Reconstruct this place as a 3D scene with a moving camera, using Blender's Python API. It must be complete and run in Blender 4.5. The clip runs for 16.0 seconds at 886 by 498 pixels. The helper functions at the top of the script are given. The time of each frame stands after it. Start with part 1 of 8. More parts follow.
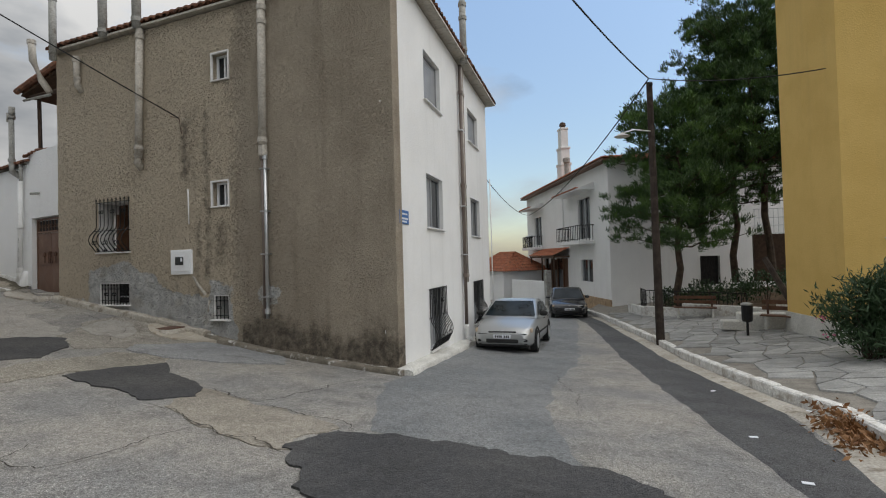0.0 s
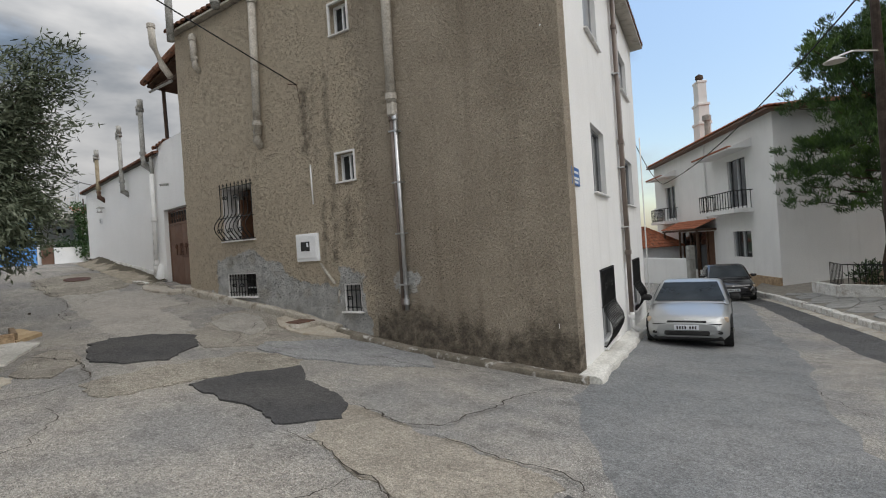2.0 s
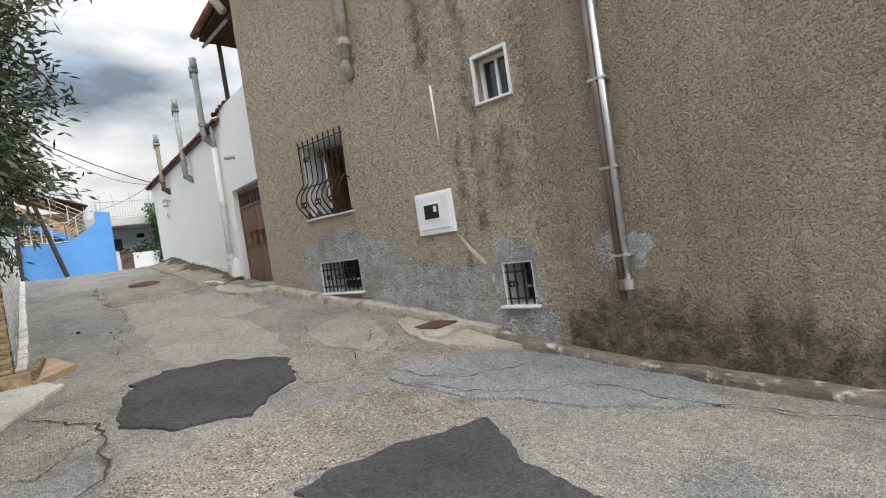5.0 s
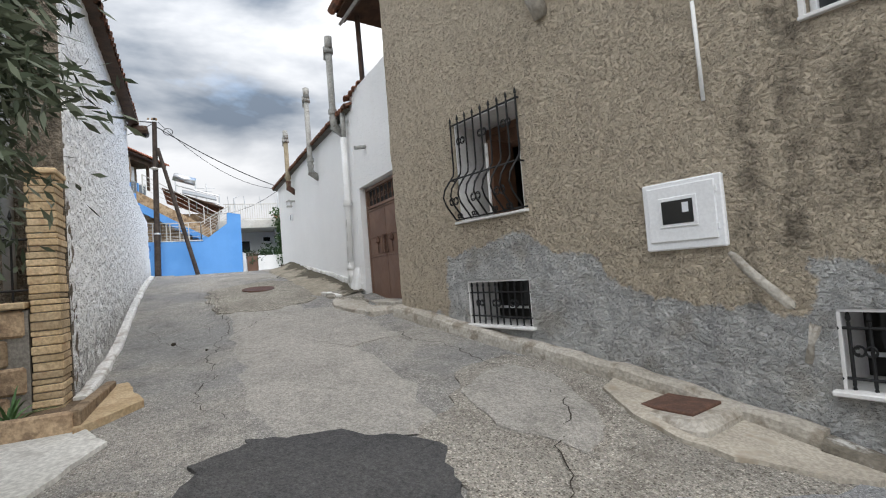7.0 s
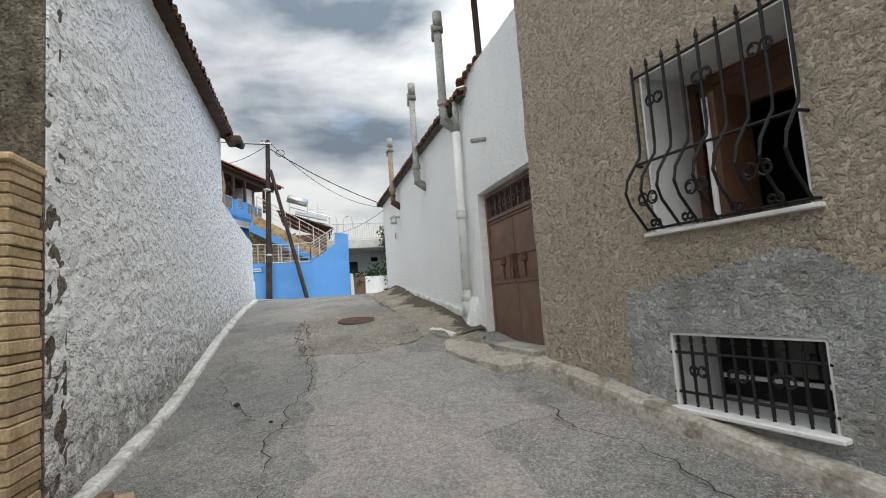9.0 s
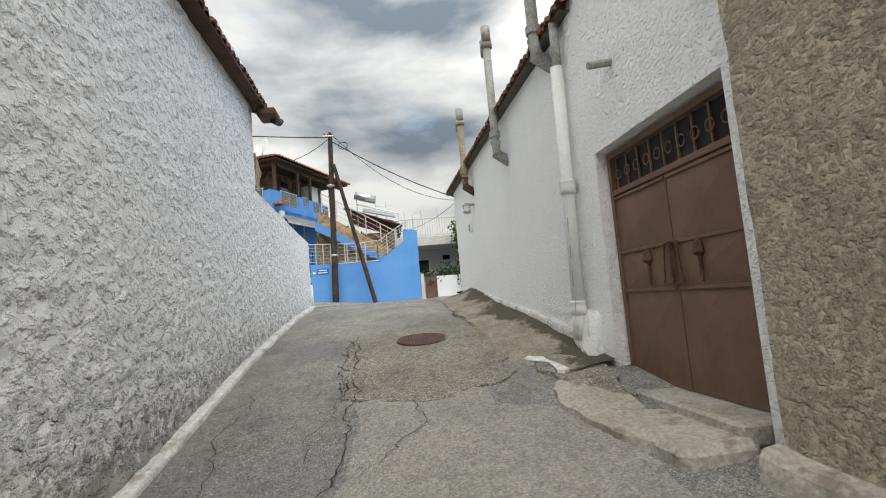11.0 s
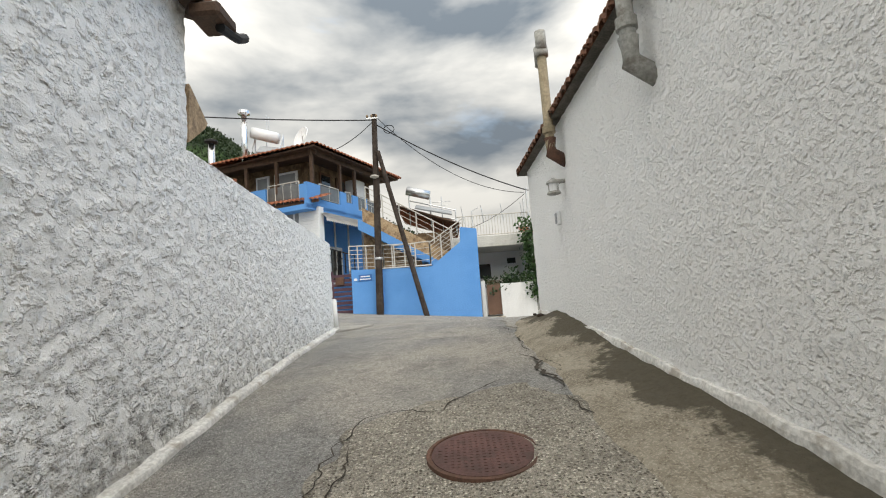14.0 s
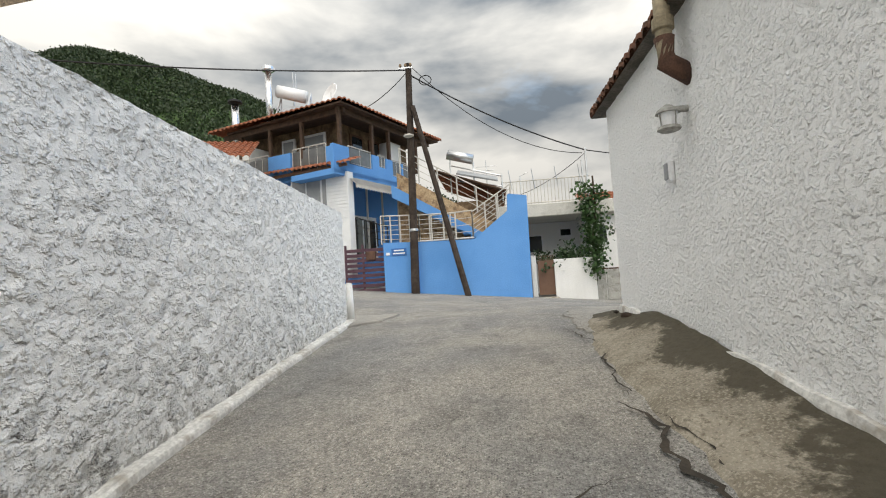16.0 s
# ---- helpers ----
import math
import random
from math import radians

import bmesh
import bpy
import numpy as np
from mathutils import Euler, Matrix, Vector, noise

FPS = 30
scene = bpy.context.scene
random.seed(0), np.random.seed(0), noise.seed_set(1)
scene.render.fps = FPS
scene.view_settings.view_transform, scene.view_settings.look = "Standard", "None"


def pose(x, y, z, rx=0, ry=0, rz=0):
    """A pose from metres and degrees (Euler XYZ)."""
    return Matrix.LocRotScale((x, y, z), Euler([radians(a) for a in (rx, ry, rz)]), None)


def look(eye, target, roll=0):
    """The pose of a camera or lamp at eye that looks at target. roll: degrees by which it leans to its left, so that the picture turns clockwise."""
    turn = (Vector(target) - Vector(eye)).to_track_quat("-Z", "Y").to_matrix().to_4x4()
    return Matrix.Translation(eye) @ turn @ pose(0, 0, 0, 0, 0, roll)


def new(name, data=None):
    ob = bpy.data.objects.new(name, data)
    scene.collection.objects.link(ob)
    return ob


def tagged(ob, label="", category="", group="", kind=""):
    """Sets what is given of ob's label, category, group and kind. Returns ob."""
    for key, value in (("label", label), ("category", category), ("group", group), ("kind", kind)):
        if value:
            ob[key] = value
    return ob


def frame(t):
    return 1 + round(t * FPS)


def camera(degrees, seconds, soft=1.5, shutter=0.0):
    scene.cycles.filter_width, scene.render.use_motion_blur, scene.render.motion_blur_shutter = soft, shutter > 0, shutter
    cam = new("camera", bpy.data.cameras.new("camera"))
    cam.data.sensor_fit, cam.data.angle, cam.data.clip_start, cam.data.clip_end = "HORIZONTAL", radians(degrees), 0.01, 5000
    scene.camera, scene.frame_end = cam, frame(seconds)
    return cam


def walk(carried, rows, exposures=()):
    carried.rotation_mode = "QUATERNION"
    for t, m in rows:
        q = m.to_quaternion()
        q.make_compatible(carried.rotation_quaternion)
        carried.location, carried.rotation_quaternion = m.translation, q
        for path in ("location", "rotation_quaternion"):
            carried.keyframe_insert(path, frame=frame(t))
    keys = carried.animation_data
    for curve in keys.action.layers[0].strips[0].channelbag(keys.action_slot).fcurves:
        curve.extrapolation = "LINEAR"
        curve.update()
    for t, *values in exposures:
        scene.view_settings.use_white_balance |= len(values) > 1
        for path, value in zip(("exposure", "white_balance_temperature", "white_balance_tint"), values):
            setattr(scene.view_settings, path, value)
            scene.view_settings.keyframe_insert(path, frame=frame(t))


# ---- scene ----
cam = camera(83.3, 16.0, soft=1.1)
METRES, EYE, TILT, LEAN, TURN = 20.0, 1.5, 0.0, 0.0, 32.2
ROWS = [
    (0.0, 0.0, 0.0, 0.0, 0.03, 1.11, 1.58),
    (0.5, -0.0128, 0.0233, -0.0012, 2.98, 1.92, 1.57),
    (1.0, -0.0279, 0.0487, -0.0018, 6.2, 1.21, 1.95),
    (1.5, -0.0455, 0.0755, -0.0032, 8.35, 0.27, 2.63),
    (2.0, -0.0629, 0.1012, -0.0045, 11.61, -0.21, 3.83),
    (2.5, -0.0843, 0.1285, -0.0076, 11.93, -1.42, 4.56),
    (3.0, -0.1038, 0.1537, -0.0107, 13.08, -2.08, 5.17),
    (5.5, -0.2129, 0.2785, -0.0124, 21.23, -0.89, 8.28),
    (6.0, -0.2385, 0.3028, -0.0113, 24.1, -0.14, 7.35),
    (6.5, -0.2584, 0.3255, -0.0113, 27.73, 1.37, 6.11),
    (7.0, -0.2807, 0.348, -0.0104, 31.26, 2.36, 4.54),
    (7.5, -0.3003, 0.3669, -0.0064, 35.53, 4.33, 3.74),
    (8.0, -0.3211, 0.3885, -0.0034, 39.68, 4.99, 3.72),
    (8.5, -0.3439, 0.4106, -0.0002, 40.7, 5.43, 3.96),
    (9.0, -0.3638, 0.4312, 0.0005, 43.37, 5.44, 4.12),
    (9.5, -0.3891, 0.4531, 0.002, 45.39, 4.32, 4.97),
    (10.0, -0.4109, 0.4733, 0.0052, 47.49, 4.85, 4.79),
    (12.5, -0.5314, 0.5679, 0.0189, 56.54, 5.99, 5.14),
    (13.0, -0.5573, 0.5881, 0.0231, 57.16, 6.22, 4.73),
    (13.5, -0.5834, 0.6045, 0.0274, 56.2, 5.89, 4.66),
    (14.0, -0.6085, 0.6226, 0.0307, 58.83, 6.49, 4.18),
    (14.5, -0.6329, 0.6393, 0.0328, 60.79, 6.65, 3.42),
    (15.0, -0.657, 0.6569, 0.0359, 61.82, 5.63, 3.12),
    (15.5, -0.6817, 0.6718, 0.0406, 64.22, 4.46, 3.46),
    (16.0, -0.7091, 0.685, 0.0447, 63.91, 3.37, 3.6),
]
EXPOSURES = [(0, -0.42, 6500, 9), (2.5, -0.1, 6550, 10), (5.5, 0.42, 6400, 9), (7, 0.35, 6300, 10), (9, 0.15, 6400, 7), (12.5, 0.17, 6850, 7), (16, 0.1, 6950, 8)]
walk(cam, [(t, pose(0, 0, EYE, TILT, LEAN, TURN) @ pose(METRES * x, METRES * y, METRES * z, 90 + pitch, roll, yaw)) for t, x, y, z, yaw, pitch, roll in ROWS], EXPOSURES)

# ---- world and sun ----
SUN_ELEV, SUN_AZ = 48.0, 78.0
world = bpy.data.worlds.new("sky")
scene.world = world
world.use_nodes = True
wt = world.node_tree
wt.nodes.clear()


def wnode(kind, **vals):
    n = wt.nodes.new(kind)
    for k, v in vals.items():
        n.inputs[k.replace("_", " ")].default_value = v
    return n


w_out = wnode("ShaderNodeOutputWorld")
w_bg = wnode("ShaderNodeBackground", Strength=0.092)
w_sky = wt.nodes.new("ShaderNodeTexSky")
w_sky.sky_type, w_sky.sun_disc = "NISHITA", False
w_sky.sun_elevation, w_sky.sun_rotation = radians(SUN_ELEV), radians(SUN_AZ)
w_sky.dust_density, w_sky.air_density = 1.0, 1.0
w_co = wt.nodes.new("ShaderNodeTexCoord")
w_map = wt.nodes.new("ShaderNodeMapping")
w_map.inputs["Scale"].default_value = (1.0, 1.0, 2.6)
w_map.inputs["Location"].default_value = (3.1, 0.4, 0.2)
w_n1 = wnode("ShaderNodeTexNoise", Scale=1.5, Detail=7.0, Roughness=0.55, Distortion=0.3)
w_n2 = wnode("ShaderNodeTexNoise", Scale=2.4, Detail=6.0, Roughness=0.5, Distortion=0.15)
w_cov = wnode("ShaderNodeMapRange")
w_cov.inputs["From Min"].default_value, w_cov.inputs["From Max"].default_value = 0.24, 0.44
w_ramp = wt.nodes.new("ShaderNodeValToRGB")
w_ramp.color_ramp.elements[0].position, w_ramp.color_ramp.elements[0].color = 0.33, (1.9, 2.3, 2.85, 1)
w_ramp.color_ramp.elements[1].position, w_ramp.color_ramp.elements[1].color = 0.57, (9.0, 8.95, 8.9, 1)
w_mix = wt.nodes.new("ShaderNodeMixRGB")
wt.links.new(w_co.outputs["Generated"], w_map.inputs["Vector"])
wt.links.new(w_map.outputs[0], w_n1.inputs["Vector"])
wt.links.new(w_map.outputs[0], w_n2.inputs["Vector"])
w_side = wt.nodes.new("ShaderNodeSeparateXYZ")
wt.links.new(w_co.outputs["Generated"], w_side.inputs[0])
w_clear = wnode("ShaderNodeMapRange")
for k, v in (("From Min", 0.25), ("From Max", 0.9), ("To Min", 0.0), ("To Max", 0.22)):
    w_clear.inputs[k].default_value = v
wt.links.new(w_side.outputs["Y"], w_clear.inputs["Value"])
w_less = wt.nodes.new("ShaderNodeMath")
w_less.operation = "SUBTRACT"
wt.links.new(w_n1.outputs["Fac"], w_less.inputs[0])
wt.links.new(w_clear.outputs[0], w_less.inputs[1])
wt.links.new(w_less.outputs[0], w_cov.inputs["Value"])
wt.links.new(w_n2.outputs["Fac"], w_ramp.inputs["Fac"])
wt.links.new(w_cov.outputs[0], w_mix.inputs["Fac"])
w_lit = wt.nodes.new("ShaderNodeMixRGB")
w_lit.blend_type = "MULTIPLY"
w_lit.inputs["Fac"].default_value = 1.0
w_lit.inputs["Color2"].default_value = (3.2, 3.05, 2.8, 1)
wt.links.new(w_sky.outputs[0], w_lit.inputs["Color1"])
wt.links.new(w_lit.outputs[0], w_mix.inputs["Color1"])
wt.links.new(w_ramp.outputs[0], w_mix.inputs["Color2"])
# an overcast dome is about three times brighter overhead than at the horizon
w_sep = wt.nodes.new("ShaderNodeSeparateXYZ")
w_zen = wnode("ShaderNodeMapRange")
for k, v in (("From Min", 0.0), ("From Max", 1.0), ("To Min", 0.62), ("To Max", 2.0)):
    w_zen.inputs[k].default_value = v
w_mul = wt.nodes.new("ShaderNodeMixRGB")
w_mul.blend_type = "MULTIPLY"
w_mul.inputs["Fac"].default_value = 1.0
wt.links.new(w_co.outputs["Generated"], w_sep.inputs[0])
wt.links.new(w_sep.outputs["Z"], w_zen.inputs["Value"])
wt.links.new(w_mix.outputs[0], w_mul.inputs["Color1"])
wt.links.new(w_zen.outputs[0], w_mul.inputs["Color2"])
wt.links.new(w_mul.outputs[0], w_bg.inputs["Color"])
wt.links.new(w_bg.outputs[0], w_out.inputs["Surface"])

sun = new("sun", bpy.data.lights.new("sun", "SUN"))
sun.data.energy, sun.data.angle, sun.data.color = 2.0, radians(70), (1.0, 0.97, 0.92)
_a, _e = radians(SUN_AZ), radians(SUN_ELEV)
SUN_DIR = Vector((math.sin(_a) * math.cos(_e), math.cos(_a) * math.cos(_e), math.sin(_e)))
sun.matrix_world = look(SUN_DIR * 60, (0, 0, 0))


# ---- materials ----
class Tree:
    """A material's nodes, with short calls to make and join them."""

    def __init__(self, name):
        self.mat = bpy.data.materials.new(name)
        self.mat.use_nodes = True
        self.t = self.mat.node_tree
        self.bsdf = self.t.nodes["Principled BSDF"]
        self.pos = self.t.nodes.new("ShaderNodeNewGeometry").outputs["Position"]

    def put(self, sock, v):
        if isinstance(v, bpy.types.NodeSocket):
            self.t.links.new(v, sock)
        else:
            sock.default_value = (*v, 1) if isinstance(v, tuple) and len(v) == 3 and sock.type == "RGBA" else v

    def noise(self, scale, detail=4.0, rough=0.55, vec=None, out="Fac", dist=0.0):
        n = self.t.nodes.new("ShaderNodeTexNoise")
        for k, v in (("Scale", scale), ("Detail", detail), ("Roughness", rough), ("Distortion", dist)):
            n.inputs[k].default_value = v
        self.put(n.inputs["Vector"], vec or self.pos)
        return n.outputs[out]

    def voronoi(self, scale, feature="F1", vec=None, out="Distance"):
        n = self.t.nodes.new("ShaderNodeTexVoronoi")
        n.feature = feature
        n.inputs["Scale"].default_value = scale
        self.put(n.inputs["Vector"], vec or self.pos)
        return n.outputs[out]

    def scaled(self, sx, sy, sz):
        n = self.t.nodes.new("ShaderNodeVectorMath")
        n.operation = "MULTIPLY"
        self.put(n.inputs[0], self.pos)
        n.inputs[1].default_value = (sx, sy, sz)
        return n.outputs[0]

    def ramp(self, v, lo, hi, a=0.0, b=1.0):
        n = self.t.nodes.new("ShaderNodeMapRange")
        n.interpolation_type = "SMOOTHSTEP"
        self.put(n.inputs["Value"], v)
        for k, x in (("From Min", lo), ("From Max", hi), ("To Min", a), ("To Max", b)):
            n.inputs[k].default_value = x
        return n.outputs[0]

    def math(self, op, a, b=0.0):
        n = self.t.nodes.new("ShaderNodeMath")
        n.operation = op
        self.put(n.inputs[0], a)
        self.put(n.inputs[1], b)
        return n.outputs[0]

    def mix(self, f, a, b, mode="MIX"):
        n = self.t.nodes.new("ShaderNodeMixRGB")
        n.blend_type = mode
        self.put(n.inputs["Fac"], f)
        self.put(n.inputs["Color1"], a)
        self.put(n.inputs["Color2"], b)
        return n.outputs[0]

    def bump(self, h, dist, prev=None, strength=1.0):
        n = self.t.nodes.new("ShaderNodeBump")
        n.inputs["Distance"].default_value, n.inputs["Strength"].default_value = dist, strength
        self.put(n.inputs["Height"], h)
        if prev is not None:
            self.put(n.inputs["Normal"], prev)
        return n.outputs[0]

    def attr(self, name):
        n = self.t.nodes.new("ShaderNodeAttribute")
        n.attribute_name = name
        s = self.t.nodes.new("ShaderNodeSeparateColor")
        self.put(s.inputs[0], n.outputs["Color"])
        return s.outputs

    def rand(self):
        return self.t.nodes.new("ShaderNodeObjectInfo").outputs["Random"]

    def island(self):
        return self.t.nodes.new("ShaderNodeNewGeometry").outputs["Random Per Island"]

    def done(self, color, rough=0.8, normal=None, metal=0.0, spec=0.3):
        self.put(self.bsdf.inputs["Base Color"], color)
        self.put(self.bsdf.inputs["Roughness"], rough)
        self.put(self.bsdf.inputs["Metallic"], metal)
        self.bsdf.inputs["Specular IOR Level"].default_value = spec
        if normal is not None:
            self.put(self.bsdf.inputs["Normal"], normal)
        return self.mat


def surf(name, c1, c2, scale=2.0, grain=40.0, rough=0.8, bumps=((60, 0.003),), metal=0.0, spec=0.3, stain=None, speck=None, rand=0.0, amp=None):
    """A general surface: two tones, fine grain, optional stains (colour, scale, threshold, amount) and specks."""
    t = Tree(name)
    col = t.mix(t.ramp(t.noise(scale, 5), 0.35, 0.65), c1, c2)
    amp = (0.05 if rough < 0.6 else 0.2) if amp is None else amp
    g = t.ramp(t.noise(grain, 3), 0.3, 0.7, 1 - amp, 1 + amp * 0.8)
    col = t.mix(1.0, col, t.mix(1.0, (1, 1, 1), g, "MULTIPLY"), "MULTIPLY")
    if stain:
        sc, ss, th, am = stain
        col = t.mix(t.math("MULTIPLY", t.ramp(t.noise(ss, 6, 0.65), th, th + 0.15), am), col, sc)
    if speck:
        sc, ss, th = speck
        col = t.mix(t.ramp(t.voronoi(ss), th, th + 0.1, 0.75, 0.0), col, sc)
    if rand:
        col = t.mix(1.0, col, t.mix(1.0, (1, 1, 1), t.ramp(t.rand(), 0, 1, 1 - rand, 1 + rand), "MULTIPLY"), "MULTIPLY")
    nrm = None
    for s, d in bumps:
        nrm = t.bump(t.noise(s, 3), d, nrm)
    return t.done(col, rough, nrm, metal, spec)


def asphalt(name, c1, c2, light, dark, amount, size=1.0):
    """Worn road surface: binder of two tones, light and dark stone chips of two sizes, blotches."""
    t = Tree(name)
    col = t.mix(t.ramp(t.noise(0.55, 6, 0.6), 0.35, 0.65), c1, c2)
    col = t.mix(t.ramp(t.noise(2.3, 6, 0.65), 0.45, 0.75, 0, 0.55), col, dark)
    wornness = t.ramp(t.noise(1.1, 4), 0.35, 0.6, 0.45, 1.0)
    nrm = None
    for scale, gain, depth in ((150.0 / size, 0.9, 0.006 * size), (70.0 / size, 1.0, 0.012 * size)):
        v = t.voronoi(scale)
        sep = t.t.nodes.new("ShaderNodeSeparateColor")
        t.put(sep.inputs[0], t.voronoi(scale, out="Color"))
        chip = t.math("MULTIPLY", t.ramp(sep.outputs[0], 0.5, 0.6), wornness)
        core = t.ramp(v, 0.25, 0.5, 1.0, 0.0)
        col = t.mix(t.math("MULTIPLY", t.math("MULTIPLY", chip, core), amount * gain), col, light)
        col = t.mix(t.math("MULTIPLY", t.math("MULTIPLY", t.ramp(sep.outputs[1], 0.62, 0.7), core), amount * gain), col, dark)
        nrm = t.bump(v, depth, nrm)
    col = t.mix(1.0, col, t.ramp(t.noise(45, 5, 0.75), 0.3, 0.7, 0.66, 1.34), "MULTIPLY")
    col = t.mix(1.0, col, t.ramp(t.noise(15, 6, 0.8), 0.3, 0.7, 0.8, 1.2), "MULTIPLY")
    nrm = t.bump(t.noise(9, 5, 0.6), 0.02, nrm)
    return t.done(col, 0.9, nrm, 0, 0.25)


def stucco(name, c1, c2, lump=22.0, depth=0.02, dirt_and_shade=(0.16, 0.14, 0.11), streak=0.25, tone=0.06, crisp=0.0, bare=(0.47, 0.45, 0.41), pit_shade=0.0, chips=0.55, worn=0.5):
    """Roughcast render; the mesh's 'wear' gives repair (red), damp (green) and bare or worn paint (blue)."""
    t = Tree(name)
    R, G, B = t.attr("wear")[:3]
    col = t.mix(t.ramp(t.noise(0.8, 5, 0.6), 0.35, 0.65), c1, c2)
    st = t.noise(1.0, 5, 0.6, t.scaled(3.0, 3.0, 0.22))
    col = t.mix(t.ramp(st, 0.5, 0.75, 0, streak), col, dirt_and_shade)
    fine = t.noise(lump, 6, 0.6, dist=0.35)
    col = t.mix(1.0, col, t.ramp(t.noise(lump * 1.7, 4, 0.6), 0.3, 0.7, 1 - tone, 1 + tone * 0.7), "MULTIPLY")
    # shade in the hollows between lumps, painted with the streak dirt's colour
    if pit_shade:
        col = t.mix(t.ramp(t.noise(lump * 0.9, 3, 0.55, t.scaled(1.0, 1.0, 1.12)), 0.26, 0.5, pit_shade, 0.0), col, dirt_and_shade)
    fray = t.math("MULTIPLY", t.math("SUBTRACT", t.noise(7, 5, 0.7), 0.5), 0.9)
    bm_ = t.ramp(t.math("ADD", B, t.math("MULTIPLY", t.math("SUBTRACT", t.noise(16, 6, 0.75), 0.5), 1.6)), 0.4, 0.65, 0, worn)
    col = t.mix(bm_, col, bare)
    cem = t.mix(t.ramp(t.noise(5, 6, 0.7), 0.35, 0.65), (0.45, 0.452, 0.445), (0.66, 0.655, 0.635))
    cem = t.mix(t.ramp(t.noise(2.2, 4), 0.5, 0.7, 0, 0.5), cem, (0.34, 0.3, 0.235))
    rmask = t.ramp(t.math("ADD", R, fray), 0.4, 0.55)
    col = t.mix(rmask, col, cem)
    gm = t.ramp(t.math("ADD", G, fray), 0.22, 0.8, 0, 0.88)
    col = t.mix(gm, col, (0.045, 0.038, 0.03))
    chip_ = t.ramp(t.math("ADD", B, t.math("MULTIPLY", t.math("SUBTRACT", t.noise(9, 7, 0.8), 0.5), 2.4)), 0.7, 0.84, 0, chips)
    col = t.mix(chip_, col, (0.17, 0.155, 0.13))
    n = t.bump(fine, depth * 0.3)
    n = t.bump(t.noise(lump * 3.4, 4, 0.62), depth * 0.35, n)
    lumps = t.ramp(t.noise(lump * 0.9, 3, 0.55, t.scaled(1.0, 1.0, 1.12)), 0.42, 0.78)
    n = t.bump(lumps, depth * (1.0 + crisp), n)
    if crisp:
        big = t.ramp(t.noise(lump * 0.42, 5, 0.6, t.scaled(0.9, 0.9, 1.25)), 0.46, 0.74)
        throw = t.ramp(t.math("ADD", B, t.math("MULTIPLY", t.noise(0.9, 4), 0.9)), 0.35, 0.85, 0.15, 1.0)
        n = t.bump(t.math("MULTIPLY", big, throw), depth * crisp * 3.2, n)
    flakes = t.ramp(t.noise(1.0, 5, 0.55, t.scaled(13, 13, 24), dist=0.5), 0.42, 0.58)
    n = t.bump(t.math("MULTIPLY", flakes, rmask), 0.016, n)
    return t.done(col, 0.92, n, 0, 0.2)


M = {}
M["asphalt"] = asphalt("old_asphalt", (0.275, 0.272, 0.265), (0.385, 0.358, 0.318), (0.6, 0.585, 0.55), (0.11, 0.105, 0.098), 0.85)
M["tar"] = asphalt("fresh_tar", (0.075, 0.075, 0.078), (0.105, 0.103, 0.102), (0.16, 0.158, 0.155), (0.05, 0.05, 0.05), 0.35)
M["darkstrip"] = asphalt("dark_asphalt", (0.095, 0.095, 0.098), (0.13, 0.13, 0.13), (0.2, 0.2, 0.2), (0.07, 0.07, 0.07), 0.4)
M["roadgrey"] = asphalt("grey_asphalt", (0.215, 0.225, 0.23), (0.27, 0.275, 0.275), (0.42, 0.42, 0.415), (0.15, 0.15, 0.15), 0.5)
M["lane_conc"] = asphalt("lane_concrete", (0.38, 0.36, 0.328), (0.445, 0.42, 0.38), (0.52, 0.5, 0.46), (0.26, 0.245, 0.22), 0.35)
M["gravel"] = asphalt("exposed_gravel", (0.29, 0.268, 0.23), (0.385, 0.355, 0.3), (0.62, 0.585, 0.51), (0.1, 0.086, 0.068), 1.0, 1.6)
M["dustyroad"] = asphalt("dusty_worn_road", (0.31, 0.283, 0.24), (0.41, 0.37, 0.31), (0.58, 0.54, 0.47), (0.17, 0.15, 0.12), 0.7)
M["palegravel"] = asphalt("pale_gravel", (0.31, 0.29, 0.255), (0.4, 0.37, 0.32), (0.62, 0.58, 0.52), (0.12, 0.105, 0.085), 0.95, 1.4)
M["bluepatch"] = asphalt("blue_grey_patch", (0.29, 0.297, 0.305), (0.36, 0.363, 0.363), (0.58, 0.58, 0.575), (0.14, 0.14, 0.14), 0.8)
M["sandcement"] = surf("sandy_cement", (0.36, 0.325, 0.27), (0.46, 0.42, 0.352), 2.5, 40, 0.95, ((40, 0.006), (9, 0.015)), stain=((0.25, 0.2, 0.14), 5, 0.54, 0.7))
M["paleconc"] = surf("pale_concrete", (0.5, 0.49, 0.45), (0.6, 0.59, 0.55), 1.5, 30, 0.9, ((40, 0.004), (6, 0.01)), stain=((0.3, 0.28, 0.25), 3, 0.55, 0.5))
M["ledge"] = surf("ledge_concrete", (0.36, 0.33, 0.28), (0.45, 0.42, 0.37), 1.5, 30, 0.92, ((35, 0.01), (6, 0.03)), stain=((0.17, 0.14, 0.1), 4, 0.52, 0.8))
M["crack"] = surf("crack_dirt", (0.035, 0.03, 0.025), (0.06, 0.05, 0.04), 5, 60, 1.0)
M["greywall"] = stucco("grey_roughcast", (0.385, 0.327, 0.255), (0.465, 0.4, 0.315), 40, 0.022, (0.19, 0.16, 0.122), 0.4, 0.3, 0.4, (0.58, 0.497, 0.378), pit_shade=0.4, chips=0.0, worn=0.9)
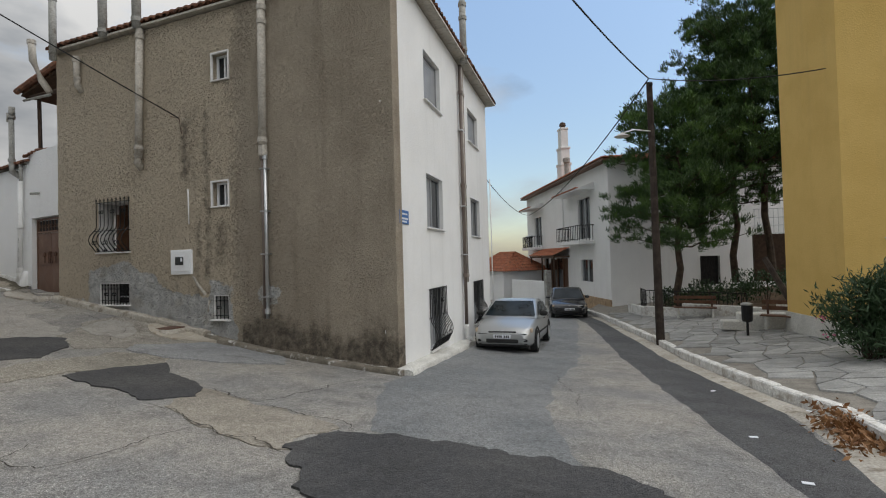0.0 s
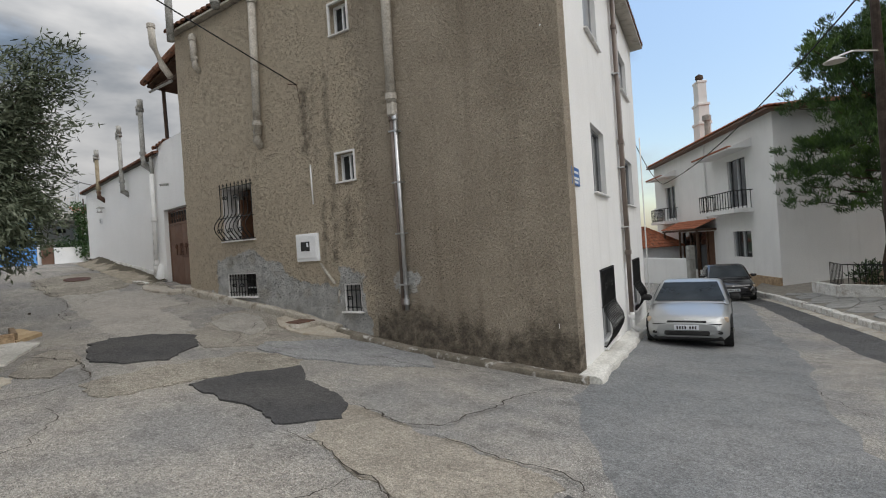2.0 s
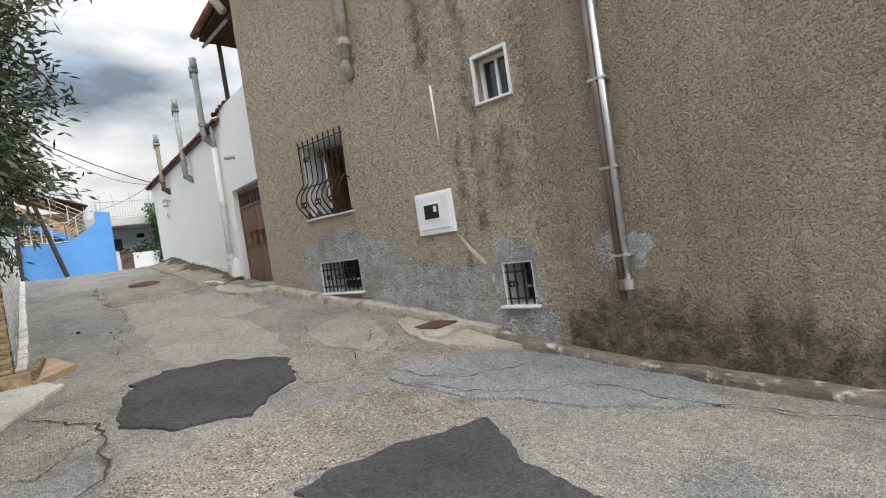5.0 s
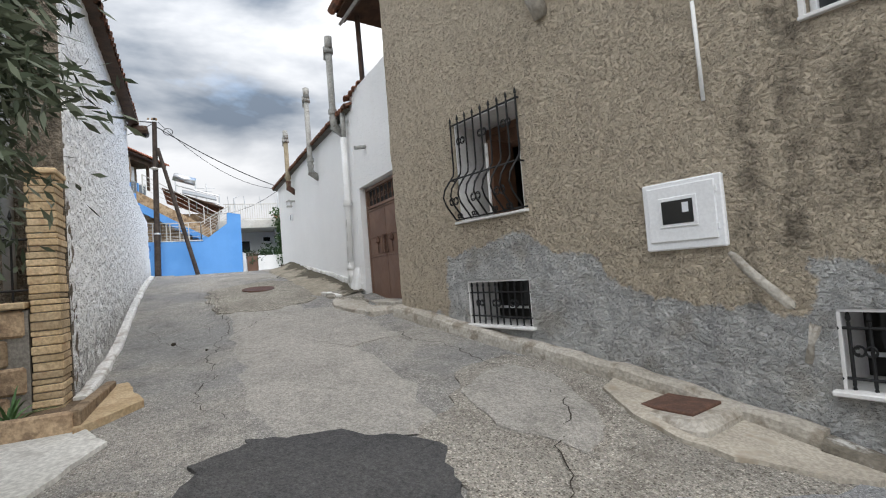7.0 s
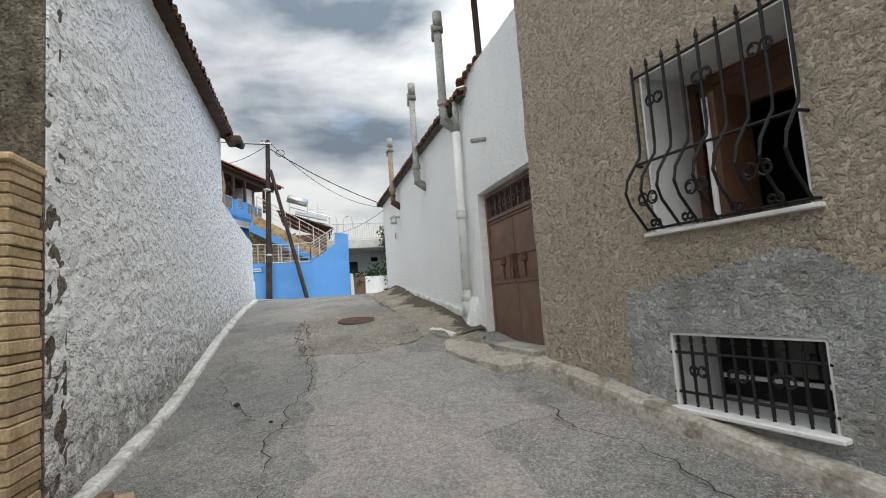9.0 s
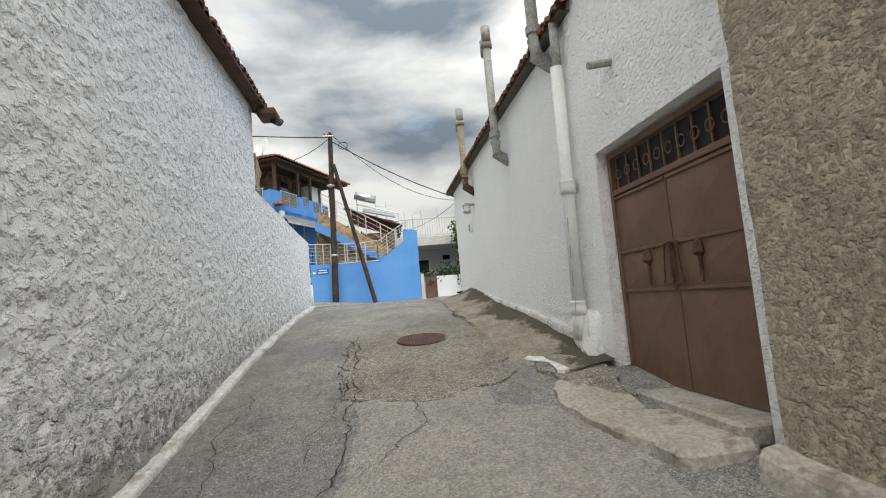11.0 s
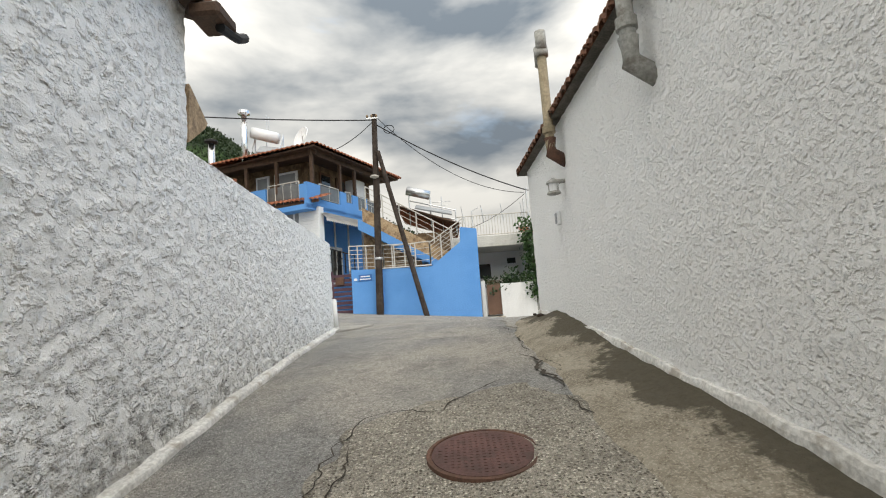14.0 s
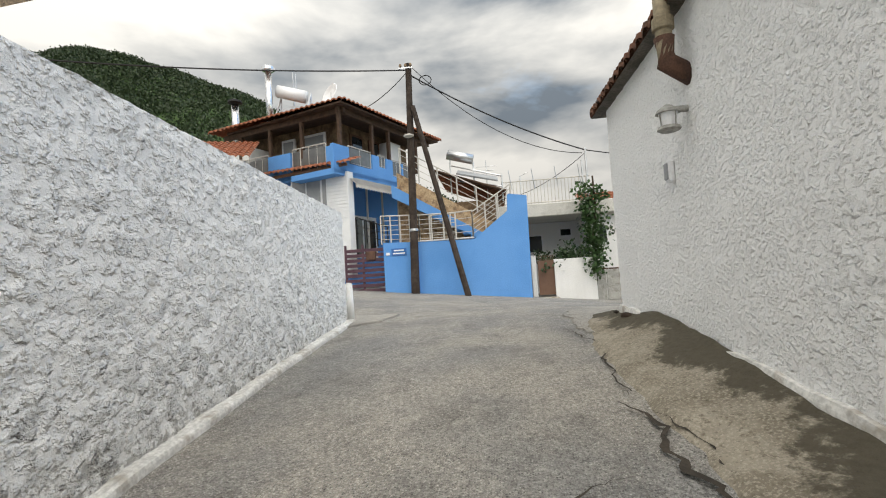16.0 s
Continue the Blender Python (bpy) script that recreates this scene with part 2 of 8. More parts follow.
M["white"] = stucco("white_render", (0.76, 0.76, 0.75), (0.8, 0.8, 0.79), 30, 0.004, (0.55, 0.54, 0.52), 0.2)
M["whitestucco"] = stucco("white_stucco", (0.9, 0.9, 0.89), (0.93, 0.93, 0.92), 16, 0.017, (0.76, 0.75, 0.73), 0.1, 0.03, 0.7, (0.56, 0.54, 0.5), worn=0.35)
M["whitecast"] = stucco("white_roughcast", (0.9, 0.9, 0.89), (0.93, 0.93, 0.92), 34, 0.011, (0.76, 0.73, 0.7), 0.1, 0.03, 0.4)
M["whitepaint"] = surf("white_paint", (0.74, 0.74, 0.72), (0.8, 0.8, 0.79), 3, 40, 0.5, ((30, 0.002),), stain=((0.5, 0.48, 0.44), 5, 0.6, 0.4))
M["pvc"] = surf("white_plastic", (0.78, 0.79, 0.8), (0.82, 0.83, 0.84), 3, 40, 0.35, (), spec=0.5)
M["marble"] = surf("marble_sill", (0.68, 0.67, 0.65), (0.76, 0.75, 0.74), 6, 40, 0.45, (), stain=((0.45, 0.44, 0.42), 8, 0.58, 0.5))
M["yellow"] = stucco("yellow_render", (0.62, 0.42, 0.135), (0.68, 0.47, 0.16), 30, 0.003, (0.45, 0.31, 0.12), 0.2)
M["blue"] = stucco("blue_render", (0.11, 0.295, 0.64), (0.13, 0.325, 0.68), 30, 0.003, (0.1, 0.26, 0.55), 0.15)
M["tile"] = surf("clay_tile", (0.34, 0.115, 0.06), (0.45, 0.17, 0.09), 3, 25, 0.85, ((30, 0.006),), stain=((0.12, 0.085, 0.065), 5, 0.5, 0.7), rand=0.25)
M["oldtile"] = surf("old_clay_tile", (0.20, 0.095, 0.06), (0.30, 0.14, 0.085), 4, 25, 0.9, ((30, 0.008),), stain=((0.07, 0.06, 0.05), 5, 0.48, 0.8), rand=0.3)
M["brownpaint"] = surf("brown_metal_paint", (0.145, 0.083, 0.056), (0.175, 0.102, 0.07), 2.5, 50, 0.55, ((8, 0.006),), stain=((0.11, 0.06, 0.04), 6, 0.58, 0.6))
M["iron"] = surf("black_iron", (0.008, 0.008, 0.009), (0.013, 0.013, 0.013), 8, 60, 0.6, ((80, 0.001),), spec=0.3)
M["darkwood"] = surf("dark_wood", (0.055, 0.032, 0.02), (0.085, 0.05, 0.032), 6, 50, 0.7, ((50, 0.002),))
M["polewood"] = surf("creosoted_pole", (0.035, 0.026, 0.021), (0.065, 0.05, 0.041), 5, 50, 0.9, ((50, 0.004),), stain=((0.03, 0.022, 0.018), 3, 0.5, 0.6))
M["brownwood"] = surf("brown_wood", (0.095, 0.046, 0.026), (0.13, 0.065, 0.036), 6, 50, 0.55, ((50, 0.002),))
M["pipe"] = surf("weathered_pipe", (0.42, 0.39, 0.34), (0.5, 0.465, 0.41), 3, 30, 0.75, ((20, 0.003),), stain=((0.23, 0.2, 0.16), 5, 0.52, 0.6))
M["brownpipe"] = surf("brown_pipe", (0.13, 0.10, 0.085), (0.17, 0.135, 0.115), 3, 30, 0.5, (), spec=0.4)
M["yellowpipe"] = surf("yellowed_pipe", (0.25, 0.21, 0.14), (0.33, 0.275, 0.19), 3, 30, 0.8, ((20, 0.004),), stain=((0.2, 0.14, 0.08), 4, 0.5, 0.7))
M["flue"] = surf("cement_flue", (0.30, 0.30, 0.28), (0.38, 0.375, 0.35), 4, 30, 0.85, ((20, 0.004),), stain=((0.14, 0.12, 0.1), 6, 0.52, 0.7))
M["steel"] = surf("galvanised_steel", (0.55, 0.56, 0.57), (0.66, 0.67, 0.68), 6, 50, 0.35, (), metal=0.9)
M["chrome"] = surf("bright_steel", (0.7, 0.71, 0.72), (0.78, 0.78, 0.79), 6, 50, 0.22, (), metal=1.0)
M["glass"] = surf("dark_glass", (0.015, 0.018, 0.02), (0.03, 0.033, 0.036), 1, 10, 0.06, (), spec=0.6)
# near-black colour that stands in for the shade of unlit rooms
M["dark"] = surf("unlit_room_dark", (0.02, 0.019, 0.018), (0.035, 0.032, 0.03), 2, 10, 0.9, ())
M["shutter"] = surf("grey_shutter", (0.28, 0.29, 0.3), (0.33, 0.34, 0.35), 3, 40, 0.5, ())
M["rust"] = surf("rusty_iron", (0.085, 0.05, 0.038), (0.14, 0.075, 0.052), 8, 60, 0.85, ((60, 0.004),), stain=((0.07, 0.04, 0.03), 6, 0.5, 0.6))
M["sandstone"] = surf("sandstone", (0.42, 0.31, 0.18), (0.52, 0.40, 0.25), 4, 40, 0.85, ((30, 0.006), (9, 0.012)), stain=((0.33, 0.2, 0.11), 6, 0.52, 0.6), rand=0.22)
M["brownstone"] = surf("rusty_stone", (0.27, 0.19, 0.12), (0.38, 0.28, 0.18), 5, 40, 0.85, ((25, 0.01), (7, 0.02)), stain=((0.13, 0.09, 0.06), 7, 0.5, 0.7), rand=0.3)
M["mortar"] = surf("mortar", (0.19, 0.175, 0.15), (0.26, 0.24, 0.21), 5, 40, 0.95, ((40, 0.004),))
M["flag"] = surf("flagstone", (0.25, 0.25, 0.24), (0.32, 0.318, 0.305), 3, 35, 0.85, ((25, 0.005),), stain=((0.17, 0.165, 0.155), 4, 0.52, 0.5), rand=0.18)
M["soil"] = surf("soil", (0.1, 0.07, 0.045), (0.16, 0.115, 0.075), 3, 40, 1.0, ((40, 0.015), (8, 0.03)))
M["hill"] = surf("hill_scrub", (0.03, 0.06, 0.018), (0.055, 0.095, 0.03), 0.05, 0.6, 1.0, ((0.5, 1.2),))
M["bark"] = surf("pine_bark", (0.05, 0.036, 0.027), (0.085, 0.062, 0.045), 5, 30, 0.95, ((22, 0.02),))
M["cable"] = surf("black_cable", (0.012, 0.012, 0.013), (0.018, 0.018, 0.018), 5, 20, 0.6, ())
M["signblue"] = surf("enamel_blue", (0.03, 0.13, 0.38), (0.035, 0.14, 0.4), 3, 30, 0.35, (), spec=0.5)
M["letter"] = surf("white_enamel", (0.72, 0.74, 0.78), (0.74, 0.76, 0.8), 3, 30, 0.4, ())
M["railwhite"] = surf("rail_paint", (0.5, 0.475, 0.43), (0.57, 0.545, 0.5), 3, 30, 0.45, ())


# ---- building helpers ----
def thing(name, place=(0, 0, 0), rz=0.0, label="", category="", group="", kind=""):
    ob = new(name)
    ob.matrix_world = pose(*place, 0, 0, rz)
    ob.empty_display_size = 0.1
    return tagged(ob, label, category, group, kind)


def finish(bm, name, material, smooth=False):
    me = bpy.data.meshes.new(name)
    bmesh.ops.recalc_face_normals(bm, faces=bm.faces)
    if smooth:
        for f in bm.faces:
            f.smooth = True
    bm.to_mesh(me)
    bm.free()
    me.materials.append(M[material] if isinstance(material, str) else material)
    return me


def part(name, bm, material, parent=None, label="", smooth=False, m=None):
    """One mesh object, under a thing or a part when a parent is given."""
    ob = new(name, finish(bm, name, material, smooth) if isinstance(bm, bmesh.types.BMesh) else bm)
    if parent is not None:
        ob.parent = parent
    if m is not None:
        ob.matrix_basis = m
    if label:
        ob["label"] = label
    return ob


def box(size, at=(0, 0, 0), bevel=0.0, bm=None, m=None):
    """A box of that size centred on at."""
    bm = bm or bmesh.new()
    geo = bmesh.ops.create_cube(bm, size=1.0)["verts"]
    bmesh.ops.scale(bm, vec=size, verts=geo)
    if bevel:
        es = list({e for v in geo for e in v.link_edges})
        geo = list({v for f in bmesh.ops.bevel(bm, geom=es, offset=bevel, segments=1, affect="EDGES")["faces"] for v in f.verts} | {v for v in geo if v.is_valid})
    mat_ = (m or Matrix()) @ Matrix.Translation(at)
    bmesh.ops.transform(bm, matrix=mat_, verts=geo)
    return bm


def tube(points, radius, sides=8, bm=None, taper=None, cap=True):
    """A round bar along points; taper is the end radius."""
    bm = bm or bmesh.new()
    pts = [Vector(p) for p in points]
    rings = []
    up = Vector((0, 0, 1))
    for i, p in enumerate(pts):
        d = (pts[min(i + 1, len(pts) - 1)] - pts[max(i - 1, 0)]).normalized()
        a = d.cross(up if abs(d.z) < 0.95 else Vector((1, 0, 0))).normalized()
        b = d.cross(a)
        r = radius if taper is None else radius + (taper - radius) * i / (len(pts) - 1)
        rings.append([bm.verts.new(p + (a * math.cos(k * 2 * math.pi / sides) + b * math.sin(k * 2 * math.pi / sides)) * r) for k in range(sides)])
    for r0, r1 in zip(rings, rings[1:]):
        for k in range(sides):
            bm.faces.new((r0[k], r0[(k + 1) % sides], r1[(k + 1) % sides], r1[k]))
    if cap:
        bm.faces.new(rings[0])
        bm.faces.new(rings[-1][::-1])
    return bm


def lathe(profile, sides=16, at=(0, 0, 0), bm=None):
    """A turned body from (radius, z) pairs."""
    bm = bm or bmesh.new()
    rings = [[bm.verts.new((at[0] + r * math.cos(k * 2 * math.pi / sides), at[1] + r * math.sin(k * 2 * math.pi / sides), at[2] + z)) for k in range(sides)] for r, z in profile]
    for r0, r1 in zip(rings, rings[1:]):
        for k in range(sides):
            bm.faces.new((r0[k], r0[(k + 1) % sides], r1[(k + 1) % sides], r1[k]))
    bm.faces.new(rings[0][::-1])
    bm.faces.new(rings[-1])
    return bm


def prism(outline, depth, bm=None, m=None):
    """An outline in the xz plane made solid along y from 0 to depth."""
    bm = bm or bmesh.new()
    f = [bm.verts.new((x, 0, z)) for x, z in outline]
    b = [bm.verts.new((x, depth, z)) for x, z in outline]
    bm.faces.new(f)
    bm.faces.new(b[::-1])
    n = len(f)
    for i in range(n):
        bm.faces.new((f[i], b[i], b[(i + 1) % n], f[(i + 1) % n]))
    if m is not None:
        bmesh.ops.transform(bm, matrix=m, verts=f + b)
    return bm


def slab(outline, z0, z1, bm=None):
    """A plan outline made solid from z0 to z1."""
    bm = bm or bmesh.new()
    a = [bm.verts.new((x, y, z0)) for x, y in outline]
    b = [bm.verts.new((x, y, z1)) for x, y in outline]
    bm.faces.new(a[::-1])
    bm.faces.new(b)
    n = len(a)
    for i in range(n):
        bm.faces.new((a[i], a[(i + 1) % n], b[(i + 1) % n], b[i]))
    return bm


def frame_of(p, q, toward):
    """Matrix of a wall line: x from p to q, y out of the wall to the side of toward, z up (may be a mirrored frame)."""
    p, q = Vector((*p, 0)), Vector((*q, 0))
    d = (q - p).normalized()
    n = Vector((-d.y, d.x, 0))
    if n.dot(Vector((*toward, 0)) - p) < 0:
        n = -n
    return Matrix(((d.x, n.x, 0, p.x), (d.y, n.y, 0, p.y), (0, 0, 1, 0), (0, 0, 0, 1)))


def wall(name, p, q, toward, z0, z1, material, openings=(), thick=0.3, step=0.25, lump=0.0, lump_scale=4.0, wear=None, top=None, u0=0.0, u1=None, parent=None):
    """A wall with openings (u0, u1, z0, z1) through it; its face is a fine grid with relief, and wear(u, z) sets its masks."""
    m = frame_of(p, q, toward)
    L = u1 if u1 is not None else (Vector(q) - Vector(p)).length
    def lines(a, b, extra, s):
        base = [a + (b - a) * i / max(1, round((b - a) / s)) for i in range(max(1, round((b - a) / s)) + 1)]
        ex = sorted({round(e, 4) for e in extra if a < e < b})
        return sorted([v for v in base if all(abs(v - e) > s * 0.45 for e in ex) or v in (a, b)] + ex)
    us = lines(u0, L, [v for o in openings for v in o[:2]], step)
    zs = lines(z0, z1, [v for o in openings for v in o[2:]], step)
    bm = bmesh.new()
    col = bm.loops.layers.float_color.new("wear") if wear else None
    tops = [top(u) if top else z1 for u in us]
    grid = [[None] * len(zs) for _ in us]
    def vert(i, k, y):
        u, z = us[i], min(zs[k], tops[i])
        P = m @ Vector((u, 0, z))
        if lump and y is None:
            on_edge = any(o[0] - 1e-3 <= u <= o[1] + 1e-3 and o[2] - 1e-3 <= z <= o[3] + 1e-3 for o in openings)
            y = 0.0 if on_edge else lump * (noise.fractal(P * lump_scale, 0.8, 2.1, 3) + 0.5 * noise.noise(P * 0.7))
        return bm.verts.new(m @ Vector((u, y or 0.0, z)))
    solid = [[not any(o[0] < (us[i] + us[i + 1]) / 2 < o[1] and o[2] < (zs[k] + zs[k + 1]) / 2 < o[3] for o in openings) and zs[k] < max(tops[i], tops[i + 1]) - 1e-4
              for k in range(len(zs) - 1)] for i in range(len(us) - 1)]
    back = [[None] * len(zs) for _ in us]
    def g(i, k, layer, y):
        if layer[i][k] is None:
            layer[i][k] = vert(i, k, y)
        return layer[i][k]
    def quad(vs, smooth=False):
        vs = list(dict.fromkeys(vs))
        if len(vs) > 2:
            try:
                f = bm.faces.new(vs)
                f.smooth = smooth
                return f
            except ValueError:
                pass
    for i in range(len(us) - 1):
        for k in range(len(zs) - 1):
            if not solid[i][k]:
                continue
            cs = ((i, k), (i + 1, k), (i + 1, k + 1), (i, k + 1))
            quad([g(a, b, grid, None) for a, b in cs], True)
            quad([g(a, b, back, -thick) for a, b in cs])
            for (a, b), (c, d), (ni, nk) in ((cs[0], cs[1], (i, k - 1)), (cs[1], cs[2], (i + 1, k)), (cs[2], cs[3], (i, k + 1)), (cs[3], cs[0], (i - 1, k))):
                if not (0 <= ni < len(us) - 1 and 0 <= nk < len(zs) - 1 and solid[ni][nk]):
                    quad([bm.verts.new(v.co) for v in (g(a, b, grid, None), g(c, d, grid, None), g(c, d, back, -thick), g(a, b, back, -thick))])
    if wear:
        inv = m.inverted()
        memo = {}
        for f in bm.faces:
            for lp in f.loops:
                if lp.vert not in memo:
                    c = inv @ lp.vert.co
                    memo[lp.vert] = (*wear(c.x, c.z), 1.0)
                lp[col] = memo[lp.vert]
    bmesh.ops.recalc_face_normals(bm, faces=bm.faces)
    ob = part(name, bm, material, parent)
    if parent is None:
        tagged(ob, kind="structure")
    return ob


# ---- the ground's shape ----
AX = (-45, -36, -31, -27, -24, -22.7, -20.2, -16.6, -14.4, -11.5, -10, -8, -5.6, -4, 0, 6)
AZ = (1.85, 1.78, 1.78, 1.77, 1.55, 1.42, 1.12, 0.58, 0.38, 0.17, 0.02, -0.15, -0.29, -0.33, -0.35, -0.3)
BX = (-36, -31, -27, -20, -17.4, -15.7, -12.6, -11.2, -10.4, -9, -6)
BZ = (-0.1, -0.07, 0.0, 0.05, 0.08, 0.07, 0, -0.035, -0.055, -0.08, -0.085)


def ground(x, y):
    x, y = min(max(x, -45), 6), min(max(y, -4), 40)
    x += (max(x, -6) - x) * float(np.interp(y, (12, 17), (0, 1)))
    fall = (0.085 * max(0, min(y, 14) - 9) + 0.038 * max(0, min(y, 23) - 14) + 0.03 * max(0, y - 23)) * float(np.interp(x, (-14, -9), (0, 1)))
    return float(np.interp(x, AX, AZ) + np.interp(x, BX, BZ) * (min(y, 9) - 3.3)) - fall


def drape(name, outline, material, lift=0.01, jitter=0.05, rings=6, parent=None, seed=0, rough=0.0):
    """A thin patch with a ragged edge laid on the ground: rings shrink to its middle; the rim drops to the ground."""
    rnd = random.Random(seed)
    pts = []
    n = len(outline)
    for i in range(n):
        a, b = Vector(outline[i]), Vector(outline[(i + 1) % n])
        steps = max(2, int((b - a).length / 0.07))
        for s in range(steps):
            p = a.lerp(b, s / steps)
            w = noise.noise_vector(Vector((p.x * 3.1, p.y * 3.1, seed))) * jitter + noise.noise_vector(Vector((p.x * 11, p.y * 11, seed + 5))) * jitter * 0.45
            pts.append(p + w.xy)
    c = sum(pts, Vector((0, 0))) / len(pts)
    bm = bmesh.new()
    loops = []
    for r in range(rings + 1):
        k = 1 - max(0, r - 1) / rings if r else 1.0
        ring = []
        for p in pts:
            x = c + (p - c) * (k if r else 1.004)
            h = 0.0 if r == 0 else lift
            ring.append(bm.verts.new((x.x, x.y, ground(x.x, x.y) + h - (0.02 if r == 0 else 0) + (rough * noise.noise(Vector((x.x * 2, x.y * 2, seed))) if r > 1 else 0))))
        loops.append(ring)
    m_ = len(pts)
    for r0, r1 in zip(loops, loops[1:]):
        for i in range(m_):
            bm.faces.new((r0[i], r0[(i + 1) % m_], r1[(i + 1) % m_], r1[i]))
    mid = bm.verts.new((c.x, c.y, ground(c.x, c.y) + lift))
    for i in range(m_):
        bm.faces.new((loops[-1][i], loops[-1][(i + 1) % m_], mid))
    ob = part(name, bm, material, parent)
    if parent is None:
        tagged(ob, kind="structure")
    return ob


def resample(path, s):
    out = []
    pts = [Vector(p) for p in path]
    for a, b in zip(pts, pts[1:]):
        n = max(1, round((b - a).length / s))
        out += [a.lerp(b, i / n) for i in range(n)]
    return out + [pts[-1]]


def ribbon(name, left, right, material, lift=0.01, across=5, s=0.25, jitter=0.03, seed=0, kind="structure", crown=0.0):
    """A strip laid on the ground between two edge lines of the same number of points."""
    A, B = [], []
    for a0, a1, b0, b1 in zip(left, left[1:], right, right[1:]):
        n = max(1, round((Vector(a1) - Vector(a0)).length / s))
        A += [Vector(a0).lerp(Vector(a1), i / n) for i in range(n)]
        B += [Vector(b0).lerp(Vector(b1), i / n) for i in range(n)]
    A.append(Vector(left[-1])), B.append(Vector(right[-1]))
    bm = bmesh.new()
    rows = []
    for a, b in zip(A, B):
        a = a + noise.noise_vector(Vector((a.x * 2.3, a.y * 2.3, seed))).xy * jitter
        b = b + noise.noise_vector(Vector((b.x * 2.3, b.y * 2.3, seed + 3))).xy * jitter
        row = []
        for k in range(across + 1):
            p = a.lerp(b, k / across)
            row.append(bm.verts.new((p.x, p.y, ground(p.x, p.y) + (lift if 0 < k < across else -0.01) + crown * math.sin(math.pi * k / across))))
        rows.append(row)
    for r0, r1 in zip(rows, rows[1:]):
        for k in range(across):
            bm.faces.new((r0[k], r0[k + 1], r1[k + 1], r1[k]))
    return tagged(part(name, bm, material), kind=kind)

# ---- plan ----
C, G, F = Vector((-5.745, 7.47)), Vector((-15.623, 5.731)), Vector((-6.70, 10.70))
FRONT_LEN = 9.6
E_ = C + (F - C).normalized() * FRONT_LEN
H_ = G + (E_ - C)
GREY_DIR = (G - C).normalized()


def axis(lo, hi, s, far, grow=1.5):
    mid = list(np.arange(lo, hi + 1e-6, s))
    out, d, v = [], s, hi
    while v < far:
        d *= grow
        v += d
        out.append(v)
    pre, d, v = [], s, lo
    while v > -far:
        d *= grow
        v -= d
        pre.append(v)
    return pre[::-1] + mid + out


# ---- ground ----
xs, ys = axis(-40, 5, 0.25, 3000), axis(-5, 30, 0.25, 3000)
verts = [(x, y, ground(x, y) + 0.006 * noise.noise(Vector((x, y, 0)))) for x in xs for y in ys]
ny = len(ys)
faces = [(i * ny + k, (i + 1) * ny + k, (i + 1) * ny + k + 1, i * ny + k + 1) for i in range(len(xs) - 1) for k in range(ny - 1)]
gm = bpy.data.meshes.new("ground")
gm.from_pydata(verts, [], faces)
gm.materials.append(M["asphalt"])
for pl in gm.polygons:
    pl.use_smooth = True
tagged(new("ground", gm), kind="structure", label="cracked grey asphalt village road", category="road")


# ---- grey house ----
GREY_OPEN = [
    (7.30, 8.45, 1.88, 3.15), (7.33, 8.42, 0.58, 1.12), (4.16, 4.60, 0.29, 0.83),
    (4.11, 4.59, 2.80, 3.35), (4.05, 4.53, 5.62, 6.22),
]
FRONT_OPEN = [(2.0, 3.35, 5.16, 6.33), (2.0, 3.35, 2.22, 3.47), (2.0, 3.35, -0.59, 0.82),
              (6.5, 7.98, 5.2, 6.25), (6.6, 8.0, 2.2, 3.42), (6.7, 8.1, -0.6, 0.75)]


def bell(v, c, w):
    return math.exp(-((v - c) / w) ** 2)


def patch(u, z, u0, u1, z0, z1, soft=0.3):
    """1 well inside a rounded rectangle, 0 well outside, with a soft wavering edge."""
    dx, dz = max(u0 - u, u - u1), max(z0 - z, z - z1)
    d = math.hypot(max(dx, 0), max(dz, 0)) + min(max(dx, dz), 0)
    d += 0.16 * noise.noise(Vector((u * 1.6, z * 1.6, 2.0))) + 0.07 * noise.noise(Vector((u * 5, z * 5, 7.0)))
    return max(0.0, min(1.0, 0.5 - d / soft))


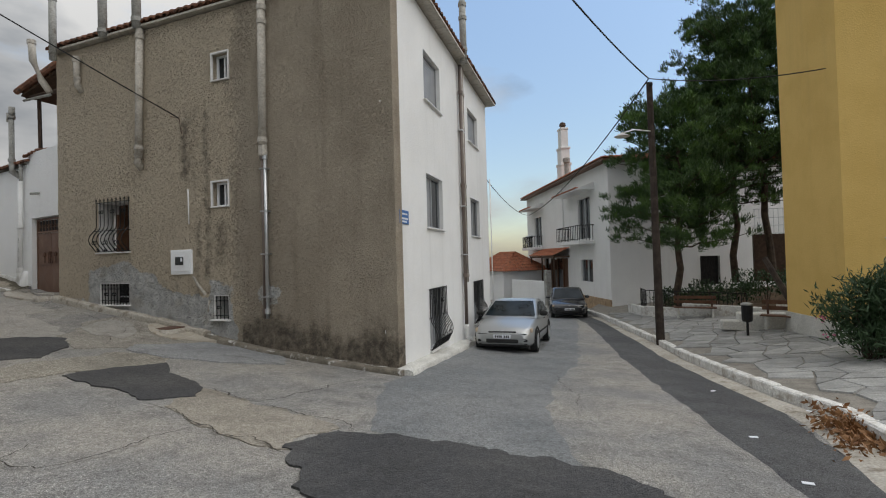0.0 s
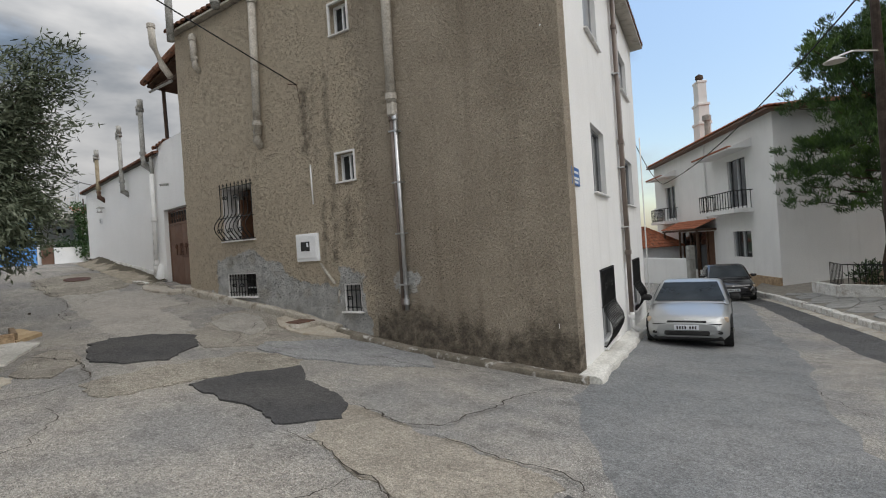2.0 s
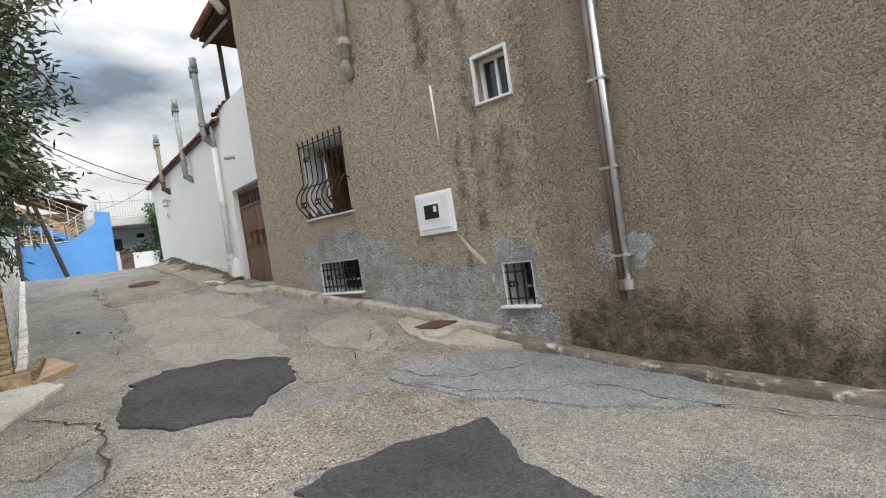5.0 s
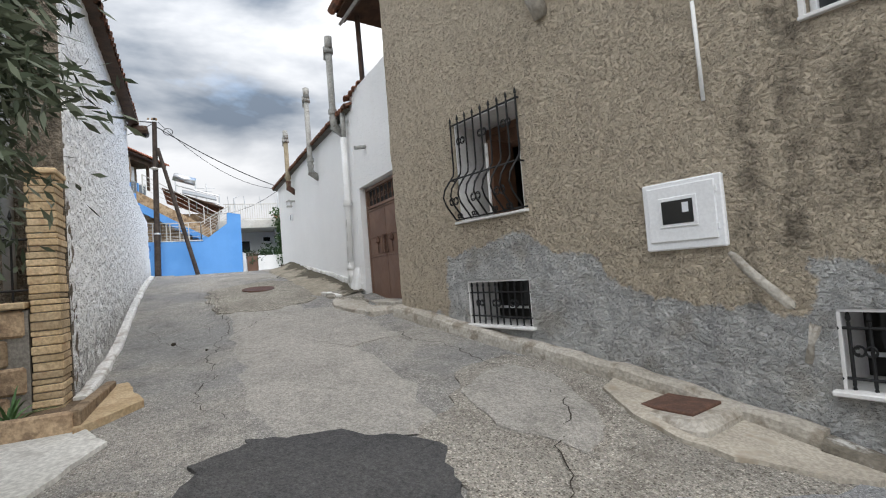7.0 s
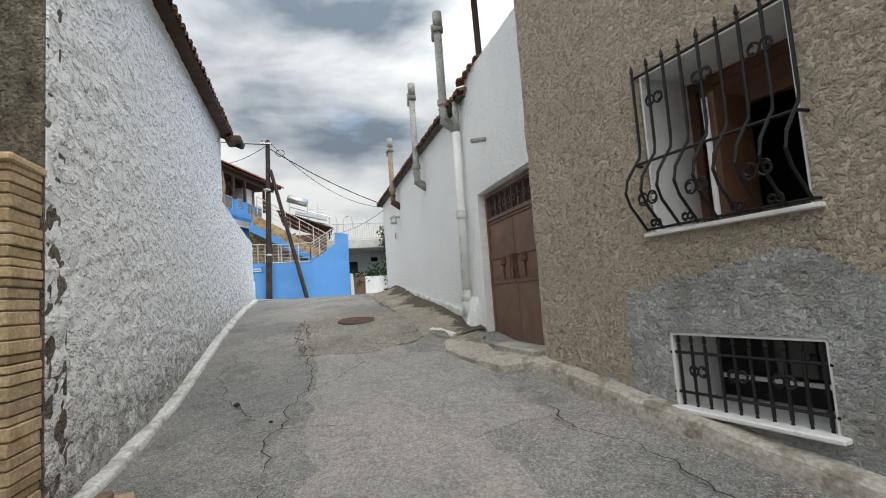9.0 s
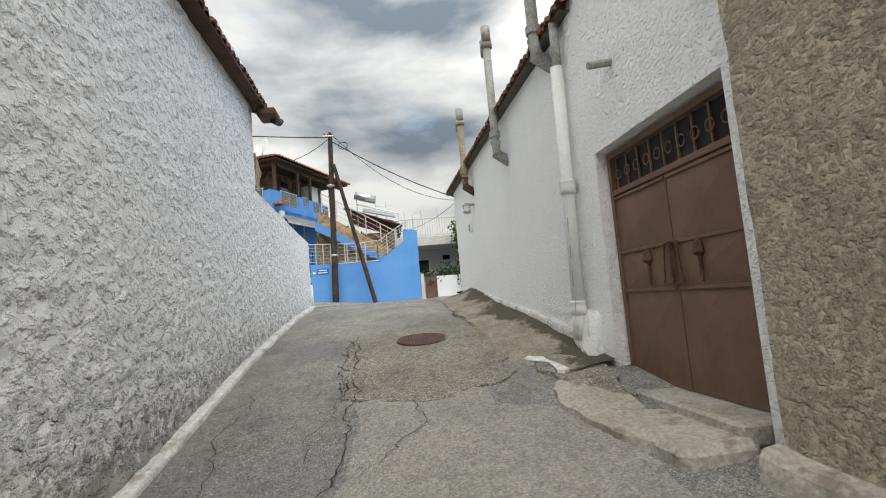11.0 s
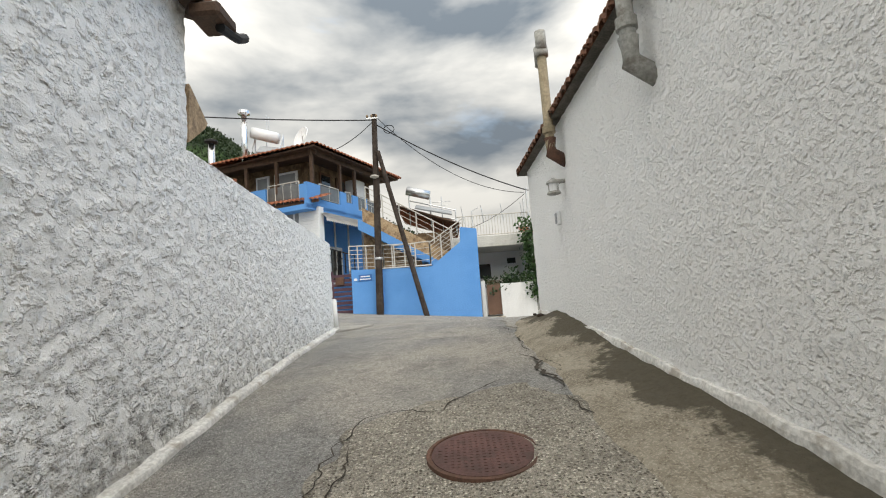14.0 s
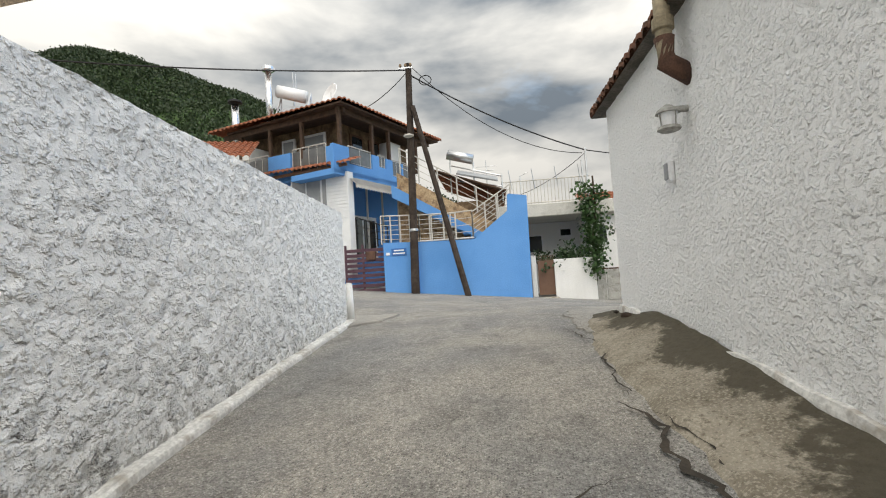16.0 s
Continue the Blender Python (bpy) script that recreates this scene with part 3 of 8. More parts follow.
def grey_wear(u, z):
    rep = max(patch(u, z, 7.2, 8.8, -0.5, 1.68 - 0.25 * abs(u - 7.9)), patch(u, z, 4.0, 4.7, -0.6, 1.15), patch(u, z, 4.6, 7.3, -0.6, float(np.interp(u, (4.6, 5.0, 5.9, 6.5, 7.2), (0.5, 0.86, 0.95, 1.25, 1.5)))), 0.8 * patch(u, z, 2.75, 3.2, 0.55, 1.05), 0.7 * patch(u, z, 9.0, 10.3, -0.5, 0.75))
    damp = 0.72 * max(0.0, 1 - (z + 0.42 - 0.08 * u) / (0.75 + 0.5 * noise.noise(Vector((u * 1.2, 0, 0))) + 0.25 * noise.noise(Vector((u * 5, z * 2, 7))))) + 0.14 if u < 3.85 else 0.0
    damp = max(0.0, min(0.6, damp))
    w = 0.2 * noise.noise(Vector((0, z * 1.3, 4.0))) + 0.12 * noise.noise(Vector((0, z * 4.3, 9.0)))
    for cu, wd_, za, zb_, s in ((4.75, 0.16, 1.0, 5.4, 0.5), (5.4, 0.22, 3.3, 5.2, 0.55), (4.4, 0.22, 1.5, 2.4, 0.52), (4.35, 0.3, 1.3, 2.8, 0.5), (5.05, 0.14, 0.6, 2.9, 0.5), (5.2, 0.5, 3.0, 5.5, 0.36), (5.75, 0.16, 0.8, 1.3, 0.6), (7.3, 0.25, 1.45, 1.9, 0.6), (8.3, 0.4, 1.6, 1.87, 0.5), (4.3, 0.6, 3.4, 5.6, 0.25), (8.9, 0.2, 5.0, 6.0, 0.35), (9.6, 0.3, 0.6, 1.2, 0.35)):
        damp = max(damp, s * bell(u + w, cu, wd_) * min(1, max(0, (z - za) * 4), ) * min(1, max(0, (zb_ - z) * 2.5)))
    return rep, damp, max(0.0, min(0.66, (u - 3.3 + 0.35 * noise.noise(Vector((z * 0.8, 0, 3)))) * 0.75))


def front_wear(u, z):
    return 0.0, 0.25 * max(0, 1 - (z + 0.9) / 0.5) if z < -0.4 else 0.0, 0.0


wall("wall_grey_house_side", C, G, (-8, 0), -1.2, 7.2, "greywall", GREY_OPEN, 0.28, 0.08, 0.012, 3.0, grey_wear)
wall("wall_grey_house_front", C, E_, (0, 12), -2.2, 7.2, "white", FRONT_OPEN, 0.28, 0.25, 0.0, 2.0, front_wear, u0=0.04)
wall("wall_grey_house_back", G, H_, (-30, 10), -1.0, 7.2, "white", u0=0.3)
wall("wall_grey_house_far", E_, H_, (-14, 30), -2.5, 7.2, "white")

# ---- lane walls ----
wall("wall_lane_right", (-17.95, 5.847), (-25.95, 5.6186), (-20, 3), 0.2, 4.75, "whitecast", (), 0.35, 0.05, 0.01, 9.0,
     lambda u, z: (0, 0.2 * max(0, 1 - (z - 0.9 - 0.09 * u) / 0.3), 0.2 * max(0, 1 - (z - 0.9 - 0.09 * u) / 0.5)), top=lambda u: 4.55 if u > 0.35 else 4.75)
wall("wall_lane_gate", (-15.7, 5.9), (-17.95, 5.85), (-16, 3), 0.2, 4.9, "whitecast", [(0.2, 2.03, 0.2, 2.99)], 0.35, 0.1, 0.01, 6.0)
wall("wall_left_house", (-14.3, 1.85), (-21.31, 1.742), (-18, 4), 0.0, 5.6, "whitestucco", (), 0.4, 0.036, 0.019, 9.0,
     lambda u, z: (0, 0.0, 0.8 * max(0, 1 - (z - 0.58 - 0.1 * u) / 1.5) ** 1.8))
wall("wall_left_yard", (-21.31, 1.742), (-27.0, 1.65), (-18, 4), 0.8, 3.75, "whitestucco", (), 0.35, 0.036, 0.019, 9.0,
     lambda u, z: (0, 0.0, 0.75 * max(0, 1 - (z - 1.35 - 0.07 * u) / 1.1) ** 1.6), top=lambda u: 3.70 - 0.03 * u)



class Kit:
    """Builds things in a wall's own coordinates: x along it, y out of it, z up."""

    def __init__(self, p, q, toward):
        self.m = frame_of(p, q, toward)
        self.base = Vector()

    def at(self, u, y, z):
        return self.m @ Vector((u, y, z))

    def thing(self, name, u, z, label="", category="", group="", kind="", y=0.0):
        self.base = self.at(u, y, z)
        return thing(name, tuple(self.base), 0, label, category, group, kind)

    def part(self, name, bm, material, parent, label="", smooth=False):
        bmesh.ops.transform(bm, matrix=Matrix.Translation(-self.base) @ self.m, verts=bm.verts)
        return part(name, bm, material, parent, label, smooth)


GREY = Kit(C, G, (-8, 0))
FRONT = Kit(C, E_, (0, 12))
RIGHT = Kit((-17.5, 5.86), (-26.6, 5.6), (-20, 3))
GATEW = Kit((-15.7, 5.9), (-17.95, 5.85), (-16, 3))
LEFT = Kit((-14.3, 1.85), (-21.31, 1.742), (-18, 4))

# ---- road surfaces ----
tagged(ribbon("road_main_grey", [(-1.0, 4.0), (-2.3, 6.4), (-3.0, 8.5), (-3.6, 12.0), (-5.3, 17.5), (-6.7, 22.0), (-9.5, 27.0)],
       [(-3.9, 4.3), (-5.5, 6.6), (-6.0, 8.6), (-6.9, 12.0), (-8.2, 17.0), (-9.4, 22.0), (-12.0, 27.0)], "roadgrey", 0.012, 10, 0.3, 0.12, 3), label="smoother grey asphalt carriageway", category="road")
tagged(ribbon("road_dark_strip", [(1.2, 3.2), (0.2, 4.9), (-0.16, 5.84), (-0.85, 7.49), (-2.62, 12.0), (-4.5, 17.0), (-6.43, 21.6), (-8.0, 24.5)],
       [(2.2, 3.2), (0.95, 5.4), (0.66, 6.84), (0.35, 8.4), (-1.3, 12.3), (-3.1, 16.6), (-5.45, 22.0), (-6.6, 24.7)], "darkstrip", 0.02, 5, 0.2, 0.08, 7), label="dark newer asphalt strip along the kerb", category="road")
drape("tar_patch", [(-12.2, 3.2), (-12.0, 3.8), (-11.5, 4.3), (-11.0, 4.2), (-10.5, 3.75), (-10.2, 3.45), (-10.2, 3.0), (-10.65, 2.6), (-11.9, 2.8)], "tar", 0.022, 0.12, seed=1)
drape("tar_patch", [(-8.75, 3.2), (-8.85, 3.95), (-8.76, 4.83), (-8.14, 4.55), (-6.85, 4.3), (-6.5, 3.9), (-6.85, 3.35), (-7.5, 3.45), (-8.1, 3.3)], "tar", 0.022, 0.1, seed=2)
drape("tar_patch", [(-4.1, 3.4), (-4.02, 4.1), (-3.4, 4.3), (-2.26, 4.5), (-1.0, 4.55), (-0.5, 4.2), (-0.9, 2.6), (-1.9, 2.2), (-2.9, 2.6)], "tar", 0.024, 0.14, seed=3)
tagged(ribbon("lane_concrete_strip", [(-11.6, 4.4), (-12.75, 4.75), (-14.2, 4.7), (-16.4, 4.7), (-18.2, 4.6), (-20.2, 4.4)],
       [(-12.0, 3.3), (-12.9, 3.15), (-14.8, 3.25), (-16.4, 3.3), (-18.2, 3.38), (-20.6, 3.3)], "lane_conc", 0.014, 8, 0.25, 0.12, 5), label="pale worn concrete strip of the lane", category="road")
drape("gravel_patch", [(-18.2, 3.25), (-18.8, 3.2), (-20.0, 3.1), (-20.9, 3.2), (-21.3, 3.8), (-21.6, 4.6), (-21.0, 5.1), (-19.2, 5.1), (-18.0, 4.9), (-17.7, 4.0)], "gravel", 0.02, 0.12, seed=6, rough=0.012)
drape("gravel_patch", [(-11.72, 4.25), (-12.07, 4.69), (-12.9, 5.24), (-13.1, 5.9), (-12.5, 6.25), (-11.5, 6.42), (-10.5, 6.5), (-9.9, 6.5), (-9.9, 5.9), (-10.3, 4.9), (-10.6, 4.1)], "palegravel", 0.016, 0.1, seed=8, rough=0.012)
drape("concrete_patch", [(-12.26, 4.89), (-12.71, 5.34), (-12.7, 5.69), (-12.24, 5.88), (-11.41, 5.6), (-11.1, 5.37), (-10.95, 5.05), (-11.25, 4.94), (-11.53, 4.76)], "lane_conc", 0.028, 0.06, seed=15)
drape("asphalt_patch", [(-10.44, 5.05), (-10.2, 5.4), (-10.02, 6.3), (-9.3, 6.7), (-8.2, 6.85), (-7.6, 6.4), (-8.4, 5.6), (-9.2, 5.0), (-10.06, 4.73)], "bluepatch", 0.024, 0.08, seed=16)
drape("mortar_apron", [(-11.75, 5.95), (-11.9, 6.35), (-11.2, 6.5), (-10.3, 6.62), (-9.95, 6.5), (-10.1, 6.2), (-10.5, 5.85), (-11.19, 5.75)], "sandcement", 0.05, 0.07, seed=17, rough=0.02)
drape("gravel_patch", [(-9.8, 2.9), (-10.0, 4.6), (-9.2, 5.2), (-8.7, 4.6), (-8.9, 3.4), (-8.8, 2.4), (-9.4, 2.2)], "gravel", 0.012, 0.18, seed=9)
drape("concrete_patch", [(-15.6, 4.0), (-16.6, 4.1), (-17.3, 4.6), (-17.0, 5.1), (-15.8, 5.2), (-14.6, 5.2), (-14.4, 4.6)], "lane_conc", 0.018, 0.1, seed=10)
drape("gravel_patch", [(-10.0, 2.0), (-10.6, 2.45), (-11.7, 2.6), (-11.9, 2.3), (-11.3, 1.95), (-10.3, 1.7)], "palegravel", 0.016, 0.1, seed=18)
drape("dirt_patch", [(-11.0, 0.2), (-10.9, 1.4), (-10.3, 1.75), (-9.7, 1.5), (-9.8, 0.3)], "sandcement", 0.014, 0.12, seed=19)
drape("yard_slab", [(-11.0, 0.6), (-11.2, 1.75), (-12.7, 2.3), (-13.3, 2.0), (-13.6, 1.2), (-12.6, 0.4)], "paleconc", 0.03, 0.04, seed=11)
drape("concrete_patch", [(-28.0, 1.4), (-28.0, 2.3), (-27.0, 2.2), (-26.6, 1.8), (-27.0, 1.2)], "lane_conc", 0.03, 0.08, seed=12)
drape("concrete_patch", [(-25.2, 5.0), (-26.8, 5.0), (-28.3, 5.6), (-28.5, 6.6), (-26.6, 6.2), (-25.0, 5.6)], "lane_conc", 0.02, 0.12, seed=14)


def crack(path, width, seed, lift=0.028):
    pts = []
    for p in resample(path, 0.06):
        w = noise.noise_vector(Vector((p.x * 1.7, p.y * 1.7, seed))) * 0.16 + noise.noise_vector(Vector((p.x * 8, p.y * 8, seed))) * 0.07
        pts.append(p + w.xy)
    bm = bmesh.new()
    rows = []
    for i, p in enumerate(pts):
        d = pts[min(i + 1, len(pts) - 1)] - pts[max(i - 1, 0)]
        n = Vector((-d.y, d.x)).normalized()
        end = min(1, i / 6, (len(pts) - 1 - i) / 6)
        w = 0.55 * width * (0.35 + 0.65 * abs(noise.noise(Vector((p.x * 5, p.y * 5, seed + 9)))) * 2) * end + 0.001
        rows.append([bm.verts.new((q.x, q.y, ground(q.x, q.y) + lift)) for q in (p - n * w / 2, p + n * w / 2)])
    for a, b in zip(rows, rows[1:]):
        bm.faces.new((a[0], a[1], b[1], b[0]))
    return tagged(part("road_crack", bm, "crack"), kind="structure")


drape("dusty_patch", [(-6.41, 3.41), (-6.93, 4.33), (-5.88, 4.29), (-4.48, 4.29), (-4.06, 4.19), (-4.16, 3.66), (-3.95, 3.26), (-4.66, 3.25), (-5.27, 3.28)], "dustyroad", 0.01, 0.1, seed=31)
for i, (path, w) in enumerate((
    (((-6.59, 3.41), (-5.91, 3.34), (-5.27, 3.28), (-4.61, 3.22), (-3.86, 3.21)), 0.042), (((-5.27, 3.28), (-5.31, 2.72), (-5.05, 2.04), (-5.09, 1.64), (-5.5, 1.6), (-5.85, 1.87)), 0.04),
    (((-7.0, 4.33), (-6.0, 4.3), (-5.6, 4.5), (-5.68, 5.07), (-5.83, 5.78), (-5.8, 6.62)), 0.042), (((-5.71, 4.34), (-5.01, 4.28), (-4.16, 4.31), (-3.78, 4.22)), 0.042),
    (((-9.0, 5.9), (-7.4, 6.4), (-6.3, 6.9)), 0.03), (((-8.8, 1.0), (-9.6, 2.4), (-10.4, 2.5), (-11.6, 2.1)), 0.05),
    (((-14.4, 3.02), (-15.9, 3.12), (-16.6, 3.32), (-17.5, 3.37), (-19.0, 3.34), (-20.6, 3.24)), 0.024), (((-16.8, 3.0), (-17.35, 3.0), (-17.7, 3.14), (-19.0, 3.24)), 0.016), (((-15.6, 2.9), (-17.4, 2.3), (-19.0, 2.2)), 0.02), (((-12.6, 3.0), (-13.6, 2.9), (-14.4, 3.05)), 0.02),
    (((-15.2, 2.0), (-15.4, 3.0), (-15.2, 3.9)), 0.014), (((-18.1, 3.28), (-18.8, 3.2), (-20.7, 3.15), (-21.1, 3.25), (-21.1, 3.9), (-21.9, 4.6)), 0.03),
    (((-16.5, 3.4), (-17.2, 3.9), (-18.0, 4.0)), 0.02), (((-25.6, 4.85), (-24.4, 5.0), (-22.9, 4.85)), 0.05), (((-22.9, 4.85), (-22.2, 4.95), (-21.2, 4.9)), 0.09), (((-22.6, 5.0), (-21.9, 5.1), (-20.6, 5.2)), 0.05), (((-21.2, 4.9), (-19.8, 5.2), (-18.4, 5.1)), 0.03),
    (((-28.2, 2.0), (-28.0, 3.4), (-28.3, 5.0), (-27.8, 6.0)), 0.03), (((-29.4, 1.6), (-29.0, 3.6), (-29.2, 5.4)), 0.03), (((-27.0, 3.0), (-27.2, 4.4), (-26.4, 5.2)), 0.02),
    (((-12.3, 5.95), (-11.2, 5.1), (-10.6, 4.6), (-9.6, 5.3), (-9.4, 6.3)), 0.025), (((-12.6, 5.6), (-13.6, 5.5), (-14.8, 5.2)), 0.025), (((-10.0, 4.6), (-9.0, 5.3), (-8.6, 6.2)), 0.02),
    (((-2.0, 6.5), (-2.6, 8.0), (-3.6, 9.6)), 0.02), (((-6.9, 0.2), (-7.6, 1.6), (-8.8, 1.9)), 0.025), (((-8.6, 3.3), (-8.0, 4.0), (-6.8, 4.1)), 0.008))):
    crack(path, w, i)


# ---- bank along the lane's wall, kerb lips and ledges ----
def bank(name, path, material, label):
    """Strips of (x, y at the wall, y at the road, height at the wall)."""
    bm = bmesh.new()
    rows = []
    wear = bm.loops.layers.float_color.new("wear")
    xs_ = np.arange(path[0][0], path[-1][0], -0.12)
    cols = list(zip(*path))
    for x in xs_:
        yw, yr, h = (float(np.interp(-x, [-v for v in cols[0]], cols[k])) for k in (1, 2, 3))
        yr += 0.1 * noise.noise(Vector((x * 1.3, 3, 1))) + 0.05 * noise.noise(Vector((x * 5, 3, 1)))
        row = []
        for k in range(11):
            f = k / 10
            y = yw + (yr - yw) * f
            z = ground(x, y) + h * (1 - f) ** 1.3 + (0.035 if k < 10 else -0.01) + 0.02 * noise.fractal(Vector((x * 3, y * 3, 0)), 0.7, 2, 3) * (k < 10)
            row.append(bm.verts.new((x, y, z)))
        rows.append(row)
    for a, b in zip(rows, rows[1:]):
        for k in range(10):
            f_ = bm.faces.new((a[k], a[k + 1], b[k + 1], b[k]))
            f_.smooth = True
            for lp in f_.loops:
                c = lp.vert.co
                e = 0.9 - (min(a, key=lambda v: -v.co.y).co.y - c.y) * 1.15 + 0.55 * noise.noise(Vector((c.x * 0.55, 1.0, 0.0))) + 0.25 * noise.noise(c * 2.0)
                lp[wear] = (max(0.0, min(1.0, e)), 0, 0, 1)
    return tagged(part(name, bm, material), label, "bank", kind="structure")


def moss_bank():
    t = Tree("mossy_concrete")
    R = t.attr("wear")[0]
    pale = t.mix(t.ramp(t.noise(3, 6, 0.65), 0.35, 0.65), (0.23, 0.203, 0.157), (0.36, 0.322, 0.258))
    pale = t.mix(t.ramp(t.noise(60, 3), 0.5, 0.62, 0, 0.6), pale, (0.5, 0.45, 0.37))
    pale = t.mix(t.ramp(t.noise(28, 5, 0.7), 0.52, 0.66, 0, 0.7), pale, (0.13, 0.112, 0.083))
    dark = t.mix(t.noise(22, 4), (0.07, 0.062, 0.045), (0.13, 0.115, 0.085))
    f = t.ramp(t.math("ADD", R, t.math("MULTIPLY", t.math("SUBTRACT", t.noise(9, 6, 0.7), 0.5), 0.8)), 0.45, 0.62)
    n = t.bump(t.noise(45, 4, 0.65), 0.02)
    n = t.bump(t.noise(8, 5), 0.04, n)
    return t.done(t.mix(f, pale, dark), 0.95, n, 0, 0.2)


M["moss_bank"] = moss_bank()
bank("verge_bank", [(-17.75, 5.84, 5.25, 0.03), (-18.6, 5.82, 5.0, 0.06), (-20.0, 5.78, 4.95, 0.1), (-22.0, 5.72, 5.0, 0.12), (-23.5, 5.68, 4.95, 0.2), (-24.6, 5.65, 4.95, 0.25), (-25.6, 5.62, 5.1, 0.12), (-26.4, 5.6, 5.3, 0.05)], "moss_bank", "dark mossy concrete bank against the wall")


def lip(name, path, width, height, material, label, side=1, s=0.15, seed=0, skirt=0.0):
    """A low rounded kerb along a path on the ground."""
    pts = resample(path, s)
    bm = bmesh.new()
    rows = []
    for i, p in enumerate(pts):
        d = (pts[min(i + 1, len(pts) - 1)] - pts[max(i - 1, 0)]).normalized()
        n = Vector((-d.y, d.x)) * side
        w = width * (1 + 0.18 * noise.noise(Vector((p.x * 2, p.y * 2, seed))))
        h = height * (1 + 0.25 * noise.noise(Vector((p.x * 2.5, p.y * 2.5, seed + 4))))
        row = []
        for a, b in ((0, -0.5), (0, 1.0), (0.7, 1.0), (0.93, 0.82), (1.0, 0.5), (1.06, -0.5)):
            q = p + n * w * a
            row.append(bm.verts.new((q.x, q.y, ground(q.x, q.y) + h * b + 0.008 * noise.noise(Vector((q.x * 9, q.y * 9, b))))))
        rows.append(row)
    for a, b in zip(rows, rows[1:]):
        for k in range(5):
            bm.faces.new((a[k], a[k + 1], b[k + 1], b[k]))
    for r in (rows[0], rows[-1]):
        bm.faces.new(r)
    return tagged(part(name, bm, material), label, "kerb", kind="structure")


def along(p, d, u, out=0.0):
    n = Vector((-d.y, d.x))
    return p + d * u + n * out


M["lipwhite"] = surf("worn_whitewash", (0.6, 0.59, 0.56), (0.72, 0.71, 0.68), 3, 30, 0.9, ((30, 0.008), (6, 0.02)), stain=((0.36, 0.32, 0.27), 4, 0.5, 0.8))
lip("kerb_left_wall", [(-14.2, 1.84), (-17.0, 1.8), (-21.0, 1.74), (-24.5, 1.69), (-27.1, 1.64)], 0.12, 0.06, "lipwhite", "worn whitewashed kerb at the wall's foot", -1, seed=2)
lip("kerb_right_wall", [(-18.6, 5.83), (-22.0, 5.73), (-25.95, 5.62)], 0.05, 0.2, "lipwhite", "flaking whitewash at the wall's foot", 1, seed=5)
M["ledgepeel"] = surf("peeling_ledge", (0.13, 0.115, 0.09), (0.22, 0.195, 0.16), 3, 40, 0.95, ((35, 0.012), (9, 0.03)), stain=((0.6, 0.59, 0.56), 4.5, 0.54, 0.95))
lip("ledge_grey_side", [tuple(along(C, GREY_DIR, u, 0)) for u in (-0.15, 2.0, 4.7)], 0.2, 0.1, "ledgepeel", "stained concrete ledge along the grey wall", 1, seed=7)
lip("ledge_grey_upper", [tuple(along(C, GREY_DIR, u, 0)) for u in (4.7, 7.0, 10.06)], 0.15, 0.15, "ledge", "pale concrete plinth along the grey wall", 1, seed=9)
fd = (E_ - C).normalized()
lip("ledge_front", [tuple(C + fd * u) for u in (-0.1, 3.0, 6.0, 9.6)], 0.3, 0.12, "paleconc", "white-painted concrete kerb along the facade", -1, seed=11)

# rusty drain cover with its raised concrete collar, manhole in the lane, stones
dk = thing("drain_cover", (-11.15, 6.2, ground(-11.15, 6.2)), 9, "rusty square drain cover in a concrete collar", "drain cover")
part("collar", box((0.72, 0.72, 0.22), (0, -0.02, -0.03), 0.05), "ledge", dk)
part("plate", box((0.42, 0.42, 0.03), (0, -0.02, 0.09), 0.008), "rust", dk, "rusty checker plate")
M["maroon"] = surf("worn_cast_iron", (0.085, 0.045, 0.04), (0.12, 0.062, 0.054), 5, 60, 0.7, ((60, 0.002),), stain=((0.05, 0.035, 0.03), 6, 0.5, 0.6))
mh = thing("manhole_cover", (-20.18, 4.18, ground(-20.18, 4.18) + 0.02), 0, "round rusty cast-iron manhole cover set in the lane", "manhole cover")
mh.rotation_euler = (0, math.atan(0.135), 0)
part("rim", lathe([(0.36, -0.03), (0.36, 0.012), (0.335, 0.014), (0.33, 0.0)], 32), "rust", mh)
bmh = lathe([(0.325, -0.02), (0.325, 0.012), (0.3, 0.016), (0.0, 0.016)], 32)
for a in range(-7, 8):
    for b in range(-7, 8):
        if a * a + b * b < 52:
            box((0.02, 0.02, 0.004), (a * 0.039, b * 0.039, 0.017), 0, bmh)
part("lid", bmh, "maroon", mh, "studded rusty lid")
rs = random.Random(5)
for x, y, r in ((-25.3, 5.5, 0.06), (-24.9, 5.52, 0.035), (-24.6, 5.53, 0.045), (-25.7, 5.48, 0.035), (-24.2, 5.55, 0.03), (-23.8, 5.56, 0.03), (-15.6, 3.0, 0.02), (-16.4, 2.6, 0.035)):
    bm = bmesh.new()
    bmesh.ops.create_icosphere(bm, subdivisions=2, radius=r)
    for v in bm.verts:
        v.co *= 1 + 0.35 * noise.noise(v.co * 14 + Vector((x, y, 0)))
        v.co.z *= 0.7
    tagged(part("stone", bm, "bark" if r > 0.04 else "crack", m=pose(x, y, ground(x, y) + r * 0.4 + (0.14 if y > 5 else 0.03), 0, 0, rs.uniform(0, 360))), "dark loose stone lying at the road's edge", "stone", "loose stones")


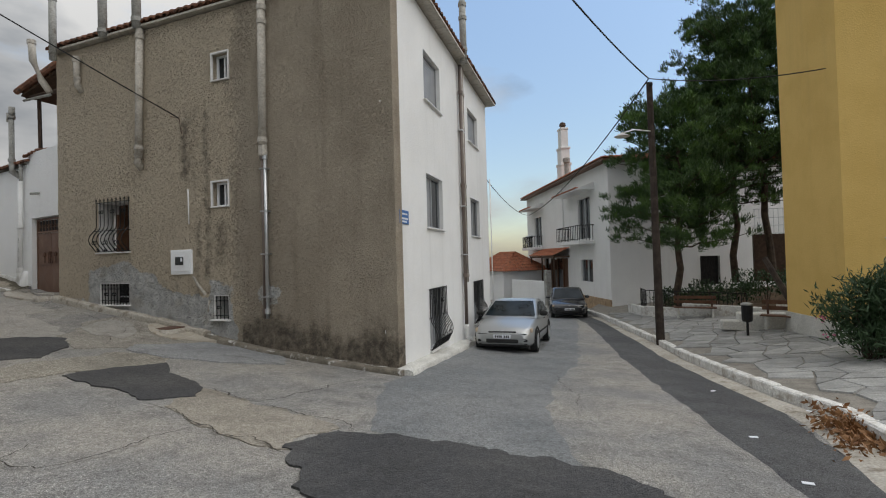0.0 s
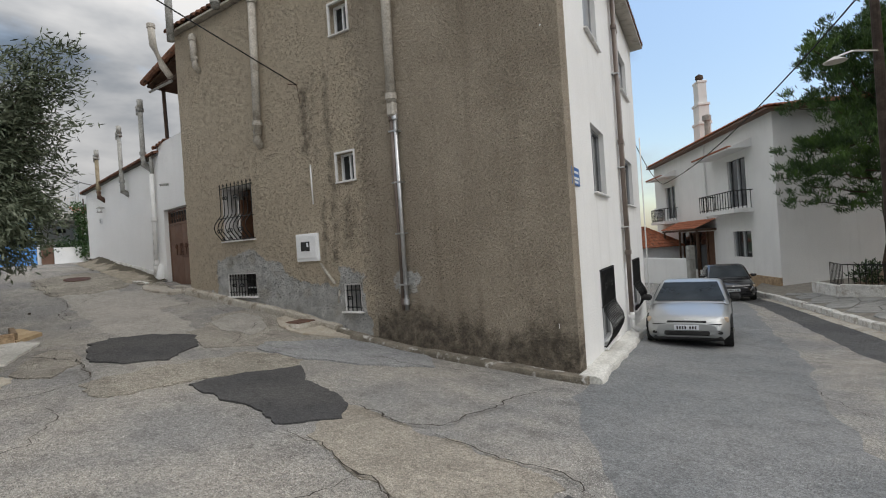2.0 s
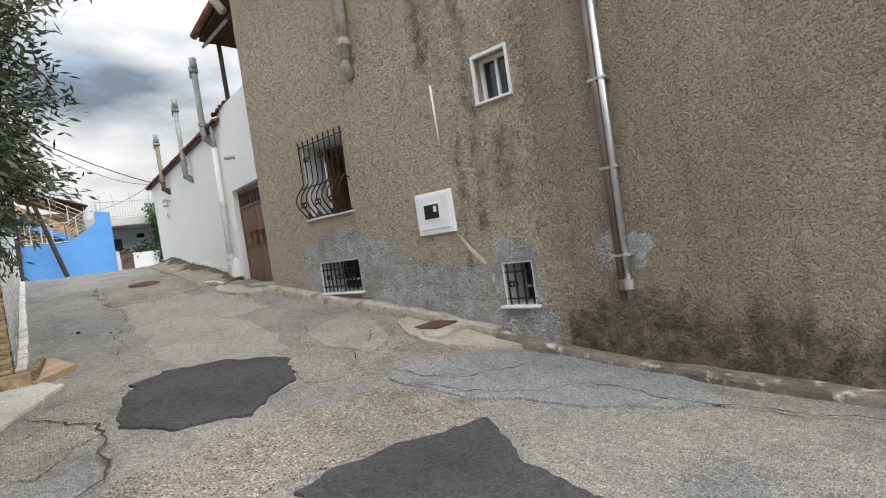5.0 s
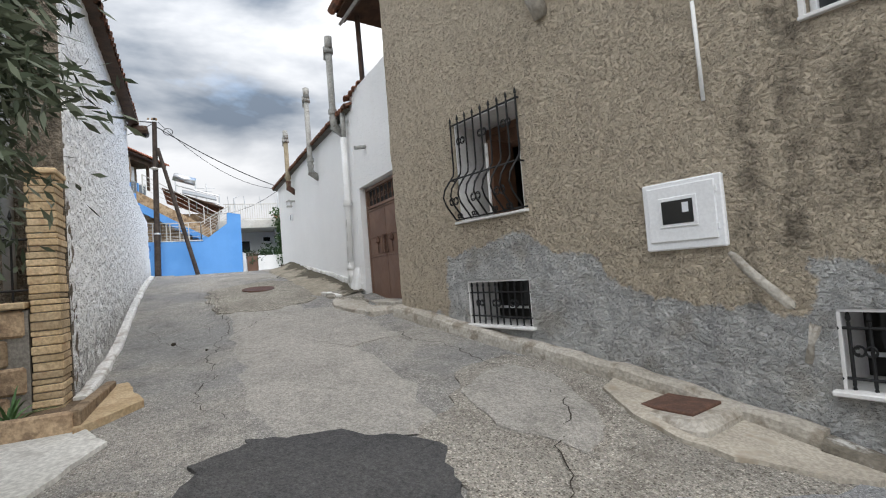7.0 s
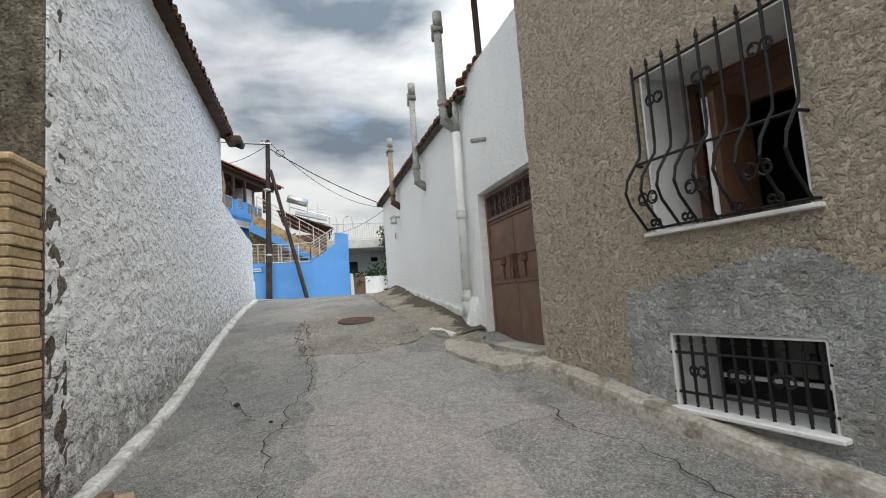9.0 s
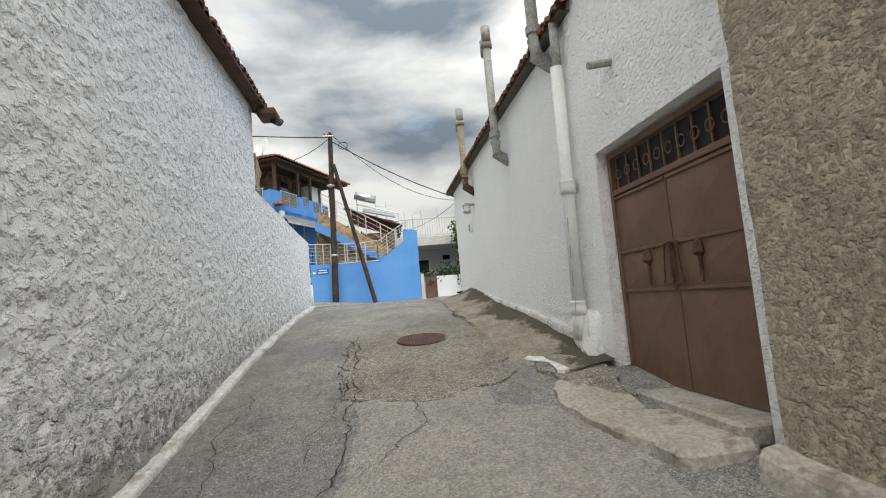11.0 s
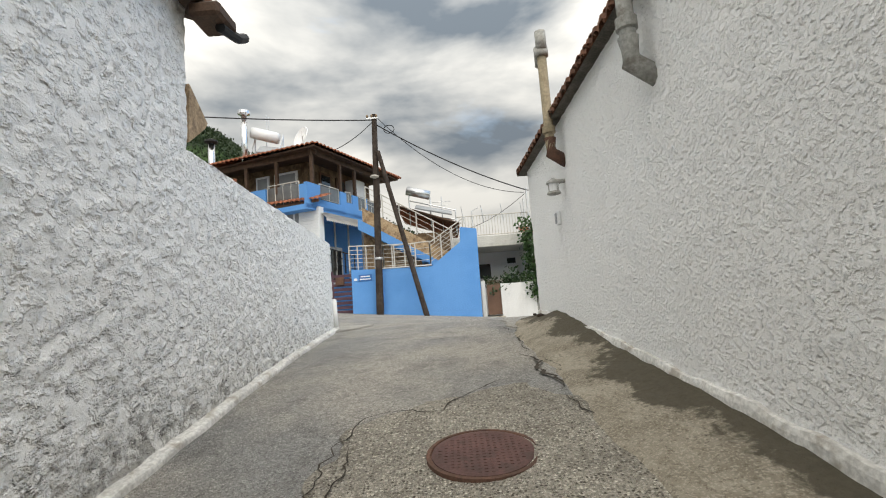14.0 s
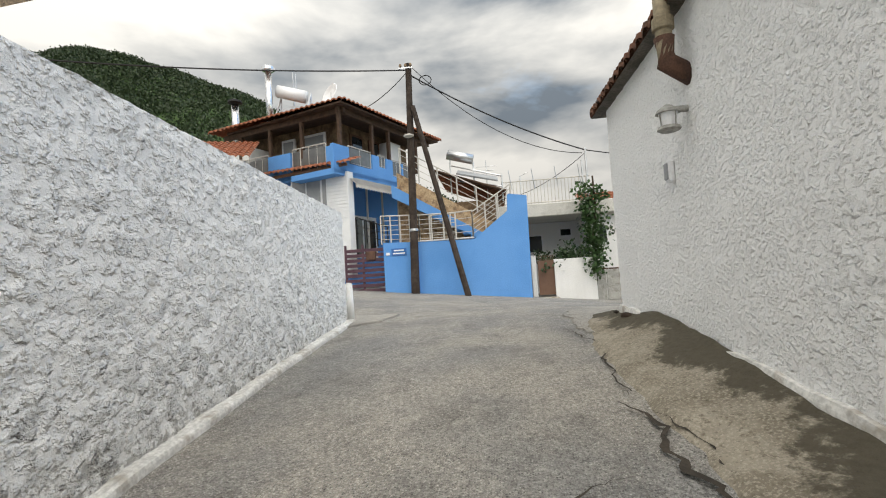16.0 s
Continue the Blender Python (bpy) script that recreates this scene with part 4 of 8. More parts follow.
# ---- grey house: roof, windows, grilles, pipes ----
def tile_mesh(length=0.42, r=0.095, name="tile"):
    bm = bmesh.new()
    rings = []
    for y, k, dz in ((0, 1.0, 0.0), (length, 0.85, 0.0)):
        ring = []
        for rr in (r * k, (r - 0.014) * k):
            ring.append([bm.verts.new((rr * math.cos(a), y, rr * math.sin(a) * 0.8 + dz)) for a in np.linspace(0, math.pi, 6)])
        rings.append(ring)
    (o0, i0), (o1, i1) = rings
    for k in range(5):
        bm.faces.new((o0[k], o0[k + 1], o1[k + 1], o1[k]))
        bm.faces.new((i0[k], i0[k + 1], i1[k + 1], i1[k]))
        bm.faces.new((o0[k], o0[k + 1], i0[k + 1], i0[k]))
    return finish(bm, name, "tile")


TILE = tile_mesh()
OLDTILE = tile_mesh()
OLDTILE.materials.clear()
OLDTILE.materials.append(M["oldtile"])


def eave_tiles(parent, a, b, up, mesh, spacing=0.2, courses=1, seed=0):
    """Cover tiles along an eave line a to b; up points up the slope."""
    a, b, up = Vector(a), Vector(b), Vector(up).normalized()
    n = int((b - a).length / spacing)
    xdir = (b - a).normalized()
    zdir = xdir.cross(up)
    if zdir.z < 0:
        xdir, zdir = -xdir, -zdir
    rnd = random.Random(seed)
    inv = parent.matrix_world.inverted()
    for i in range(n + 1):
        for c in range(courses):
            p = a.lerp(b, i / n) + up * (0.36 * c + rnd.uniform(-0.02, 0.02)) + zdir * 0.012 * c
            ob = new("tile", mesh)
            ob.parent = parent
            m = Matrix((xdir, up, zdir)).transposed().to_4x4()
            ob.matrix_basis = inv @ Matrix.Translation(p) @ m @ pose(0, 0, 0, rnd.uniform(-2, 2), rnd.uniform(-3, 3), rnd.uniform(-3, 3))


def corrugated(a, b, c, d, tiles, wave=0.04, bm=None, courses=None, thick=0.05):
    """A tiled roof plane with eave a-b and top d-c."""
    bm = bm or bmesh.new()
    a, b, c, d = (Vector(v) for v in (a, b, c, d))
    nrm = (b - a).cross(d - a).normalized()
    if nrm.z < 0:
        nrm = -nrm
    courses = courses or max(2, round(((d + c) / 2 - (a + b) / 2).length / 0.36))
    rows = []
    for k in range(courses):
        for lift, v in ((0.03, k / courses), (0.0, (k + 1) / courses)):
            row = []
            for i in range(tiles * 4 + 1):
                u = i / (tiles * 4)
                p = (a.lerp(b, u)).lerp(d.lerp(c, u), v)
                row.append(bm.verts.new(p + nrm * (wave * abs(math.sin(math.pi * u * tiles)) + lift)))
            rows.append(row)
    first = [bm.verts.new(v.co - Vector((0, 0, thick))) for v in rows[0]]
    for r0, r1 in zip([first] + rows, rows):
        for i in range(len(r0) - 1):
            bm.faces.new((r0[i], r0[i + 1], r1[i + 1], r1[i]))
    return bm


def offset(p, *moves):
    p = Vector(p)
    for d, k in moves:
        p = p + d * k
    return p


gd = GREY_DIR
gout, fout = Vector((-gd.y, gd.x)), Vector((fd.y, -fd.x))
r1 = offset(C, (gout, 0.13), (fout, 0.3))
r2 = offset(E_, (fout, 0.3), (gout, -0.3))
r3 = offset(H_, (fout, -0.1), (gout, -0.3))
r4 = offset(G, (fout, -0.1), (gout, 0.13))
ZE = 7.22
roof = thing("tiled_roof", (*C, ZE), 0, "hipped roof of weathered clay tiles on the grey house", "roof", kind="structure")
rel = lambda p, z: (p.x - C.x, p.y - C.y, z - ZE)
part("soffit", slab([(p.x - C.x, p.y - C.y) for p in (r1, r2, r3, r4)], 0.02, 0.07), "pipe", roof, "cream-painted soffit board")
mid = (r1 + r2 + r3 + r4) / 4
k1, k2 = (r1 + r4) / 2 * 0.35 + mid * 0.65, (r2 + r3) / 2 * 0.35 + mid * 0.65
for a, b, c, d in ((r1, r2, k2, k1), (r2, r3, k2, k2), (r3, r4, k1, k2), (r4, r1, k1, k1)):
    part("roof_plane", corrugated(rel(a, ZE + 0.12), rel(b, ZE + 0.12), rel(c, 9.2), rel(d, 9.2), int((b - a).length / 0.22), 0.05), "oldtile", roof)
for a, b in ((r4, r1), (r1, r2)):
    dn = ((b - a).normalized())
    inn = Vector((dn.y, -dn.x))
    if inn.dot(mid - a) < 0:
        inn = -inn
    eave_tiles(roof, (*a, ZE + 0.1), (*b, ZE + 0.1), (*inn, 0.36), OLDTILE, 0.21, 1, 3)
lean = GREY.thing("lean_to_roof", 10.9, 6.4, "weathered tile lean-to roof at the house's end", "roof", kind="structure")
GREY.part("tiles", corrugated((12.6, -0.45, 6.72), (12.6, -4.5, 6.72), (10.12, -4.5, 7.42), (10.12, -0.45, 7.42), 20, 0.05), "oldtile", lean)
GREY.part("boarding", prism([(12.55, 6.62), (12.55, 6.67), (10.1, 7.37), (10.1, 7.3)], -4.0, m=Matrix.Translation((0, -0.5, 0))), "darkwood", lean)
for k in range(7):
    z_ = 6.72 + 0.7 * k / 6
    GREY.part("verge_tile", tube([(12.62 - 2.5 * k / 6, -0.42, z_ + 0.02), (12.62 - 2.5 * (k + 1.05) / 6, -0.42, z_ + 0.15)], 0.085, 8), "oldtile", lean)
# overhang at the back end: dark rafters and a post standing on the low roof
oh = thing("eave_frame", (-18.05, 6.2, 4.7), 0, "dark steel post and rafters under the eave", "canopy frame")
part("post", tube([(0, 0, 0), (-0.08, 0, 2.05)], 0.055, 4), "darkwood", oh)
part("beam", tube([(-0.35, -0.2, 1.98), (1.9, -0.25, 1.72)], 0.06, 4), "darkwood", oh)
part("beam", tube([(-0.3, -0.3, 1.86), (1.7, -0.35, 1.62)], 0.04, 4), "flue", oh)
for k in range(4):
    part("rafter", box((0.06, 2.2, 0.1), (-0.25 + 0.5 * k, 0.9, 2.0 + 0.12 * k), 0.005), "darkwood", oh)


def small_window(kit, o, name, label, depth=0.16, panes=2):
    u0, u1, z0, z1 = o
    w = kit.thing(name, (u0 + u1) / 2, z0, label, "window", kind="structure")
    t = 0.045
    for a, b, c, d in ((u0, u0 + t, z0, z1), (u1 - t, u1, z0, z1), (u0 + t, u1 - t, z0, z0 + t), (u0 + t, u1 - t, z1 - t, z1)):
        kit.part("window_frame", box((b - a, 0.06, d - c), ((a + b) / 2, -depth, (c + d) / 2), 0.006), "pvc", w)
    for i in range(panes):
        a = u0 + t + (u1 - u0 - 2 * t) * i / panes
        b = u0 + t + (u1 - u0 - 2 * t) * (i + 1) / panes
        kit.part("pane", box((b - a, 0.012, z1 - z0 - 2 * t), ((a + b) / 2, -depth - 0.02, (z0 + z1) / 2)), "glass", w)
        if i:
            kit.part("mullion", box((0.04, 0.05, z1 - z0 - 2 * t), (a, -depth, (z0 + z1) / 2), 0.005), "pvc", w)
    for a, b, c, d in ((u0 - 0.025, u0 + 0.01, z0 - 0.02, z1 + 0.03), (u1 - 0.01, u1 + 0.025, z0 - 0.02, z1 + 0.03), (u0 + 0.01, u1 - 0.01, z1 - 0.01, z1 + 0.03)):
        kit.part("surround", box((b - a, 0.05, d - c), ((a + b) / 2, 0.0, (c + d) / 2), 0.004), "marble", w)
    kit.part("window_sill", box((u1 - u0 + 0.06, 0.2, 0.03), ((u0 + u1) / 2, -0.06, z0 - 0.01), 0.006), "marble", w)
    return w


def curl(u, y, z, s, flip):
    pts = []
    for i in range(13):
        a = i / 12 * 1.6 * math.pi
        r = s * (1 - 0.55 * i / 12)
        pts.append((u + flip * (s - r * math.cos(a)) * 0.9, y, z + r * math.sin(a)))
    return tube(pts, 0.008, 5)


def grille(kit, o, name, label, bars, belly=0.0, spikes=True, scrolls=(), rails=None, y0=0.03, group="window grilles", over=0.04):
    u0, u1, z0, z1 = o
    g = kit.thing(name, (u0 + u1) / 2, z0, label, "window grille", group)
    def yy(z):
        f = (z - z0) / (z1 - z0)
        return y0 + (belly * math.sin(math.pi * min(1, f / 0.5)) ** 1.4 if belly and f < 0.5 else 0)
    top = z1 + (0.015 if spikes and belly else (-0.09 if spikes else 0))
    for i in range(bars):
        u = u0 + (u1 - u0) * (i + 0.5) / bars if not belly else u0 - 0.02 + (u1 - u0 + 0.04) * i / (bars - 1)
        zs_ = np.linspace(z0 + (0.02 if belly else 0.03), top, 14 if belly else 3)
        b = kit.part("bar", tube([(u, yy(z), z) for z in zs_], 0.0115, 6), "iron", g)
        if spikes:
            kit.part("spear_head", lathe([(0.004, 0), (0.017, 0.02), (0.012, 0.05), (0.001, 0.085)], 6, (u, y0, top)), "iron", b)
            if not belly:
                kit.part("spear_head", lathe([(0.001, -0.05), (0.013, -0.02), (0.004, 0.01)], 6, (u, y0, z0 + 0.03)), "iron", b)
    for z in rails or (z0 + 0.05, z0 + (z1 - z0) * 0.52, z1 - 0.02):
        y = yy(z)
        pts = [(u0 - over, 0.0, z), (u0 - over * 0.7, y, z), (u1 + over * 0.7, y, z), (u1 + over, 0.0, z)]
        kit.part("rail", tube(pts, 0.011, 6), "iron", g)
    for u, z, s in scrolls:
        for fl in (-1, 1):
            kit.part("scroll", curl(u, yy(z) + 0.004, z, s, fl), "iron", g)
            kit.part("scroll", curl(u, yy(z) + 0.004, z, -s, fl), "iron", g)
    return g


gw, bw1, bw2, sq1, sq2 = GREY_OPEN
small_window(GREY, sq1, "window_2", "small white double-pane window in a deep reveal")
small_window(GREY, sq2, "window_3", "small white window under the eave")

# window behind the bellied grille: marble reveal, a brown casement standing open
w = GREY.thing("window_1", 7.87, 1.88, "open brown wooden window in a marble-lined reveal", "window", kind="structure")
GREY.part("reveal_lining", box((0.02, 0.56, 1.27), (8.43, -0.29, 2.515)), "marble", w)
GREY.part("reveal_lining", box((0.02, 0.56, 1.27), (7.31, -0.29, 2.515)), "marble", w)
GREY.part("reveal_lining", box((1.1, 0.56, 0.02), (7.87, -0.29, 3.135)), "marble", w)
GREY.part("window_sill", box((1.26, 0.62, 0.03), (7.87, -0.25, 1.87), 0.006), "marble", w)
for a, b, c, d in ((7.33, 7.41, 1.9, 3.12), (7.98, 8.06, 1.9, 2.86), (8.34, 8.42, 1.9, 3.12), (7.41, 8.34, 3.03, 3.12), (7.41, 8.0, 2.78, 2.86), (7.41, 8.34, 1.9, 1.98)):
    GREY.part("window_frame", box((b - a, 0.07, d - c), ((a + b) / 2, -0.56, (c + d) / 2), 0.006), "brownwood", w)
GREY.part("pane", box((0.3, 0.012, 1.0), (8.2, -0.59, 2.45)), "glass", w)
GREY.part("blind_box", box((0.93, 0.05, 0.26), (7.87, -0.57, 2.98), 0.01), "brownwood", w)
GREY.part("open_casement", box((0.05, 0.4, 0.95), (7.95, -0.34, 2.36), 0.008), "brownwood", w, "brown casement swung open")
GREY.part("curtain_edge", tube([(7.99, -0.13, 1.92), (7.98, -0.12, 2.8)], 0.02, 6), "marble", w)
# added box behind the window, its room shade put in by near-black colour
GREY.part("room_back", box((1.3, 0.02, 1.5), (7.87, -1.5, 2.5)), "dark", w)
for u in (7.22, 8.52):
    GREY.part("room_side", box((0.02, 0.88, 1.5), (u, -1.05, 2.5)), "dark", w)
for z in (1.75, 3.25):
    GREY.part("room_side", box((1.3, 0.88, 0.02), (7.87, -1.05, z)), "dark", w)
grille(GREY, gw, "bellied_window_grille", "black wrought-iron bellied window grille with spear heads", 9, 0.2, True,
       [(8.28, 2.9, 0.05), (7.87, 2.9, 0.05), (7.46, 2.9, 0.05), (8.28, 2.12, 0.055), (7.87, 2.12, 0.055), (7.46, 2.12, 0.055), (8.35, 1.95, 0.03), (8.07, 1.95, 0.03), (7.7, 1.95, 0.03), (7.46, 1.95, 0.03)], (1.91, 2.42, 3.13))


def cellar_window(kit, o, name, label, lid):
    u0, u1, z0, z1 = o
    w = kit.thing(name, (u0 + u1) / 2, z0, label, "window", kind="structure")
    kit.part("window_sill", box((u1 - u0 + 0.1, 0.6, 0.035), ((u0 + u1) / 2, -0.23, z0 - 0.012), 0.008), "marble", w)
    for u in (u0 + 0.01, u1 - 0.01):
        kit.part("reveal_lining", box((0.02, 0.5, z1 - z0), (u, -0.26, (z0 + z1) / 2)), "marble", w)
    kit.part("reveal_lining", box((u1 - u0, 0.5, 0.02), ((u0 + u1) / 2, -0.26, z1 - 0.012)), "marble", w)
    # added near-black sheet in place of the cellar's unlit depth
    kit.part("dark_backing", box((u1 - u0, 0.02, z1 - z0), ((u0 + u1) / 2, -0.54, (z0 + z1) / 2)), "dark", w)
    kit.part("shutter", box(((u1 - u0) * lid, 0.02, (z1 - z0) * 0.62), (u0 + (u1 - u0) * lid / 2 + 0.02, -0.5, z1 - (z1 - z0) * 0.31)), "glass", w)
    kit.part("window_frame", box((u1 - u0 - 0.04, 0.03, 0.03), ((u0 + u1) / 2, -0.5, z0 + (z1 - z0) * 0.3)), "pvc", w)


cellar_window(GREY, bw1, "window_4", "low cellar window with a marble sill", 0.55)
cellar_window(GREY, bw2, "window_5", "small low cellar window with a marble sill", 0.7)
grille(GREY, bw1, "cellar_grille", "black iron spear-bar grille in the cellar window", 10, 0, True, [(8.22, 0.84, 0.045), (7.92, 0.84, 0.045), (7.62, 0.84, 0.045)], (0.68, 0.97), -0.03, over=0)
grille(GREY, bw2, "cellar_grille", "narrow black iron grille in the cellar window", 4, 0, True, [(4.47, 0.55, 0.04)], (0.37, 0.7), -0.03, over=0)

# meter box
mb = GREY.thing("meter_box", 5.54, 1.3, "white plastic utility meter box with a small window", "meter box")
GREY.part("body", box((0.66, 0.1, 0.57), (5.54, -0.005, 1.585), 0.012), "pvc", mb)
GREY.part("door", box((0.56, 0.02, 0.46), (5.54, 0.05, 1.6), 0.006), "pvc", mb)
GREY.part("frame", box((0.32, 0.012, 0.25), (5.56, 0.062, 1.61), 0.004), "pvc", mb)
GREY.part("pane", box((0.26, 0.006, 0.19), (5.56, 0.068, 1.61)), "glass", mb)
GREY.part("label_plate", box((0.05, 0.004, 0.08), (5.49, 0.073, 1.64)), "letter", mb)
for z in (1.46, 1.75):
    GREY.part("hinge", box((0.015, 0.02, 0.05), (5.255, 0.05, z), 0.004), "pvc", mb)


def pipe_run(kit, name, label, pts, r, material, collars=(), clamps=(), cat="pipe", group="", end=None):
    u, y, z = pts[-1]
    p = kit.thing(name, u, z, label, cat, group)
    kit.part("pipe", tube(pts, r, 12), material, p, smooth=True)
    for u, y, z in collars:
        kit.part("collar", lathe([(r + 0.004, -0.055), (r + 0.018, -0.05), (r + 0.018, 0.05), (r + 0.004, 0.055)], 14, (u, y, z)), material, p)
    for u, y, z in clamps:
        kit.part("clamp", box((r * 2 + 0.05, y + r, 0.03), (u, (y + r) / 2, z), 0.004), "steel", p)
    if end:
        kit.part("elbow", tube(end, r + 0.008, 10), material, p, smooth=True)
    return p


pipe_run(GREY, "flue_pipe", "old cement smoke flue on the grey wall", [(6.7, 0.1, 7.2), (6.8, 0.1, 4.1)], 0.085, "pipe", [(6.79, 0.1, 4.35), (6.7, 0.1, 7.0)], (), "flue pipe", "flue pipes", [(6.82, 0.1, 4.2), (6.84, 0.1, 4.02), (6.84, -0.02, 3.86)])
pipe_run(GREY, "flue_pipe", "old cement smoke flue on the grey wall", [(3.0, 0.11, 7.2), (3.04, 0.11, 4.0)], 0.085, "pipe", [(3.04, 0.11, 4.1), (3.0, 0.11, 6.9), (3.0, 0.11, 6.6)], (), "flue pipe", "flue pipes")
pipe_run(GREY, "flue_pipe", "short flue elbow entering the grey wall", [(9.05, 0.1, 6.95), (9.03, 0.1, 6.3)], 0.075, "pipe", [(9.05, 0.1, 6.85)], (), "flue pipe", "flue pipes", [(9.03, 0.1, 6.4), (9.0, 0.1, 6.2), (9.0, -0.02, 6.06)])
pipe_run(GREY, "flue_pipe", "grey cement flue pot rising over the eave", [(9.65, 0.3, 8.6), (9.65, 0.3, 6.9)], 0.085, "flue", [(9.65, 0.3, 8.5)], (), "flue pipe", "flue pipes")
pipe_run(GREY, "flue_pipe", "grey flue pipe curving under the eave", [(10.45, 0.35, 7.5), (10.4, 0.35, 7.0), (10.3, 0.2, 6.5), (10.15, 0.1, 6.2)], 0.085, "pipe", [(10.45, 0.35, 7.5)], (), "flue pipe", "flue pipes")
pipe_run(GREY, "flue_pipe", "tall cement flue pot over the eave", [(7.9, 0.18, 9.0), (7.9, 0.18, 7.2)], 0.1, "flue", [(7.9, 0.18, 8.3), (7.9, 0.18, 7.35)], (), "flue pipe", "flue pipes")
pipe_run(GREY, "flue_pipe", "tall cement flue pot over the eave", [(6.72, 0.16, 9.0), (6.72, 0.16, 7.2)], 0.1, "flue", [(6.72, 0.16, 7.4)], (), "flue pipe", "flue pipes")
for du in (-0.035, 0.035):
    pipe_run(GREY, "conduit", "shiny brown metal drain conduit clamped to the wall", [(3.03 + du, 0.09, 4.05), (3.04 + du, 0.09, 0.35)], 0.038, "brownpipe" if du > 0 else "steel", [(3.04 + du, 0.09, 3.75), (3.04 + du, 0.09, 0.5)], [(3.04 + du, 0.09, z) for z in (3.5, 2.6, 1.7, 0.8)], "pipe", "conduits")
tb = GREY.thing("pipe_junction", 3.04, 3.7, "grey plastic pipe junction", "pipe fitting")
GREY.part("body", box((0.17, 0.14, 0.26), (3.04, 0.1, 3.88), 0.03), "pipe", tb)
pipe_run(GREY, "conduit", "thin white surface conduit stub", [(5.3, 0.02, 3.25), (5.29, 0.02, 2.45)], 0.016, "whitepaint", (), (), "pipe", "conduits")
bk = GREY.thing("cable_hook", 5.65, 4.7, "iron bracket that holds a service cable", "bracket")
GREY.part("arm", tube([(5.5, 0.0, 4.55), (5.5, 0.06, 4.9), (5.7, 0.12, 4.95)], 0.012, 6), "rust", bk)
# ridge of mortar where a channel was filled
mr = GREY.thing("mortar_ridge", 4.7, 0.6, "smeared mortar ridge over a filled channel", "mortar", kind="structure")
GREY.part("ridge", tube([(5.22, -0.04, 1.25), (5.1, -0.032, 1.1), (4.85, -0.03, 0.85), (4.72, -0.03, 0.7), (4.78, -0.04, 0.45)], 0.05, 8), M["ledge"], mr, smooth=True)

# ---- front facade ----
for i, o in enumerate(FRONT_OPEN):
    u0, u1, z0, z1 = o
    w = FRONT.thing("window_%d" % (6 + i), (u0 + u1) / 2, z0, "aluminium window with a lowered grey roller shutter" if i != 2 else "low window with dark glass behind an iron grille", "window", kind="structure")
    for a, b, c, d in ((u0, u0 + 0.05, z0, z1), (u1 - 0.05, u1, z0, z1), (u0 + 0.05, u1 - 0.05, z0, z0 + 0.05), (u0 + 0.05, u1 - 0.05, z1 - 0.05, z1)):
        FRONT.part("window_frame", box((b - a, 0.06, d - c), ((a + b) / 2, -0.12, (c + d) / 2), 0.005), "shutter", w)
    if i in (0, 3):
        n = 16
        for k in range(n):
            FRONT.part("slat", box((u1 - u0 - 0.1, 0.02, (z1 - z0 - 0.1) / n * 0.92), ((u0 + u1) / 2, -0.13, z0 + 0.05 + (z1 - z0 - 0.1) * (k + 0.5) / n), 0.003), "shutter", w)
    else:
        for k in range(2):
            FRONT.part("pane", box(((u1 - u0 - 0.1) / 2 - 0.02, 0.012, z1 - z0 - 0.1), (u0 + 0.05 + (u1 - u0 - 0.1) * (k + 0.5) / 2, -0.14, (z0 + z1) / 2)), "glass" if k else "shutter", w)
        FRONT.part("mullion", box((0.05, 0.05, z1 - z0 - 0.1), ((u0 + u1) / 2, -0.12, (z0 + z1) / 2), 0.005), "shutter", w)
    # added near-black sheet for the unlit room behind the panes
    FRONT.part("dark_backing", box((u1 - u0, 0.02, z1 - z0), ((u0 + u1) / 2, -0.27, (z0 + z1) / 2)), "dark", w)
    FRONT.part("window_sill", box((u1 - u0 + 0.1, 0.2, 0.03), ((u0 + u1) / 2, -0.03, z0 - 0.015), 0.006), "marble", w)
grille(FRONT, FRONT_OPEN[2], "bellied_window_grille", "black iron bellied grille on the white facade", 12, 0.15, False, [(2.35, 0.5, 0.06), (3.0, 0.5, 0.06)], (-0.55, 0.15, 0.8))
grille(FRONT, FRONT_OPEN[5], "bellied_window_grille", "black iron bellied grille on the white facade", 12, 0.15, False, (), (-0.56, 0.1, 0.73))
for k, (du, mat_, r) in enumerate(((0, "brownpipe", 0.05), (0.16, "pipe", 0.04), (0.3, "brownpipe", 0.03))):
    pipe_run(FRONT, "downpipe", "brown drainpipe fixed to the white facade", [(5.2 + du, 0.1, 7.1), (5.2 + du, 0.1, -0.55 if k == 0 else 0.8)], r, mat_, [(5.2 + du, 0.1, z) for z in (6.3, 3.6, 1.0)], [(5.2 + du, 0.1, z) for z in (5.2, 3.0, 1.6)], "drainpipe", "drainpipes")
pipe_run(FRONT, "downpipe", "white drainpipe foot bending to the kerb", [(5.2, 0.1, -0.4), (5.2, 0.1, -0.75), (5.22, 0.25, -0.85)], 0.055, "whitepaint", [(5.2, 0.1, -0.5)], (), "drainpipe", "drainpipes")
pipe_run(FRONT, "flue_pipe", "tall cement flue pot at the eave", [(5.1, 0.25, 8.9), (5.1, 0.25, 7.1)], 0.1, "flue", [(5.1, 0.25, z) for z in (8.8, 8.4, 7.5)], (), "flue pipe", "flue pipes")
pipe_run(FRONT, "service_mast", "thin white conduit at the facade's end", [(9.5, 0.12, 4.4), (9.5, 0.12, -0.9)], 0.02, "whitepaint", (), (), "pipe")
sg = FRONT.thing("street_sign", 0.42, 2.2, "small blue enamel street name sign on the wall", "street sign")
